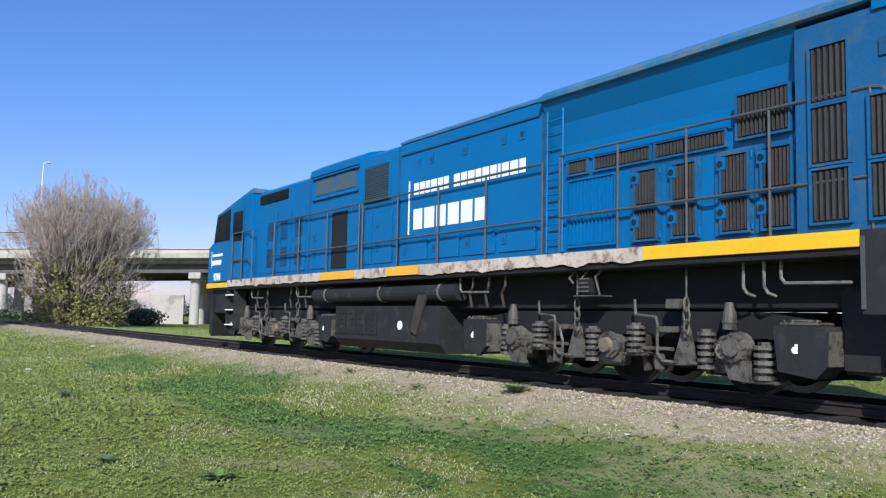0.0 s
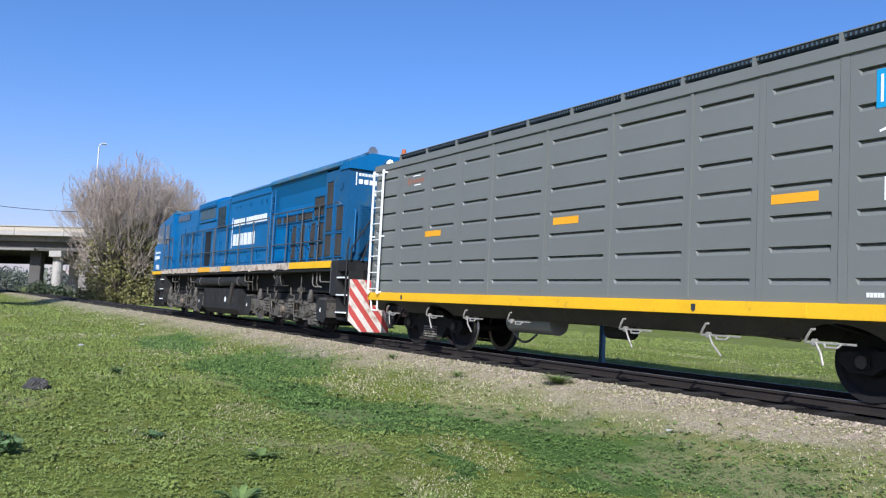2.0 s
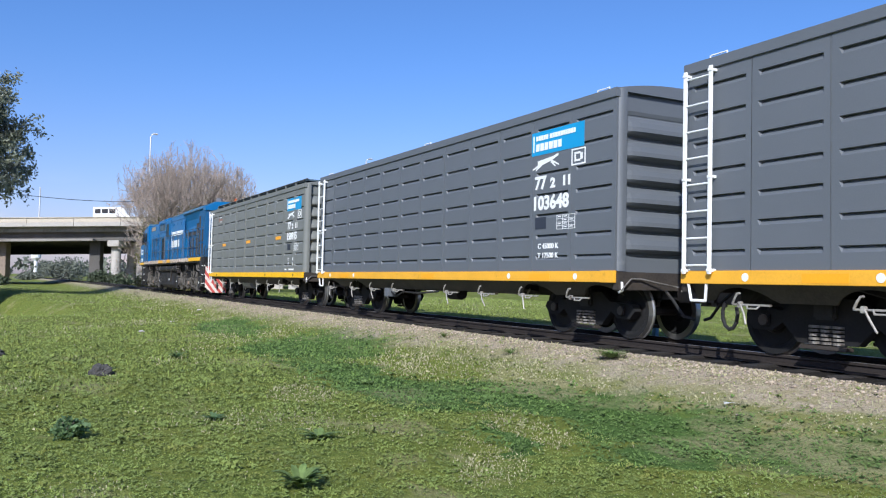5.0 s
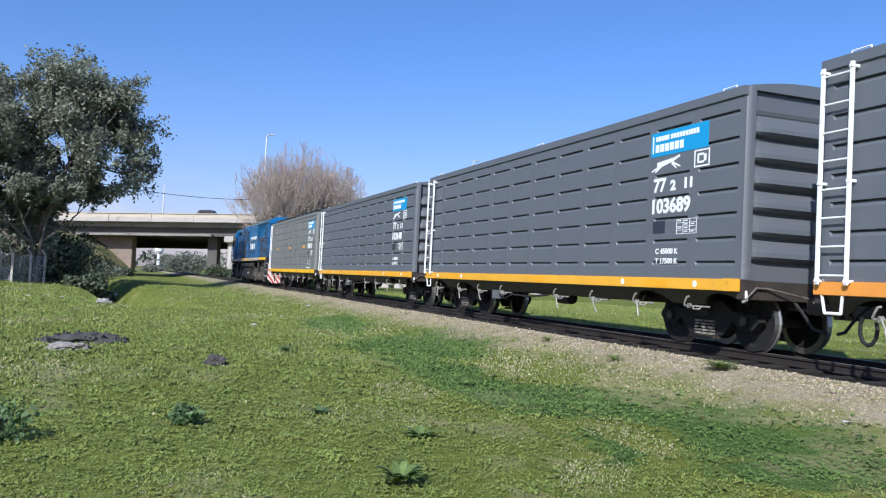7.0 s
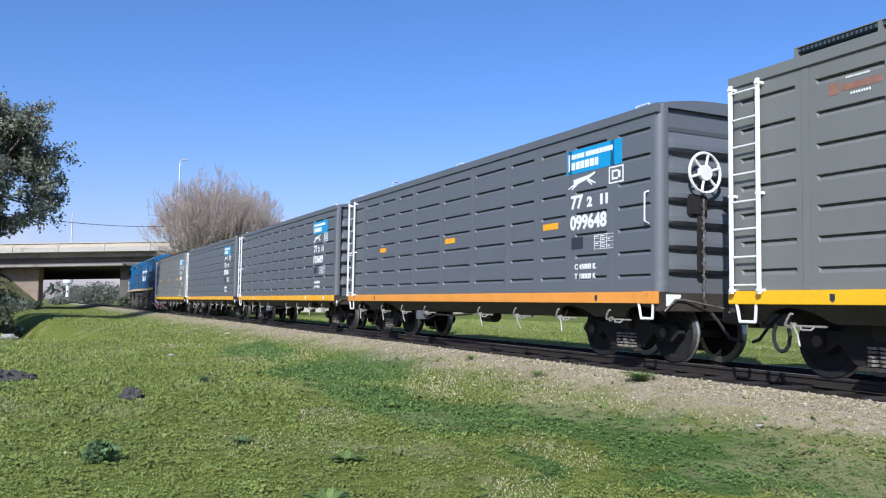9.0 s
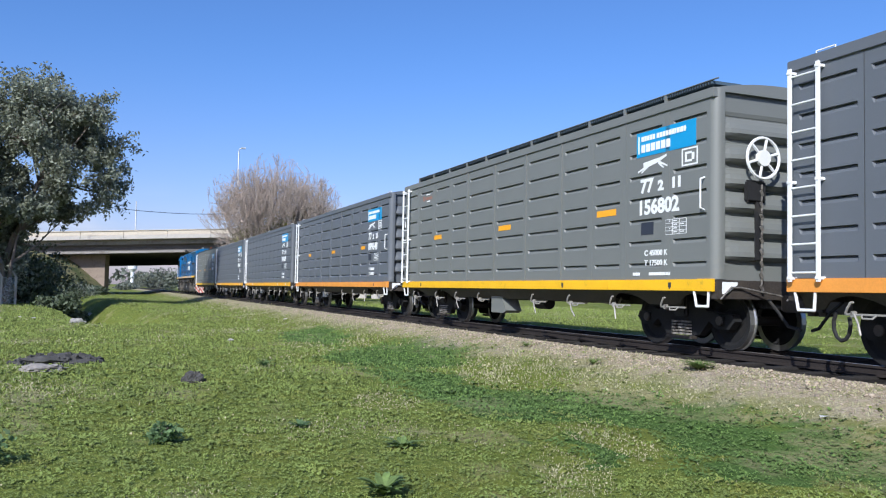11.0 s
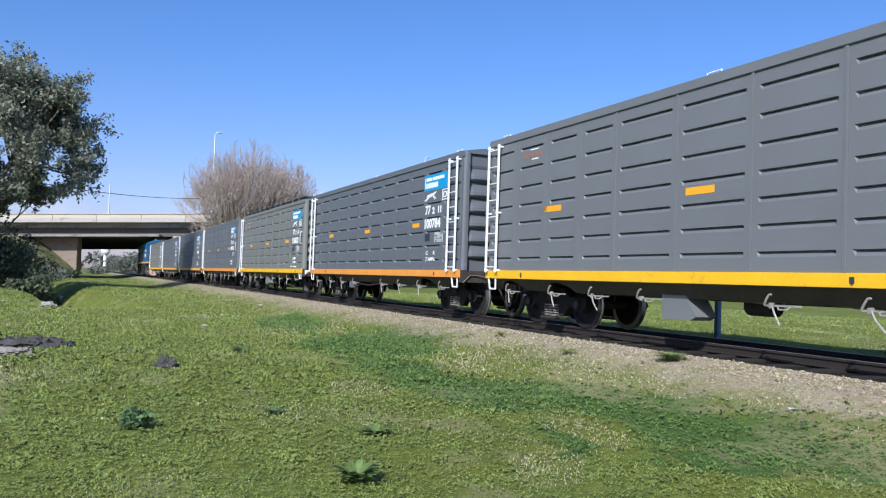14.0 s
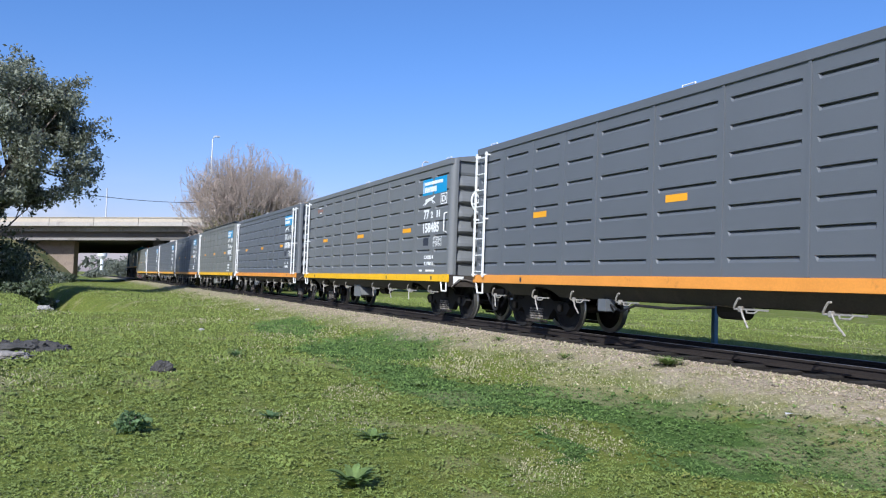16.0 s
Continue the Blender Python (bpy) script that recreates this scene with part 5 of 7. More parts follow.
        for b0, b1 in ((4.0, 5.10), (5.2, 6.24), (6.40, 6.80)):
            grille(root, b0, b1, 3.06, 3.25, s * (X + 0.004), 0.055, slat=SLAT_BROWN, frame_paint=BLUE_DUSTY)
        grille(root, 5.85, 6.78, 1.98, 2.95, s * (X + 0.004), 0.075, backing=BLUE, slat=BLUE, name="blue_grille")
        for b0 in (3.05, 3.62, 4.38, 5.02):
            d = hood_door(root, b0, b0 + 0.55, 1.93, 2.99, s * X, 0, BLUE_DUSTY)
            for z0, z1 in ((1.98, 2.38), (2.45, 2.92)):
                g = grille(d, b0 + 0.06, b0 + 0.42, z0, z1, s * (X + 0.022), 0.05, slat=SLAT_BROWN, frame_paint=BLUE_DUSTY)
            for z in (2.14, 2.74):
                l = part("latch", box(B(), s * (X + 0.022), s * (X + 0.066), b0 + 0.36 - 12, b0 + 0.50 - 12, z, z + 0.17, 0.012), BLUE, d, "raised latch pocket")
                part("latch_knob", rod(B(), (s * (X + 0.066), b0 + 0.43 - 12, z + 0.085), (s * (X + 0.078), b0 + 0.43 - 12, z + 0.085), 0.04, 10), GRILLE, l)
        # ladder up to the roof beside the joint
        bm = B()
        for q in (6.85, 7.2):
            rod(bm, (s * (X + 0.10), q - 12, 1.9), (s * (X + 0.10), q - 12, 4.1), 0.018, 6)
        l = part("ladder", bm, BLUE, root, "blue rung ladder")
        for i in range(9):
            part("rung", rod(B(), (s * (X + 0.10), 6.85 - 12, 2.1 + 0.23 * i), (s * (X + 0.10), 7.2 - 12, 2.1 + 0.23 * i), 0.013, 6), BLUE, l)
        handrail(root, 2.15, 6.9, 3.36, 2.42, 5, s * 1.31, RAIL_PAINT)
        part("handrail_end", bent(B(), [(s * 1.31, 2.15 - 12, 3.36), (s * 1.31, 2.02 - 12, 3.33), (s * 1.31, 1.96 - 12, 3.22), (s * 1.31, 1.96 - 12, 1.87)], 0.020), RAIL_PAINT, root)
        handrail(root, 7.3, 13.1, 3.30, 2.42, 5, s * 1.31, RAIL_PAINT)
        handrail(root, 13.25, 17.9, 3.30, 2.42, 4, s * 1.31, RAIL_PAINT)
        handrail(root, 19.2, 20.75, 3.20, 2.42, 3, s * 1.40, RAIL_PAINT)
    # rear equipment box with tall louvres
    part("rear_box", hood(B(), 1.55, 3.0, [(X + 0.11, 1.87), (X + 0.11, 4.20), (0.8, 4.34)]), BLUE_DUSTY, root)
    part("rear_cowl", hood(B(), 1.48, 2.1, [(X + 0.14, 4.16), (X + 0.14, 4.34), (0.75, 4.60)]), BLUE, root)
    for s in (-1, 1):
        for b0 in (1.72, 2.38):
            for z0, z1 in ((1.98, 2.55), (2.62, 3.25), (3.30, 3.92)):
                if not (b0 < 2 and z0 > 3.2):
                    grille(root, b0, b0 + 0.42, z0, z1, s * (X + 0.112), 0.06, slat=SLAT_BROWN, frame_paint=BLUE_DUSTY)
        part("latch", box(B(), s * (X + 0.11), s * (X + 0.13), 1.85 - 12, 2.05 - 12, 3.65, 3.85, 0.01), BLUE_DARK, root)
    yb = 1.55 - 12
    rear = Matrix.Translation((-0.62, yb - 0.006, 3.40)) @ Matrix(((1, 0, 0, 0), (0, 0, -1, 0), (0, 1, 0, 0), (0, 0, 0, 1)))
    lettering("9784", 0.30, rear, WHITE, root, width=1.0, bold=0.008)
    for i in range(6):
        part("bar", box(B(), -1.05 + 0.15 * i, -1.05 + 0.15 * i + 0.115, yb - 0.006, yb + 0.002, 3.80, 3.92), WHITE, root)
    part("sign_rule", box(B(), -1.13, -1.10, yb - 0.006, yb + 0.002, 3.76, 4.09), WHITE, root)
    for i in range(16):
        if i != 5:
            part("bar", box(B(), -1.05 + 0.085 * i, -1.05 + 0.085 * i + 0.062, yb - 0.006, yb + 0.002, 4.0, 4.07), WHITE, root)
    rg = part("rear_grille", box(B(), -0.98, 0.98, yb - 0.02, yb + 0.002, 2.0, 3.28, 0.01), BLUE_DARK, root, "dark rear radiator grille")
    for i in range(30):
        part("slat", box(B(), -0.94, 0.94, yb - 0.034, yb - 0.02, 2.04 + 0.041 * i, 2.058 + 0.041 * i), BLUE_DARK, rg)
    for x in (-0.33, 0.33):
        part("mullion", box(B(), x - 0.02, x + 0.02, yb - 0.04, yb - 0.02, 2.0, 3.28), BLUE, rg)
    for x in (-1.12, 1.12):
        part("grab_rail", bent(B(), [(x, yb, 3.15), (x, yb - 0.08, 3.12), (x, yb - 0.08, 2.1), (x, yb, 2.05)], 0.02), BLUE, root)
    part("end_rail", bent(B(), [(-1.3, 1.2 - 12, 1.87), (-1.3, 1.2 - 12, 2.15), (-0.75, 1.2 - 12, 3.0), (-0.35, 1.2 - 12, 3.05), (-0.35, 1.2 - 12, 1.87)], 0.02), BLACK, root)
    part("end_rail", bent(B(), [(-1.0, 1.2 - 12, 1.87), (-0.85, 1.2 - 12, 2.35), (0.2, 1.2 - 12, 2.35), (0.2, 1.2 - 12, 1.87)], 0.024), BLACK, root)
    for x in (-0.2, 0.2):
        c = part("headlamp_case", rod(B(), (x - 0.12, 1.65 - 12, 4.38), (x - 0.12, 1.33 - 12, 4.38), 0.115, 16), BLUE_DARK, root)
        part("headlamp", rod(B(), (x - 0.12, 1.33 - 12, 4.38), (x - 0.12, 1.30 - 12, 4.38), 0.085, 16), LAMP_ON, c, "lit white headlamp")
    bm = rod(B(), (-0.7, 2.2 - 12, 4.64), (-0.7, 1.8 - 12, 4.66), 0.035, 10)
    rod(bm, (-0.7, 1.8 - 12, 4.66), (-0.7, 1.55 - 12, 4.66), 0.035, 14, 0.13)
    part("air_horn", bm, STEEL, root, "steel air horn")
    part("beacon", rod(rod(B(), (0.1, 1.4 - 12, 4.58), (0.1, 1.4 - 12, 4.66), 0.1, 12), (0.1, 1.4 - 12, 4.66), (0.1, 1.4 - 12, 4.80), 0.065, 12, 0.055), LAMP_AMBER, root, "amber beacon")
    # rear end below the deck: beam, lamps, snow-plough pilot in red and white, steps
    ye = 1.2 - 12
    part("buffer_beam", box(B(), -1.15, 1.15, ye - 0.03, ye + 0.10, 1.05, 1.80, 0.02), BLACK, root)
    part("marker_lamp", rod(B(), (-0.62, ye - 0.08, 1.45), (-0.62, ye - 0.02, 1.45), 0.10, 14), LAMP_RED, root, "red marker lamp")
    part("marker_lamp", rod(B(), (-0.35, ye - 0.08, 1.45), (-0.35, ye - 0.02, 1.45), 0.10, 14), STEEL, root, "clear marker lamp")
    for i in range(7):
        part("beam_louvre", box(B(), -0.98, -0.78, ye - 0.06, ye - 0.02, 1.20 + 0.07 * i, 1.235 + 0.07 * i), BLACK, root)
    for s in (-1, 1):
        # each half of the plough-shaped pilot runs from the step well to the nose
        half_plate = [(0.0, 1.40), (1.0, 1.40), (1.0, 0.14), (0.30, 0.14), (0.0, 0.40)]
        place = Matrix.Translation((s * 1.30, ye, 0)) @ Matrix.Rotation(s * radians(16), 4, "Z")
        bm = prism(B(), [(-s * u, z) for u, z in half_plate], -0.04, 0.0, "y")
        bmesh.ops.transform(bm, matrix=place, verts=bm.verts)
        # the half turned from the sun is black: its shade is painted in
        pil = part("pilot", bm, DIRTY_WHITE if s < 0 else BLACK, root, "dirty white pilot plate with red diagonal stripes" if s < 0 else "pilot plate coloured black for shade")
        if s > 0:
            continue
        for i in range(7):
            a = -0.90 + i * 0.31
            poly = clip([(a, 1.40), (a + 0.15, 1.40), (a + 1.09, 0.14), (a + 0.94, 0.14)], half_plate)
            if len(poly) > 2:
                bm = prism(B(), [(-s * u, z) for u, z in poly], -0.046, -0.042, "y")
                bmesh.ops.transform(bm, matrix=place, verts=bm.verts)
                part("stripe", bm, RED, pil)
    part("draft_box", box(B(), -0.92, 0.92, 1.35 - 12, 2.75 - 12, 0.34, 1.3, 0.04), BLACK, root, "sooty black draft gear box")
    part("coupler", box(box(B(), -0.14, 0.14, ye - 0.75, ye, 0.62, 0.88, 0.03), -0.19, 0.19, ye - 0.85, ye - 0.5, 0.56, 0.94, 0.06), IRON, root, "rusty knuckle coupler")
    part("coupling_plate", rod(B(), (-0.45, ye - 0.17, 1.0), (-0.45, ye - 0.24, 1.0), 0.13, 8), GALV, root)
    part("air_hose", bent(B(), [(-0.3, ye - 0.15, 0.95), (-0.3, ye - 0.4, 0.7), (-0.28, ye - 0.5, 0.4)], 0.03), BLACK, root)
    for s in (-1, 1):
        for e, b in ((-1, 1.55), (1, 21.0)):
            st = box(box(B(), s * 0.95, s * 1.32, b - 0.33 - 12, b - 0.30 - 12, 0.45, 1.6), s * 0.95, s * 1.32, b + 0.30 - 12, b + 0.33 - 12, 0.45, 1.6)
            st = part("step_unit", box(st, s * 0.95, s * 0.98, b - 0.31 - 12, b + 0.31 - 12, 0.45, 1.6), BLACK, root, "black step well with white treads")
            for z in (0.56, 0.99, 1.42):
                part("tread", box(B(), s * 1.0, s * 1.36, b - 0.30 - 12, b + 0.30 - 12, z, z + 0.035, 0.004), WHITE, st)
        part("grab_rail", bent(B(), [(s * 1.34, 1.25 - 12, 0.75), (s * 1.38, 1.25 - 12, 0.8), (s * 1.38, 1.25 - 12, 2.2), (s * 1.34, 1.25 - 12, 2.4)], 0.02), BLACK, root)
    # side letters as bars on the engine hood
    for s in (-1,):
        x = -X - 0.001
        y = 11.42 - 12
        part("sign_rule", plate(B(), x, y, y - 0.045, 2.50, 3.56, 0.006), WHITE, root)
        bar_word(root, x, 11.22 - 12, 3.26, 0.235, [0.7, 0.72, 0.66, 0.8, 0.66, 0.66], 0.17)
        bar_word(root, x, 9.86 - 12, 3.26, 0.235, [0.78, 0.72, 0.8, 0.66, 0.78, 0.7, 0.28, 0.78, 0.84, 0.66], 0.18)
        bar_word(root, x, 11.22 - 12, 2.58, 0.40, [0.78, 0.85, 0.76, 0.85, 0.85, 0.72], 0.19)
        lettering("9784", 0.20, side_plane(-1.335, 22.5 - 12, 1.90), WHITE, root, width=0.62, bold=0.015)
        part("sign_rule", plate(B(), -1.332, 22.75 - 12, 22.72 - 12, 2.30, 2.80, 0.005), WHITE, root)
        bar_word(root, -1.332, 22.66 - 12, 2.36, 0.15, [0.7, 0.75, 0.7, 0.75, 0.75, 0.65], 0.2)
        bar_word(root, -1.332, 22.66 - 12, 2.62, 0.08, [0.6] * 14, 0.2)
    # fuel tank, pipes and clutter under the frame
    tank = part("fuel_tank", prism(B(), [(-1.05, 0.22), (-1.22, 0.40), (-1.22, 1.10), (1.22, 1.10), (1.22, 0.40), (1.05, 0.22)], 10.2 - 12, 14.4 - 12, "y"), BLACK, root, "sooty black fuel tank")
    for i in range(4):
        b0 = 12.5 + 0.46 * i
        bm = box(B(), -1.24, -1.218, b0 - 12, b0 + 0.42 - 12, 0.50, 1.06, 0.01)
        for k in range(4):
            box(bm, -1.255, -1.238, b0 + 0.1 - 12, b0 + 0.3 - 12, 0.58 + 0.12 * k, 0.62 + 0.12 * k)
        part("battery_door", bm, BLACK, tank)
    part("fuel_gauge", rod(B(), (-1.22, 11.6 - 12, 0.72), (-1.235, 11.6 - 12, 0.72), 0.09, 14), WHITE, tank, "round white gauge")
    part("rusty_panel", prism(B(), [(10.6 - 12, 1.3), (10.9 - 12, 1.3), (11.15 - 12, 0.62), (10.95 - 12, 0.55)], -1.27, -1.225), GREASE, root, "rusty brown flap")
    part("main_pipe", rod(B(), (-1.10, 9.7 - 12, 1.36), (-1.10, 15.6 - 12, 1.36), 0.17, 16), BLACK, root, "black air reservoir")
    for b in (10.2, 12.4, 14.9):
        part("pipe_strap", rod(B(), (-1.10, b - 12, 1.36), (-1.10, b + 0.06 - 12, 1.36), 0.185, 16), IRON, root)
    part("under_deck", box(B(), -0.85, 0.85, 1.6 - 12, 22.2 - 12, 1.05, 1.61, 0.02), SHADED_BLACK, root)
    for b in (3.50, 3.78):
        part("air_pipe", bent(B(), [(-1.2, b - 12, 1.62), (-1.2, b - 12, 1.30), (-1.18, b - 0.04 - 12, 1.23), (-1.10, b - 0.08 - 12, 1.20)], 0.02), IRON, root)
    for b in (3.28, 9.6, 16.6, 19.6):
        part("air_pipe", bent(B(), [(-1.2, b - 12, 1.62), (-1.2, b - 12, 1.40), (-1.2, b - 0.05 - 12, 1.34), (-1.2, b - 0.82 - 12, 1.33)], 0.02), IRON, root)
    v = part("valve_box", box(B(), -1.25, -1.05, 6.30 - 12, 6.56 - 12, 1.26, 1.50, 0.015), BLACK, root, "black valve box with pale bars")
    for z in (1.29, 1.35, 1.41, 1.47):
        part("bar", box(B(), -1.262, -1.25, 6.33 - 12, 6.53 - 12, z, z + 0.02), BOGIE_IRON, v)
    part("valve_shelf", box(B(), -1.28, -1.0, 6.10 - 12, 6.62 - 12, 1.22, 1.245, 0.005), BOGIE_IRON, root)
    for b in (6.16, 6.43, 6.70):
        part("valve_pipe", bent(B(), [(-1.2, b - 12, 1.24 if b < 6.3 else 1.42), (-1.24, b - 12 + 0.05, 1.50), (-1.2, b - 12 - 0.06, 1.62)], 0.018), BOGIE_IRON, root)
    part("junction_box", box(B(), -1.14, -1.0, 4.78 - 12, 5.02 - 12, 1.05, 1.18, 0.01), BOGIE_IRON, root)
    part("corner_strip", box(B(), -1.36, -1.346, 2.22 - 12, 2.27 - 12, 1.04, 1.80, 0.004), HANDRAIL, root)
    for b in (8.3, 8.75, 9.2, 16.0, 16.9, 18.4, 19.1):
        part("brake_pipe", bent(B(), [(-1.2, b - 12, 1.62), (-1.22, b - 12, 1.42), (-1.18, b + 0.14 - 12, 1.30), (-1.16, b + 0.1 - 12, 1.08)], 0.024), GREASE, root)
    part("front_pilot", prism(B(), [(22.5 - 12, 1.5), (23.0 - 12, 1.55), (23.1 - 12, 0.3), (22.9 - 12, 0.2)], -1.2, 1.2), BLACK, root)
    part("front_frame", box(B(), -1.2, 1.2, 21.6 - 12, 22.9 - 12, 0.9, 1.65, 0.03), BLACK, root)
    loco_bogie(root, 6.1, wheels)
    loco_bogie(root, 18.0, wheels)
    return root, wheels


VEHICLES.append((*make_locomotive(), 12.0))

# ---- overpass ----
def turned(az, r):
    """The point at azimuth az (degrees to the right of +y) and r metres from the eye."""
    return r * math.sin(radians(az)), r * math.cos(radians(az))


RAMP = 0.034  # the overpass climbs to the east
BRIDGE = pose(5, 118, 0, 0, 0, math.degrees(math.atan(-0.45)))


def on_bridge(az):
    """How far along the overpass the sight line at azimuth az meets its near edge."""
    k = math.tan(radians(az))
    y = (118 + 0.45 * 5) / (1 + 0.45 * k)
    return (BRIDGE.inverted() @ Vector((y * k, y, 0))).x


def build_overpass():
    root = tagged(empty("overpass", BRIDGE), "pale concrete road overpass on round columns", "bridge", kind="structure")
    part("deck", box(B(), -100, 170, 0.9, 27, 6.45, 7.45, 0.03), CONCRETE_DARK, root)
    for i in range(45):
        x = -100 + 6 * i
        part("parapet", box(B(), x + 0.02, x + 5.98, -0.12, 0.96, 7.08, 7.62, 0.03), CONCRETE, root)
        part("parapet_rail", box(B(), x + 0.02, x + 5.98, -0.06, 0.12, 7.624, 8.20, 0.03), CREAM_CONCRETE, root)
    for i in range(22):
        x = -100 + 12 * i
        part("parapet", box(B(), x + 0.02, x + 11.98, 26.86, 27.1, 6.60, 8.0, 0.03), CONCRETE, root)
    # the overhang's shade is in the girders' colour
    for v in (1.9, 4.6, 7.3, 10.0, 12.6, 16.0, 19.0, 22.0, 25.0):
        part("girder", prism(B(), [(v - 0.3, 6.448), (v + 0.3, 6.448), (v + 0.12, 6.2), (v + 0.12, 5.7), (v + 0.32, 5.5), (v + 0.32, 5.25), (v - 0.32, 5.25), (v - 0.32, 5.5), (v - 0.12, 5.7), (v - 0.12, 6.2)], -100, 170), SHADED_CONCRETE, root)
    for az in (5.6, 17.2, 27.0):
        u = on_bridge(az)
        for v in (2.0, 8.5, 15.0, 22.0):
            part("column", rod(B(), (u, v, -0.6), (u, v, 4.5), 0.62, 20), CONCRETE, root)
        part("crosshead", box(B(), u - 0.75, u + 0.75, 0.6, 26.0, 4.45, 5.25, 0.05), CONCRETE, root)
        part("bearing_wall", box(B(), u + 2.4, u + 3.4, 3.0, 4.5, -0.6, 5.2, 0.03), CONCRETE_DARK, root)
    # pier wall coloured dark for the shade under the deck
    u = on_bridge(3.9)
    part("pier_wall", box(B(), u - 0.2, u + 1.2, 3.0, 4.4, -0.6, 5.24, 0.04), SHADED_CONCRETE, root)
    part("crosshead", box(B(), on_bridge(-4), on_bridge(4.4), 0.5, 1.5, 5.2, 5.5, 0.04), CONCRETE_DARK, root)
    # rear beam added to bring the painted shade under the deck lower
    part("crosshead", box(B(), on_bridge(-6), on_bridge(6), 22.6, 24.4, 4.35, 5.248, 0.04), SHADED_CONCRETE, root)
    u = on_bridge(-0.45)
    part("abutment", box(B(), u - 22, u - 1.3, 3.0, 4.4, -1.5, 5.24, 0.05), BROWN_CONCRETE, root)
    ua, ub = on_bridge(14.0), on_bridge(16.3)
    part("pale_wall", box(B(), min(ua, ub), max(ua, ub), 5.0, 6.0, -0.8, 3.4, 0.05), CONCRETE, root, "sunlit pale retaining wall")
    for i in range(12):
        part("parapet_cap", box(B(), -66 + 12 * i, -66 + 12 * i + 11.95, -0.2, 0.22, 8.205, 8.30, 0.02), CREAM_CONCRETE, root)
    for piece in root.children:
        for v in piece.data.vertices:
            if v.co.z > 4.2:
                v.co.z += RAMP * v.co.x
    # earth bank in front of and beside the abutment
    bm = B()
    n = 20
    rows = []
    for i in range(n):
        uu = u - 0.9 - (i * 2.3 if i < 4 else 6.9 + (i - 3) * 4.0)
        h = (0.9, 2.7, 4.4, 6.0)[i] if i < 4 else 6.5
        rows.append([bm.verts.new((uu + random.uniform(-0.4, 0.4), v, -1.6 + h * k + 0.5 * random.random() * (k > 0))) for v, k in ((-10, 0.0), (-6, 0.45), (-2.5, 0.8), (1.0, 1.0), (3.2, 1.12))])
    for a, b in zip(rows, rows[1:]):
        for k in range(4):
            bm.faces.new((a[k], b[k], b[k + 1], a[k + 1]))
    bmesh.ops.recalc_face_normals(bm, faces=bm.faces)
    part("bank", bm, mat("dry_bank_earth", (0.13, 0.12, 0.055), 0.95, 0, 0.4, 0.5, 8, 0.5, (0.06, 0.08, 0.025), 0.5), root, "grassy earth bank", True)
    return root, u


def street_lamp(x, y, z0, z1, arm=1):
    root = tagged(empty("street_lamp", pose(x, y, z0)), "tall white street lamp with a short arm beside the road", "street lamp", group="street lamps")
    h = z1 - z0
    part("pole", rod(B(), (0, 0, 0), (0, 0, h - 0.3), 0.16, 10, 0.10), GALV, root)
    if arm:
        part("arm", bent(B(), [(0, 0, h - 0.3), (0.1, 0, h), (0.35, -0.1, h + 0.1)], 0.07), GALV, root)
        part("lamp_head", box(B(), 0.25, 0.95, -0.3, 0.06, h + 0.02, h + 0.24, 0.05), GALV, root)


def small_vehicle(kind, label, paint, length, height):
    root = tagged(empty(kind), label, kind)
    w, h, L = 0.85, height, length / 2
    if kind == "van":
        o = [(-L, 0.35), (-L, h), (L - 1.1, h), (L - 0.5, 1.25), (L, 1.0), (L, 0.35)]
        win = [(-L + 0.25, -L + 1.0), (-L + 1.15, -L + 1.95), (-L + 2.1, -L + 2.9)]
        wz = (h - 0.85, h - 0.25)
    else:
        o = [(-L, 0.3), (-L, 0.85), (-L + 0.5, 0.95), (-L + 1.0, h), (0.5, h), (L - 1.2, 0.95), (L, 0.75), (L, 0.3)]
        win = [(-L + 1.05, -0.35), (-0.25, 0.45)]
        wz = (0.95, h - 0.12)
    part("body", prism(B(), [(p[0], p[1]) for p in o], -w, w), paint, root)
    for a, b in win:
        for s in (-1, 1):
            part("window", box(B(), s * w, s * (w + 0.01), a, b, wz[0], wz[1], 0.003), GLASS_DARK, root)
    wheels = []
    for y in (-L + 0.8, L - 0.8):
        ax = part("wheels", rod(B(), (-w - 0.02, 0, 0), (w + 0.02, 0, 0), 0.32, 16), BLACK, root)
        ax.matrix_basis = pose(0, y, 0.32)
    return root


overpass, bank_foot = build_overpass()
for az, r, z0, z1, arm in ((7.75, 121, 6.9, 20.6, 1), (22.1, 128, 6.9, 19.8, 1), (1.33, 150, 6.9, 15.4, 0), (-3.47, 160, 6.9, 14.1, 0)):
    x, y = turned(az, r)
    street_lamp(x, y, z0, z1, arm)
van = small_vehicle("van", "white minibus driving over the bridge", WHITE, 5.0, 2.3)
car = small_vehicle("car", "dark grey car driving over the bridge", DECAL_DARK, 4.3, 1.5)


# ---- overhead wire ----
def wire(a, b, sag, label):
    pts = []
    for i in range(25):
        k = i / 24
        p = Vector(a).lerp(Vector(b), k)
        p.z -= sag * 4 * k * (1 - k)
        pts.append(tuple(p))
    tagged(part("overhead_wire", bent(B(), pts, 0.022, 5), BLACK), label, "cable")


wire((-5.32, 59.07, 6.54), (9.87, 74.71, 7.31), 0.45, "thin dark overhead wire strung between two trees")


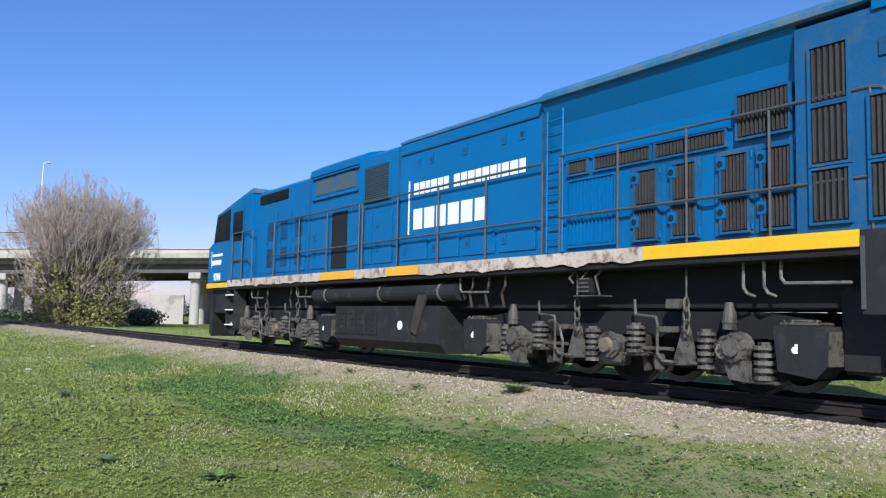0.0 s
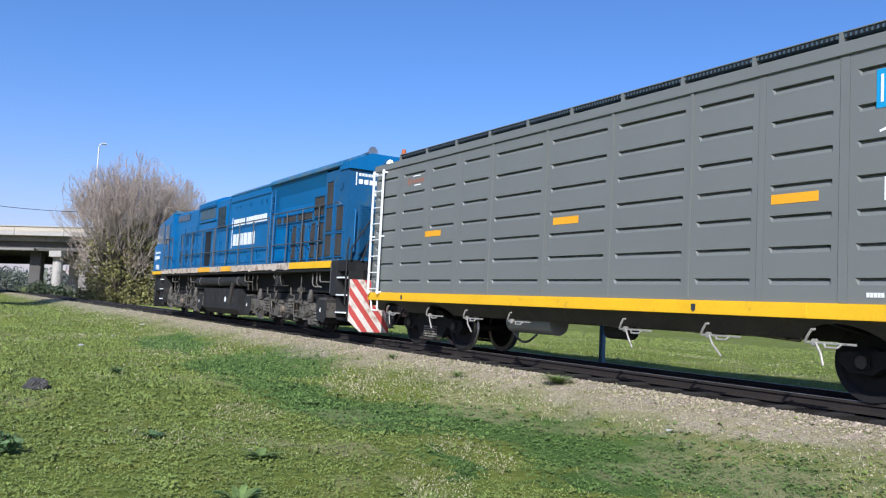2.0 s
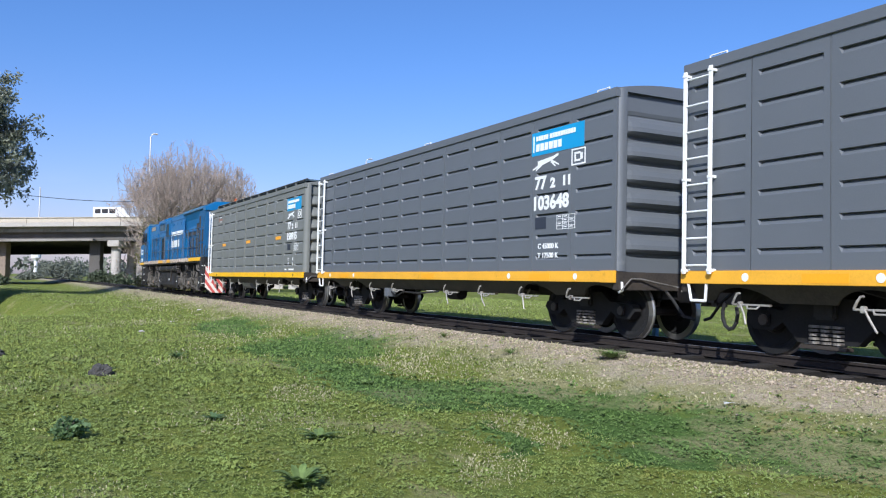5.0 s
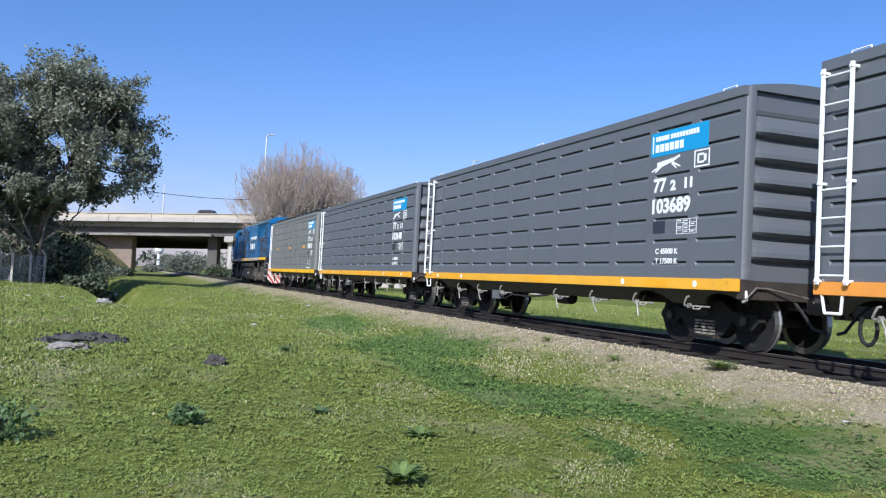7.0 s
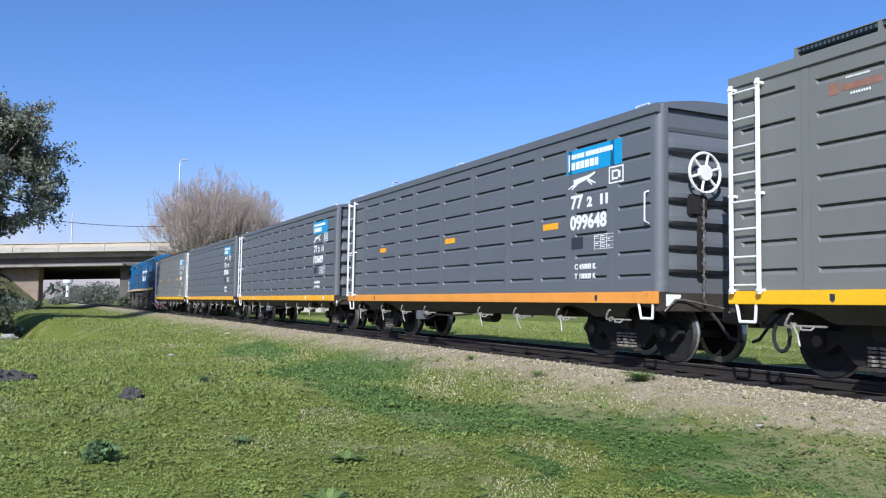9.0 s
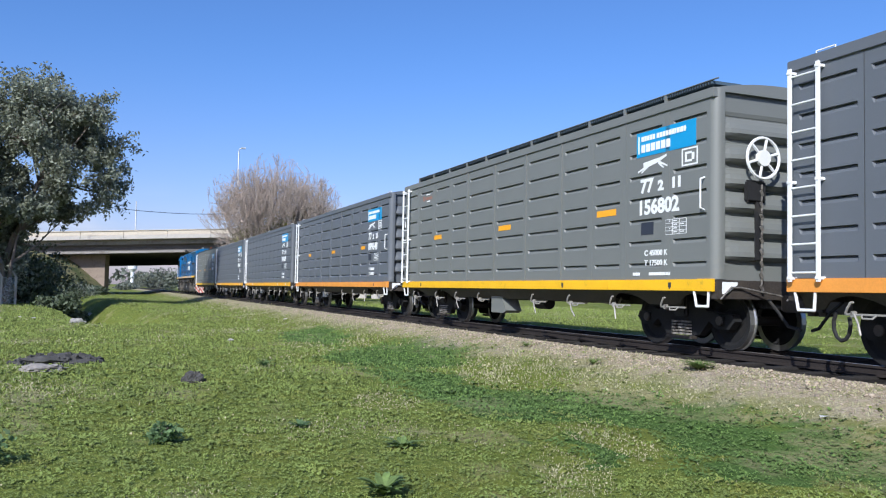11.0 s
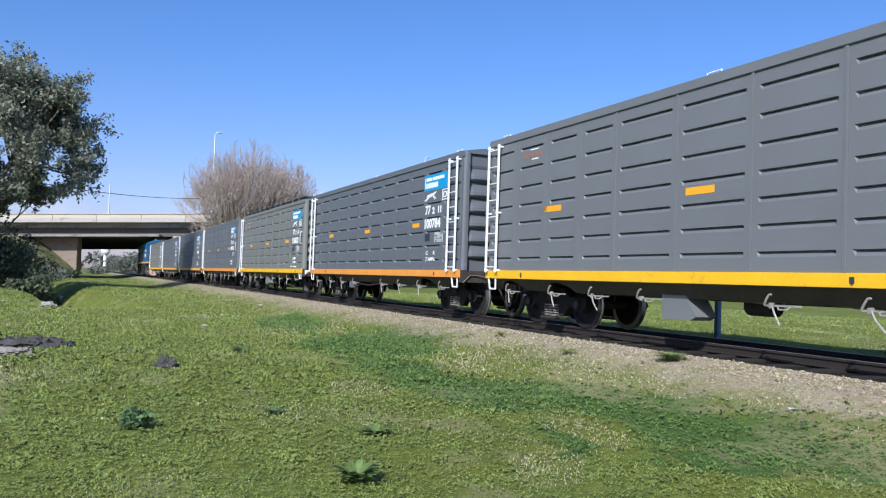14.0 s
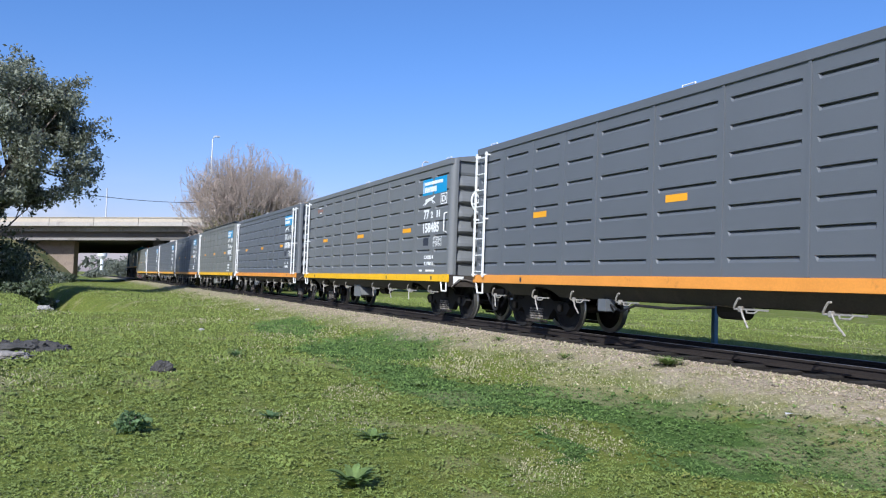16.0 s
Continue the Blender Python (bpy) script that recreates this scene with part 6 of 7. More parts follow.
# ---- trees ----
def grow(rng, base, direction, length, radius, depth, out, tips, spread=0.45, shrink=0.72, up=0.15, kids=(2, 4), bend=0.12):
    """Limbs by repeated forking; out takes segments, tips takes the ends of the last shoots."""
    p = np.array(base, float)
    d = np.array(direction, float)
    steps = 3
    for i in range(steps):
        d = d + rng.normal(scale=bend, size=3) + np.array([0, 0, up * 0.3])
        d /= np.linalg.norm(d)
        q = p + d * length / steps
        r0, r1 = radius * (1 - 0.3 * i / steps), radius * (1 - 0.3 * (i + 1) / steps)
        out.append((p, q, r0, r1))
        p = q
        if depth <= 1:
            tips.append(p.copy())
    if depth == 0:
        return
    for _ in range(rng.integers(*kids)):
        nd = d + rng.normal(scale=spread, size=3) + np.array([0, 0, up])
        nd /= np.linalg.norm(nd)
        grow(rng, p, nd, length * shrink * rng.uniform(0.8, 1.15), radius * 0.62, depth - 1, out, tips, spread, shrink, up, kids, bend)


def bare_tree(x, y, z, seed):
    rng = np.random.default_rng(seed)
    root = tagged(empty("tree", pose(x, y, z)), "wide bare tree with pale twigs and reddish buds behind the track", "tree")
    out, tips = [], []
    for k in range(58):
        a = 2.4 * k + rng.uniform(-0.2, 0.2)
        lean = 0.62 * math.sqrt((k + 0.5) / 50)
        grow(rng, (0.5 * math.cos(a), 0.5 * math.sin(a), 0), (math.cos(a) * lean, math.sin(a) * lean, 1.0), rng.uniform(2.9, 3.5) * (1.10 - 0.22 * lean), 0.085, 5, out, tips, 0.30, 0.77, 0.13, (2, 4), 0.09)
    for k in range(26):
        a = 2.4 * k
        grow(rng, (0.6 * math.cos(a), 0.6 * math.sin(a), 0.3), (math.cos(a), math.sin(a), rng.uniform(0.35, 1.0)), rng.uniform(1.7, 2.3), 0.06, 4, out, tips, 0.40, 0.77, 0.16, (2, 4), 0.12)
    def in_dome(p):
        return (p[0] ** 2 + p[1] ** 2) / 6.8 ** 2 + ((p[2] - 5.6) / 7.7) ** 2 < 1.0 + 0.25 * noise.noise(Vector(p) * 0.5)
    out = [s for s in out if in_dome(s[1])]
    tips = [p for p in tips if in_dome(p)]
    thick = [s for s in out if s[2] > 0.035]
    thin = [(s[0], s[1], max(s[2], 0.014), max(s[3], 0.012)) for s in out if s[2] <= 0.035]
    tubes("trunk", thick, BARK, root, 6)
    tubes("branchwork", thin, TWIG, root, 3)
    tips = np.array(tips)
    idx = rng.choice(len(tips), min(len(tips), 95000), replace=False)
    leaves("bud_layer", tips[idx] + rng.normal(scale=0.05, size=(len(idx), 3)), 0.058, BUD, root, rng, 2.0)
    # leafy low shoots round the foot
    n = 24000
    a = rng.uniform(0, 2 * math.pi, n)
    r = 4.2 * np.sqrt(rng.uniform(0, 1, n))
    h = rng.uniform(0, 1, n) ** 1.7 * (9.0 - 0.9 * r)
    c = np.stack([r * np.cos(a), r * np.sin(a), h + 0.1], 1)
    keep = np.array([noise.noise(Vector(p) * 0.9) > -0.08 for p in c])
    leaves("low_leaves", c[keep], 0.15, BUSH_LEAF, root, rng, 1.5)
    return root


def leafy_tree(x, y, z, seed, height, label, material, n_leaf, leaf, spread=0.5, lean=(0.1, 0)):
    rng = np.random.default_rng(seed)
    root = tagged(empty("tree", pose(x, y, z)), label, "tree")
    out, tips = [], []
    k = height / 17.0
    for a in (0.4, 2.6, 4.6):
        grow(rng, (0, 0, 0), (math.cos(a) * 0.22 + lean[0], math.sin(a) * 0.22 + lean[1], 1.0), 4.6 * k, 0.30 * k, 5, out, tips, spread, 0.76, 0.12, (2, 4), 0.12)
    tubes("trunk", [s for s in out if s[2] > 0.02], BARK, root, 6)
    tips = np.array(tips)
    idx = rng.integers(0, len(tips), n_leaf)
    # leaves hang in small sprays round each shoot
    spray = rng.normal(scale=0.48 * k, size=(len(tips), 3))
    c = tips[idx] + spray[idx] + rng.normal(scale=0.24 * k, size=(n_leaf, 3))
    leaves("crown", c, leaf, material, root, rng, 2.1)
    return root


def shrub(x, y, z, w, h, seed, label, material, n=1600, leaf=0.14):
    rng = np.random.default_rng(seed)
    root = tagged(empty("shrub", pose(x, y, z)), label, "shrub", group="shrubs")
    stems = []
    for k in range(14):
        a, l = rng.uniform(0, 6.28), rng.uniform(0.2, 0.8)
        q = (w * 0.8 * l * math.cos(a), w * 0.8 * l * math.sin(a), h * rng.uniform(0.5, 0.9))
        stems.append((np.zeros(3), np.array(q), 0.03, 0.01))
    tubes("stems", stems, BARK, root, 4)
    u = rng.normal(size=(n, 3))
    u /= np.linalg.norm(u, axis=1, keepdims=True)
    rad = rng.uniform(0.45, 1.0, (n, 1))
    bumps = np.array([1 + 0.5 * noise.noise(Vector(v) * 2.2 + Vector((seed, 0, 0))) for v in u])[:, None]
    c = u * rad * bumps * np.array([w, w, h * 0.62]) + np.array([0, 0, h * 0.5])
    c[:, 2] = np.abs(c[:, 2])
    leaves("leaves", c, leaf, material, root, rng, 1.5)


x, y = turned(10.2, 76)
bare_tree(x, y, -0.35, 5)
x, y = turned(-6.3, 62)
leafy_tree(x, y, -0.4, 11, 17.5, "tall grey-green tree with open crown beside the fence", LEAF, 58000, 0.13, 0.50, (0.08, 0))
x, y = turned(-9.5, 60)
leafy_tree(x, y, -0.4, 23, 14.5, "broad grey-green tree with dense crown beside the fence", LEAF, 60000, 0.125, 0.54, (0, 0))
x, y = turned(-6.0, 59.5)
leafy_tree(x, y, -0.4, 31, 9.5, "low leafy tree growing behind the fence", LEAF, 40000, 0.125, 0.55, (0, 0))
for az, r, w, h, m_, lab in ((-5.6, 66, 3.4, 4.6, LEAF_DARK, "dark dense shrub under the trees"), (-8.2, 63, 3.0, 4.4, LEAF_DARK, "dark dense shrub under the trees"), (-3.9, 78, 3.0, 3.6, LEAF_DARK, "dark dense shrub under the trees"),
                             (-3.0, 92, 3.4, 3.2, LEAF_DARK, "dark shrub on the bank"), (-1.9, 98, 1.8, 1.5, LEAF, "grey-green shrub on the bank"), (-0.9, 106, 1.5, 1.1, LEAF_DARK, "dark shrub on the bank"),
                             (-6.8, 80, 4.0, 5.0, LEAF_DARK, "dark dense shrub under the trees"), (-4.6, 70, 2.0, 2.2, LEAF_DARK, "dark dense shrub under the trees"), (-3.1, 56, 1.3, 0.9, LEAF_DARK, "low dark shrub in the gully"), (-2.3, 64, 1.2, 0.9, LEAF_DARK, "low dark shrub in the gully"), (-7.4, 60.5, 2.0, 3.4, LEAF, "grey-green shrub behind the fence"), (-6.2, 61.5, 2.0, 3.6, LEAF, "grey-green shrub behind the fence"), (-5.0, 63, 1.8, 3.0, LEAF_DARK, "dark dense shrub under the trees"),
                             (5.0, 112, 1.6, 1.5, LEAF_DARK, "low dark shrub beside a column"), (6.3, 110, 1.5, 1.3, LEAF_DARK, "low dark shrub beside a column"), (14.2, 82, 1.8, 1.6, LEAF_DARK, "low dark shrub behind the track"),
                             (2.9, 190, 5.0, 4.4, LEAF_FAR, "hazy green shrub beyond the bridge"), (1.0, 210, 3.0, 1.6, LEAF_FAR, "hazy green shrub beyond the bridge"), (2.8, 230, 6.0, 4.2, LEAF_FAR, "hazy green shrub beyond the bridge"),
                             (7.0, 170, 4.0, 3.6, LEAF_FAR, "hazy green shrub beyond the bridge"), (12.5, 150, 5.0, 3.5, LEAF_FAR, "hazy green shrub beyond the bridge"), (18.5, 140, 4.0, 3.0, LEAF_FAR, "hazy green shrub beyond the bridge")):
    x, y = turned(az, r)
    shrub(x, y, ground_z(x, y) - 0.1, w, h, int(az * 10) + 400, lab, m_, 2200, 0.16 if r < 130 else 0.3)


def bank_shrubs():
    """Scrub that covers the earth bank beside the abutment."""
    rng = random.Random(5)
    for i in range(16):
        k = rng.random()
        p = BRIDGE @ Vector((bank_foot - 2.0 - 8.5 * k, rng.uniform(-8.5, 0.5), 0))
        v = (BRIDGE.inverted() @ p).y
        h = -1.5 + (0.9 + 5.0 * k) * (0.2 + 0.8 * smooth(-10, 1, v))
        shrub(p.x, p.y, h, rng.uniform(0.9, 1.7), rng.uniform(0.8, 1.5), 900 + i, "scrubby green shrub on the earth bank", rng.choice((LEAF_DARK, BUSH_LEAF, LEAF_DARK)), 1100, 0.15)


bank_shrubs()


def far_woods():
    rng = np.random.default_rng(8)
    c = []
    for i in range(150):
        a = rng.uniform(-60, 75)
        r = rng.uniform(420, 700)
        x, y = turned(a, r)
        h, w = rng.uniform(5, 11), rng.uniform(5, 11)
        u = rng.normal(size=(170, 3))
        u /= np.linalg.norm(u, axis=1, keepdims=True)
        p = u * rng.uniform(0.5, 1, (170, 1)) * np.array([w, w, h * 0.55]) + np.array([x, y, h * 0.5])
        c.append(p)
    ob = leaves("far_woods", np.concatenate(c), 1.8, LEAF_FAR, None, rng, 1.3)
    tagged(ob, "hazy line of distant trees on the horizon", "trees", kind="stuff")


far_woods()


def water_tower():
    x, y = turned(1.25, 230)
    root = tagged(empty("water_tower", pose(x, y, -0.5)), "small white water tower beyond the bridge", "water tower")
    part("shaft", rod(B(), (0, 0, 0), (0, 0, 5.2), 0.42, 16), WHITE, root)
    part("bowl", rod(rod(B(), (0, 0, 4.6), (0, 0, 5.4), 0.45, 16, 1.15), (0, 0, 5.4), (0, 0, 6.6), 1.15, 16), WHITE, root)


water_tower()


# ---- fence, gully stones and things in the grass ----
def fence():
    root = tagged(empty("fence"), "wire mesh fence on pale angled concrete posts", "fence")
    pts = [(-9.9, 62.0), (-9.0, 59.5), (-8.0, 57.4), (-7.2, 56.3), (-6.3, 57.3), (-5.6, 58.4)]
    for i, (x, y) in enumerate(pts):
        z = ground_z(x, y)
        part("post", box(bent(B(), [(x, y, z + 1.75), (x - 0.12, y - 0.1, z + 1.98), (x - 0.2, y - 0.17, z + 2.1)], 0.06), x - 0.07, x + 0.07, y - 0.07, y + 0.07, z - 0.3, z + 1.78, 0.01), CONCRETE, root, "angled concrete post")
    for (x0, y0), (x1, y1) in zip(pts, pts[1:]):
        bm = B()
        z = ground_z((x0 + x1) / 2, (y0 + y1) / 2)
        for k in range(20):
            for s in (-1, 1):
                a, b = k / 20, k / 20 + s * 0.35
                if 0 <= b <= 1:
                    rod(bm, (x0 + (x1 - x0) * a, y0 + (y1 - y0) * a, z + 0.05), (x0 + (x1 - x0) * b, y0 + (y1 - y0) * b, z + 1.7), 0.0035, 3)
        for h in (0.08, 0.9, 1.7):
            rod(bm, (x0, y0, z + h), (x1, y1, z + h), 0.006, 4)
        part("wire_mesh", bm, GALV, root, "galvanised wire mesh")


fence()


def rock(name, x, y, size, seed, material, label, category, flat=0.6, lift=0.0):
    bm = B()
    bmesh.ops.create_icosphere(bm, subdivisions=4, radius=1.0)
    for v in bm.verts:
        n = noise.noise(v.co * 1.7 + Vector((seed, 0, 0))) * 0.35 + noise.noise(v.co * 5 + Vector((0, seed, 0))) * 0.20 + noise.noise(v.co * 13 + Vector((0, seed, 7))) * 0.12
        v.co *= 1 + n
        v.co = Vector((v.co.x * size[0], v.co.y * size[1], v.co.z * size[2]))
    ob = part(name, bm, material)
    ob.matrix_basis = pose(x, y, ground_z(x, y) + lift)
    return tagged(ob, label, category)


heap = rock("asphalt_lump", -0.85, 16.6, (0.80, 0.40, 0.17), 3, TAR, "low dark heap of crumbled asphalt in the grass", "rubble")
chunk_rng = random.Random(12)
for i in range(70):
    bm = B()
    bmesh.ops.create_icosphere(bm, subdivisions=2, radius=1.0)
    a, q = chunk_rng.uniform(0, 6.28), math.sqrt(chunk_rng.random())
    size = chunk_rng.uniform(0.025, 0.075)
    for v in bm.verts:
        v.co *= (1 + 0.7 * noise.noise(v.co * 1.9 + Vector((i, 0, 0)))) * size
    piece = part("chunk", bm, TAR, heap)
    piece.matrix_basis = pose(0.82 * q * math.cos(a), 0.42 * q * math.sin(a), 0.15 * (1 - q * q) + 0.01, chunk_rng.uniform(0, 90), 0, chunk_rng.uniform(0, 360))
rock("concrete_slab", -0.98, 15.0, (0.34, 0.20, 0.085), 9, CONCRETE_DARK, "broken pale concrete slab beside the rubble", "slab", lift=0.03)
rock("dirt_clod", 1.20, 12.9, (0.15, 0.10, 0.12), 5, TAR, "small dark clod of earth in the grass", "clod", lift=0.04)
for i, (az, el) in enumerate(((-1.91, -2.42), (-2.06, -1.95), (-1.2, -1.2), (-7.62 * -1, -3.56), (-6.3, -2.2), (-5.2, -2.1), (-4.4, -2.2), (9.5, -2.9), (11.2, -2.4))):
    r = 1.42 / math.tan(radians(-el))
    x, y = turned(az, r)
    k = 0.16 if i < 3 else 0.045
    rock("stone", x, y, (k * 1.6, k, k * 0.8), i + 20, STONE, "pale stone lying in the grass", "stone", lift=k * 0.3)


def signal_post():
    x, y = 12.6, 13.9
    root = tagged(empty("marker_post", pose(x, y, ground_z(x, y))), "faded blue steel marker post with a white cap", "post")
    part("post", box(B(), -0.055, 0.055, -0.055, 0.055, -0.2, 0.95, 0.01), POST_BLUE, root)
    part("cap", box(B(), -0.065, 0.065, -0.065, 0.065, 0.952, 1.10, 0.01), WHITE, root)


signal_post()


def weed(x, y, size, n, seed, material, label, upright=0.5, slim=0.13):
    rng = np.random.default_rng(seed)
    root = tagged(empty("weed", pose(x, y, ground_z(x, y))), label, "weed", group="weeds")
    bm = B()
    for k in range(n):
        a = 2.4 * k + rng.uniform(-0.4, 0.4)
        l = size * rng.uniform(0.7, 1.2)
        rise = upright * rng.uniform(0.5, 1.3)
        w = l * slim
        d, s = Vector((math.cos(a), math.sin(a), 0)), Vector((-math.sin(a), math.cos(a), 0))
        prev = None
        for i in range(5):
            t = i / 4
            c = d * l * t + Vector((0, 0, l * (rise * t - 0.55 * rise * t * t) + 0.01))
            ww = w * (0.35 + 1.5 * t * (1 - t) * 1.6) if i < 4 else 0.003
            cur = (bm.verts.new(c + s * ww), bm.verts.new(c + Vector((0, 0, -ww * 0.15))), bm.verts.new(c - s * ww))
            if prev:
                bm.faces.new((prev[0], prev[1], cur[1], cur[0]))
                bm.faces.new((prev[1], prev[2], cur[2], cur[1]))
            prev = cur
    part("rosette", bm, material, root)


for x, y, size, n, m_, up, lab in ((1.80, 5.49, 0.17, 46, WEED, 1.3, "leafy green rosette weed in the lawn"), (2.5, 7.07, 0.20, 16, WEED, 0.6, "leafy green rosette weed in the lawn"), (1.9, 8.67, 0.14, 16, WEED_DARK, 0.8, "small dark weed in the lawn"),
                                  (2.44, 7.04, 0.16, 14, WEED, 0.5, "leafy green rosette weed in the lawn"),
                                  (4.5, 10.9, 0.14, 16, WEED, 0.7, "leafy green rosette weed in the lawn"), (2.7, 15.5, 0.18, 200, WEED_DARK, 1.2, "dark tuft of grass in the lawn"), (7.85, 9.6, 0.24, 420, WEED, 0.9, "grass tuft growing in the gravel"),
                                  (7.3, 11.5, 0.16, 160, WEED, 1.1, "grass tuft growing in the gravel"), (7.7, 14.6, 0.16, 160, WEED, 1.1, "grass tuft growing in the gravel"), (1.35, 13.2, 0.16, 20, WEED_DARK, 0.9, "small dark tuft in the lawn")):
    weed(x, y, size, n, int(x * 100) + 500, m_, lab, up, 0.014 if "tuft" in lab else 0.15)


for x, y, w, h in ((0.5, 8.0, 0.15, 0.17), (-1.0, 7.4, 0.34, 0.30)):
    shrub(x, y, ground_z(x, y), w, h, int(x * 10) + 90, "dark fuzzy weed clump in the lawn", WEED_DARK, 520, 0.034)


def litter(x, y, turn, label):
    bm = B()
    v = [bm.verts.new(p) for p in ((-0.09, -0.03, 0.03), (0.0, -0.035, 0.05), (0.09, -0.02, 0.035), (0.09, 0.03, 0.03), (0.0, 0.035, 0.04), (-0.09, 0.03, 0.045))]
    bm.faces.new((v[0], v[1], v[4], v[5]))
    bm.faces.new((v[1], v[2], v[3], v[4]))
    bmesh.ops.solidify(bm, geom=bm.faces[:], thickness=0.006)
    ob = part("paper_scrap", bm, WHITE)
    ob.matrix_basis = pose(x, y, ground_z(x, y), 0, 0, turn)
    tagged(ob, label, "litter")


litter(6.85, 6.36, -35, "crumpled white paper scrap on dry grass")


# ---- lawn and ballast that the camera passes nearest ----
DRY = ((6.1, 12.4, 1.0, 0.6, 100), (4.6, 7.0, 0.9, 0.35, 80), (7.0, 8.3, 2.6, 0.8, 100), (6.5, 15.2, 2.2, 0.5, 85), (3.4, 10.2, 0.8, 0.4, 80), (3.6, 6.0, 0.8, 0.3, 60), (5.0, 21.5, 2.0, 0.6, 70))


def lawn():
    rng = np.random.default_rng(77)
    n = 760000
    a = np.radians(np.where(rng.uniform(size=n) < 0.72, rng.uniform(-18, 70, n), rng.uniform(-180, 180, n)))
    r = 2.2 * (112 / 2.2) ** rng.uniform(0, 1, n)
    p = np.stack([r * np.sin(a), r * np.cos(a), np.zeros(n)], 1)
    p = p[(p[:, 0] > -10.9) & (p[:, 1] > -24) & (p[:, 1] < 110)]
    n = len(p)
    p = p[(p[:, 0] < 7.0 + 0.5 * rng.normal(size=n)) | ((rng.uniform(size=n) < 0.45) & (p[:, 0] < 8.35))]
    far = np.stack([11.4 + 24 * rng.uniform(0, 1, 90000) ** 1.7, rng.uniform(3, 60, 90000), np.zeros(90000)], 1)
    p = np.concatenate([p, far])
    # heights from the ground's own grid
    gx, gy = np.arange(-11, 36.01, 0.25), np.arange(-25, 111.01, 0.25)
    gz = np.array([[ground_z(x, y) for y in gy] for x in gx])
    fx, fy = (p[:, 0] + 11) / 0.25, (p[:, 1] + 25) / 0.25
    ix, iy = np.clip(fx.astype(int), 0, len(gx) - 2), np.clip(fy.astype(int), 0, len(gy) - 2)
    fx, fy = fx - ix, fy - iy
    p[:, 2] = (gz[ix, iy] * (1 - fx) + gz[ix + 1, iy] * fx) * (1 - fy) + (gz[ix, iy + 1] * (1 - fx) + gz[ix + 1, iy + 1] * fx) * fy
    ragged = np.array([[noise.noise((x * 0.9, y * 0.9, 6.0)) + 0.6 * noise.noise((x * 2.7, y * 2.7, 1.0)) for y in gy] for x in gx])[ix, iy]

    def inside(shapes):
        hit = np.zeros(len(p), bool)
        for cx, cy, la, lb, turn in shapes:
            c, s = math.cos(radians(turn)), math.sin(radians(turn))
            dx, dy = p[:, 0] - cx, p[:, 1] - cy
            hit |= ((dx * c + dy * s) / la) ** 2 + ((-dx * s + dy * c) / lb) ** 2 < 1.1 + 0.8 * ragged + 0.22 * rng.normal(size=len(p))
        return hit
    # close to the path the clover grows in clumps with gaps between them
    near = np.flatnonzero(np.hypot(p[:, 0], p[:, 1]) < 11)
    gap = np.array([noise.noise((q[0] * 7.0, q[1] * 7.0, 4.0)) for q in p[near]]) < -0.12
    keep = np.ones(len(p), bool)
    keep[near[gap & (rng.uniform(size=len(near)) < 0.5)]] = False
    p, ix, iy, ragged = p[keep], ix[keep], iy[keep], ragged[keep]
    lush = inside(PATCHES)
    patch = np.array([[noise.noise((x * 0.45, y * 0.3, 2.0)) for y in gy] for x in gx])[ix, iy]
    dry = ((p[:, 0] > 6.5 + rng.normal(size=len(p)) * 0.9) & (p[:, 0] < 10)) | (rng.uniform(size=len(p)) < 0.01 + 0.9 * np.clip(patch - 0.12, 0, 0.6)) | (inside(DRY) & (rng.uniform(size=len(p)) < 0.55))
    for name, m_, sel, label in (("lawn_clover", CLOVER, ~lush & ~dry, "short sunlit clover lawn"), ("lush_grass", CLOVER_DARK, lush, "patches of darker lush grass"), ("dry_grass", STRAW, dry & ~lush, "thin dry straw-coloured grass")):
        q = p[sel]
        k = len(q)
        dist = np.hypot(q[:, 0], q[:, 1])[:, None]
        # leaves stand in rosettes of seven round one root, broad among the clover and slim in the dry grass
        root = np.repeat(np.arange(0, k, 7), 7)[:k]
        spin = rng.uniform(0, 2 * math.pi, k)
        near = (dist[:, 0] < 9 + 14 * rng.uniform(size=k)) & (name != "dry_grass") & (rng.uniform(size=k) < 0.94)
        swap = rng.permutation(k)
        q, dist, near = q[swap], dist[swap], near[swap]
        q = np.where((near & near[root] & (np.abs(dist[:, 0] - dist[root, 0]) < 40))[:, None], q[root] + rng.normal(scale=0.012, size=(k, 3)) * np.array([1, 1, 0]), q)
        dist = np.hypot(q[:, 0], q[:, 1])[:, None]
        tall = rng.uniform(0, 1, k) < np.where(near, 0.22, np.where(dist[:, 0] > 16, 0.35, 0.55))
        lush_size = np.array([1.0 + 0.5 * noise.noise((v[0] * 2.3, v[1] * 2.3, 9.0)) for v in q])[:, None]
        size = np.clip(np.where(dist > 14, 0.0364 + 0.0011 * (dist - 14), 0.0026 * dist), 0.013, 0.085) * rng.uniform(0.6, 1.5, (k, 1)) * np.clip(lush_size, 0.4, 1.9)
        out = np.stack([np.cos(spin), np.sin(spin), rng.uniform(0.15, 0.6, k)], 1)
        up = np.where(tall[:, None], rng.normal(scale=0.5, size=(k, 3)) + np.array([0, 0, 1.2]), np.where(near[:, None], out, rng.normal(scale=1.0, size=(k, 3)) * np.array([1, 1, 0.35])))
        up /= np.linalg.norm(up, axis=1, keepdims=True)
        side = np.where((near & ~tall)[:, None], np.stack([-np.sin(spin), np.cos(spin), np.zeros(k)], 1), np.cross(up, rng.normal(size=(k, 3))))
        side /= np.linalg.norm(side, axis=1, keepdims=True)
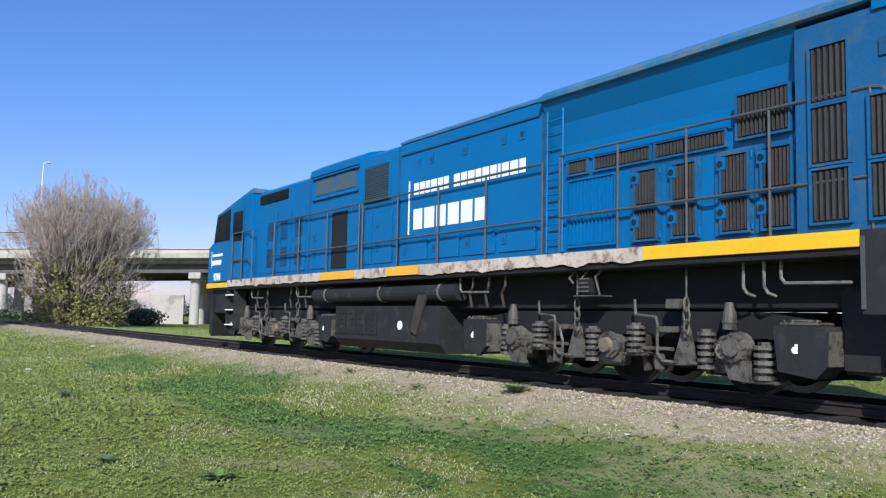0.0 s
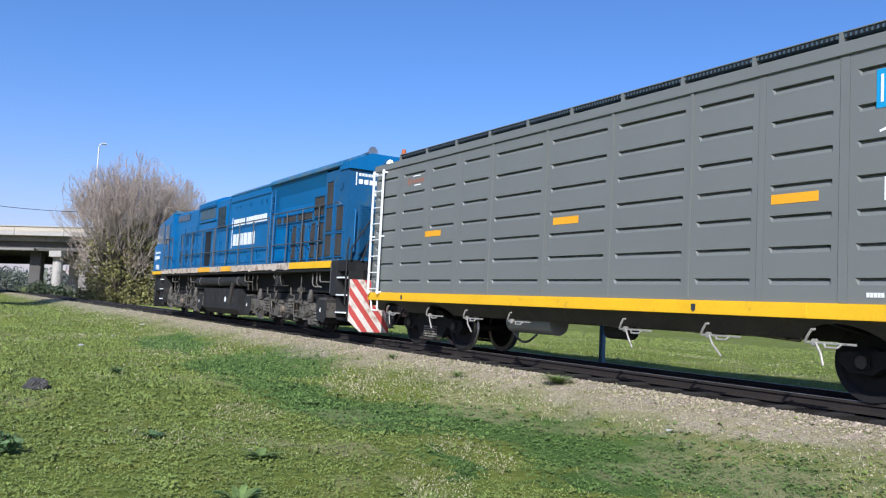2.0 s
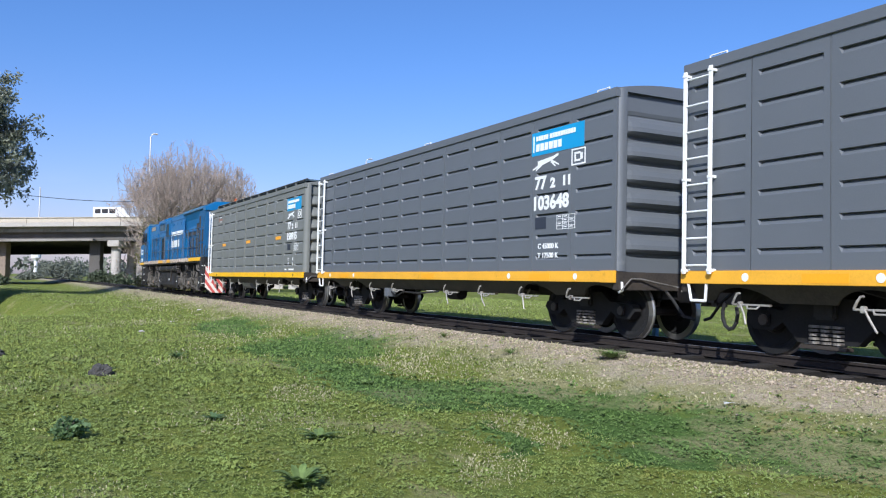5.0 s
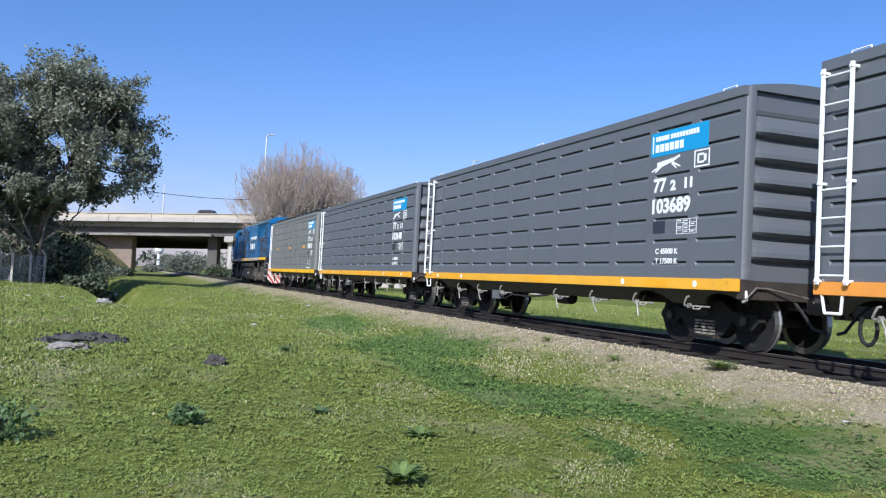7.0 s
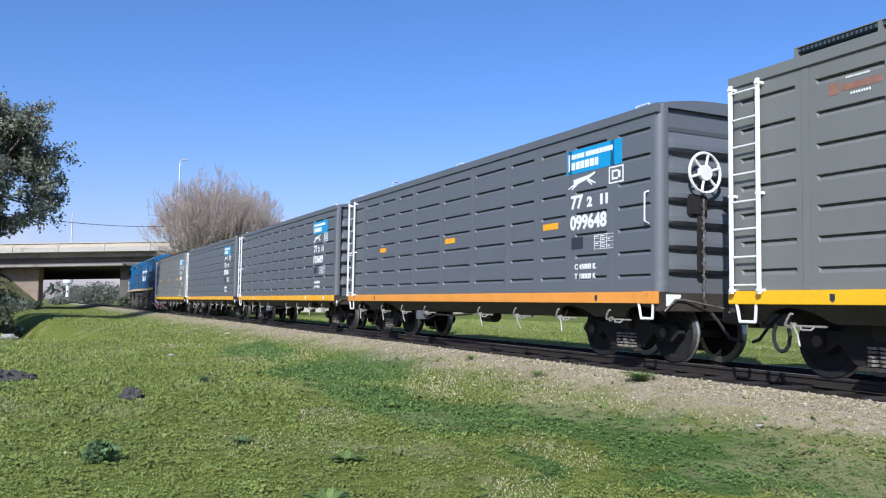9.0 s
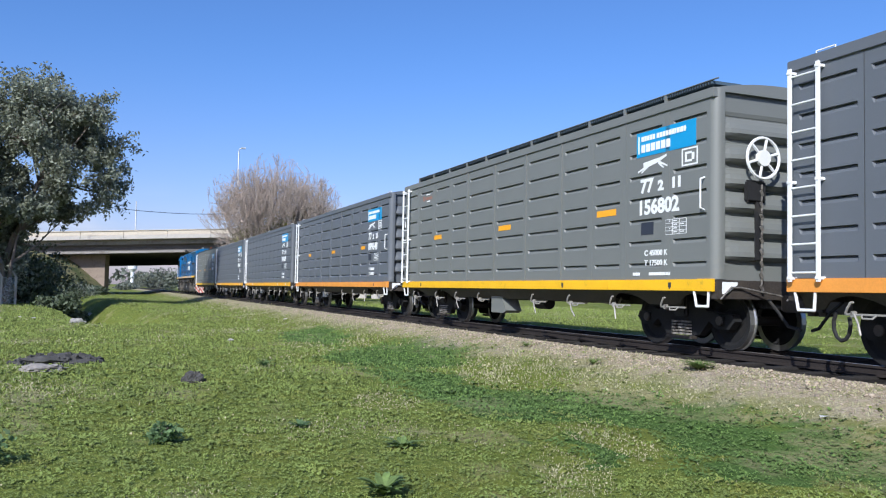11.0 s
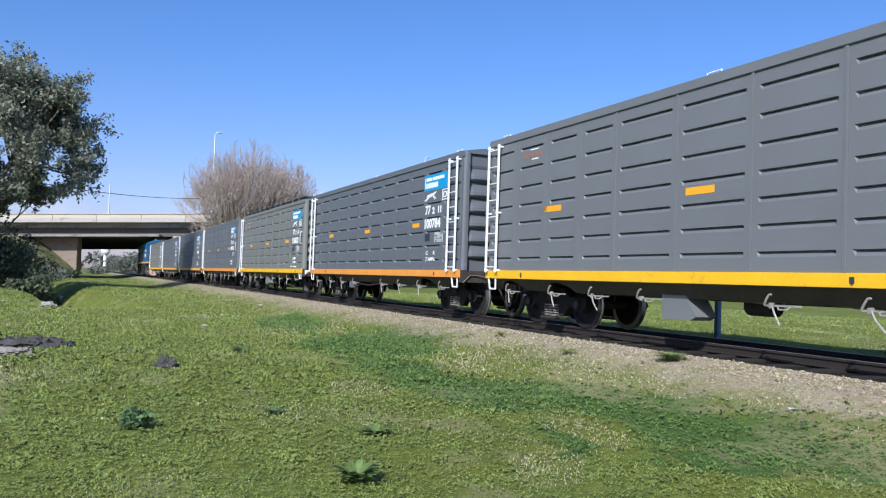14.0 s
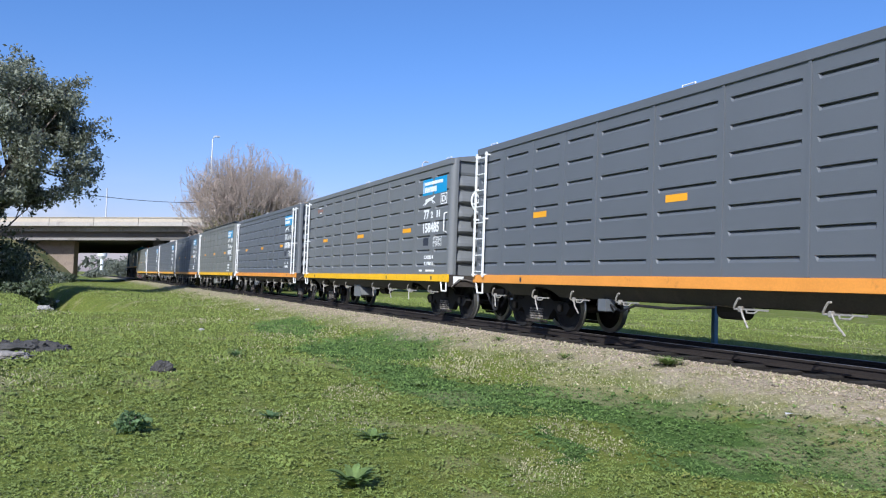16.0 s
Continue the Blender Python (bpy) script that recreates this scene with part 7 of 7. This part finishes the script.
        la = np.where(tall[:, None], size * 1.35, np.where(near[:, None], size * 1.5, size * 0.8))
        wb = np.where(tall[:, None], size * 0.15, size * 0.42)
        base = q + np.where(tall, 0.0, 1.0)[:, None] * np.array([[0, 0, 1.0]]) * rng.uniform(0.002, 0.02, (k, 1))
        mid = base + up * la * 0.6
        co = np.stack([base, mid + side * wb, base + up * la, mid - side * wb], 1).reshape(-1, 3)
        tagged(quads(name, co, np.arange(k * 4).reshape(-1, 4), m_), label, "grass", kind="stuff")


def ballast():
    """Loose stones on the shoulder of the line."""
    rng = np.random.default_rng(21)
    me = []
    for i in range(5):
        bm = B()
        bmesh.ops.create_icosphere(bm, subdivisions=1, radius=1.0)
        for v in bm.verts:
            v.co *= rng.uniform(0.65, 1.15)
            v.co.z *= 0.65
        m_ = bpy.data.meshes.new("stone")
        bm.to_mesh(m_)
        bm.free()
        me.append(m_)
    co, faces, at = [], [], 0
    base = [(np.array([v.co[:] for v in m_.vertices]), np.array([p.vertices[:] for p in m_.polygons])) for m_ in me]
    for k in range(9000):
        y = 3.5 + 42 * rng.uniform() ** 1.6
        x = track_x(y) - 1.15 - abs(rng.normal(scale=0.55))
        s = rng.uniform(0.008, 0.022) * (1.0 if rng.uniform() < 0.93 else 1.7)
        v, f = base[k % 5]
        th = rng.uniform(0, 6.28)
        rot = np.array([[math.cos(th), -math.sin(th), 0], [math.sin(th), math.cos(th), 0], [0, 0, 1]])
        co.append(v @ rot.T * s + np.array([x, y, ground_z(x, y) + s * 0.25]))
        faces.append(f + at)
        at += len(v)
    tagged(quads("ballast_stones", np.concatenate(co), np.concatenate(faces), mat("ballast_stone", (0.36, 0.295, 0.225), 0.9, 0, 0.25, 3, 40, 0.2, island=0.4)), "loose pale ballast stones along the track", "gravel", kind="stuff")


lawn()
ballast()


# ---- movement ----
def run(t):
    """How far along the line the first wagon's front stands at t seconds."""
    return 2.317 + 7.307 * t + 0.02092 * t * t


def motions():
    coarse = [0.5 * k for k in range(33)]
    fine = [k / 15 for k in range(241)]
    for root, wheels, offset in VEHICLES:
        rows = []
        for t in coarse:
            y = run(t) + offset
            rows.append((t, pose(track_x(y), y, 0, 0, 0, math.degrees(math.atan(1.15e-4 * y)))))
        walk(root, rows)
        for axle, radius in wheels:
            at = axle.matrix_basis.translation.copy()
            walk(axle, [(t, pose(*at, -math.degrees(run(t) / radius) % 360)) for t in fine])

    # traffic on the overpass
    for thing, t0, az, speed in ((van, 4.5, 3.6, 7.5), (car, 7.0, 3.9, 15.0)):
        rows = []
        for t in (0.0, t0, 16.0):
            u = on_bridge(az) + speed * (t - t0)
            p = BRIDGE @ Vector((u, 2.5, 7.45 + RAMP * u))
            rows.append((t, Matrix.Translation(p) @ BRIDGE.to_3x3().to_4x4() @ pose(0, 0, 0, 0, -math.degrees(math.atan(RAMP)), 0) @ pose(0, 0, 0, 0, 0, -90)))
        walk(thing, rows)


motions()
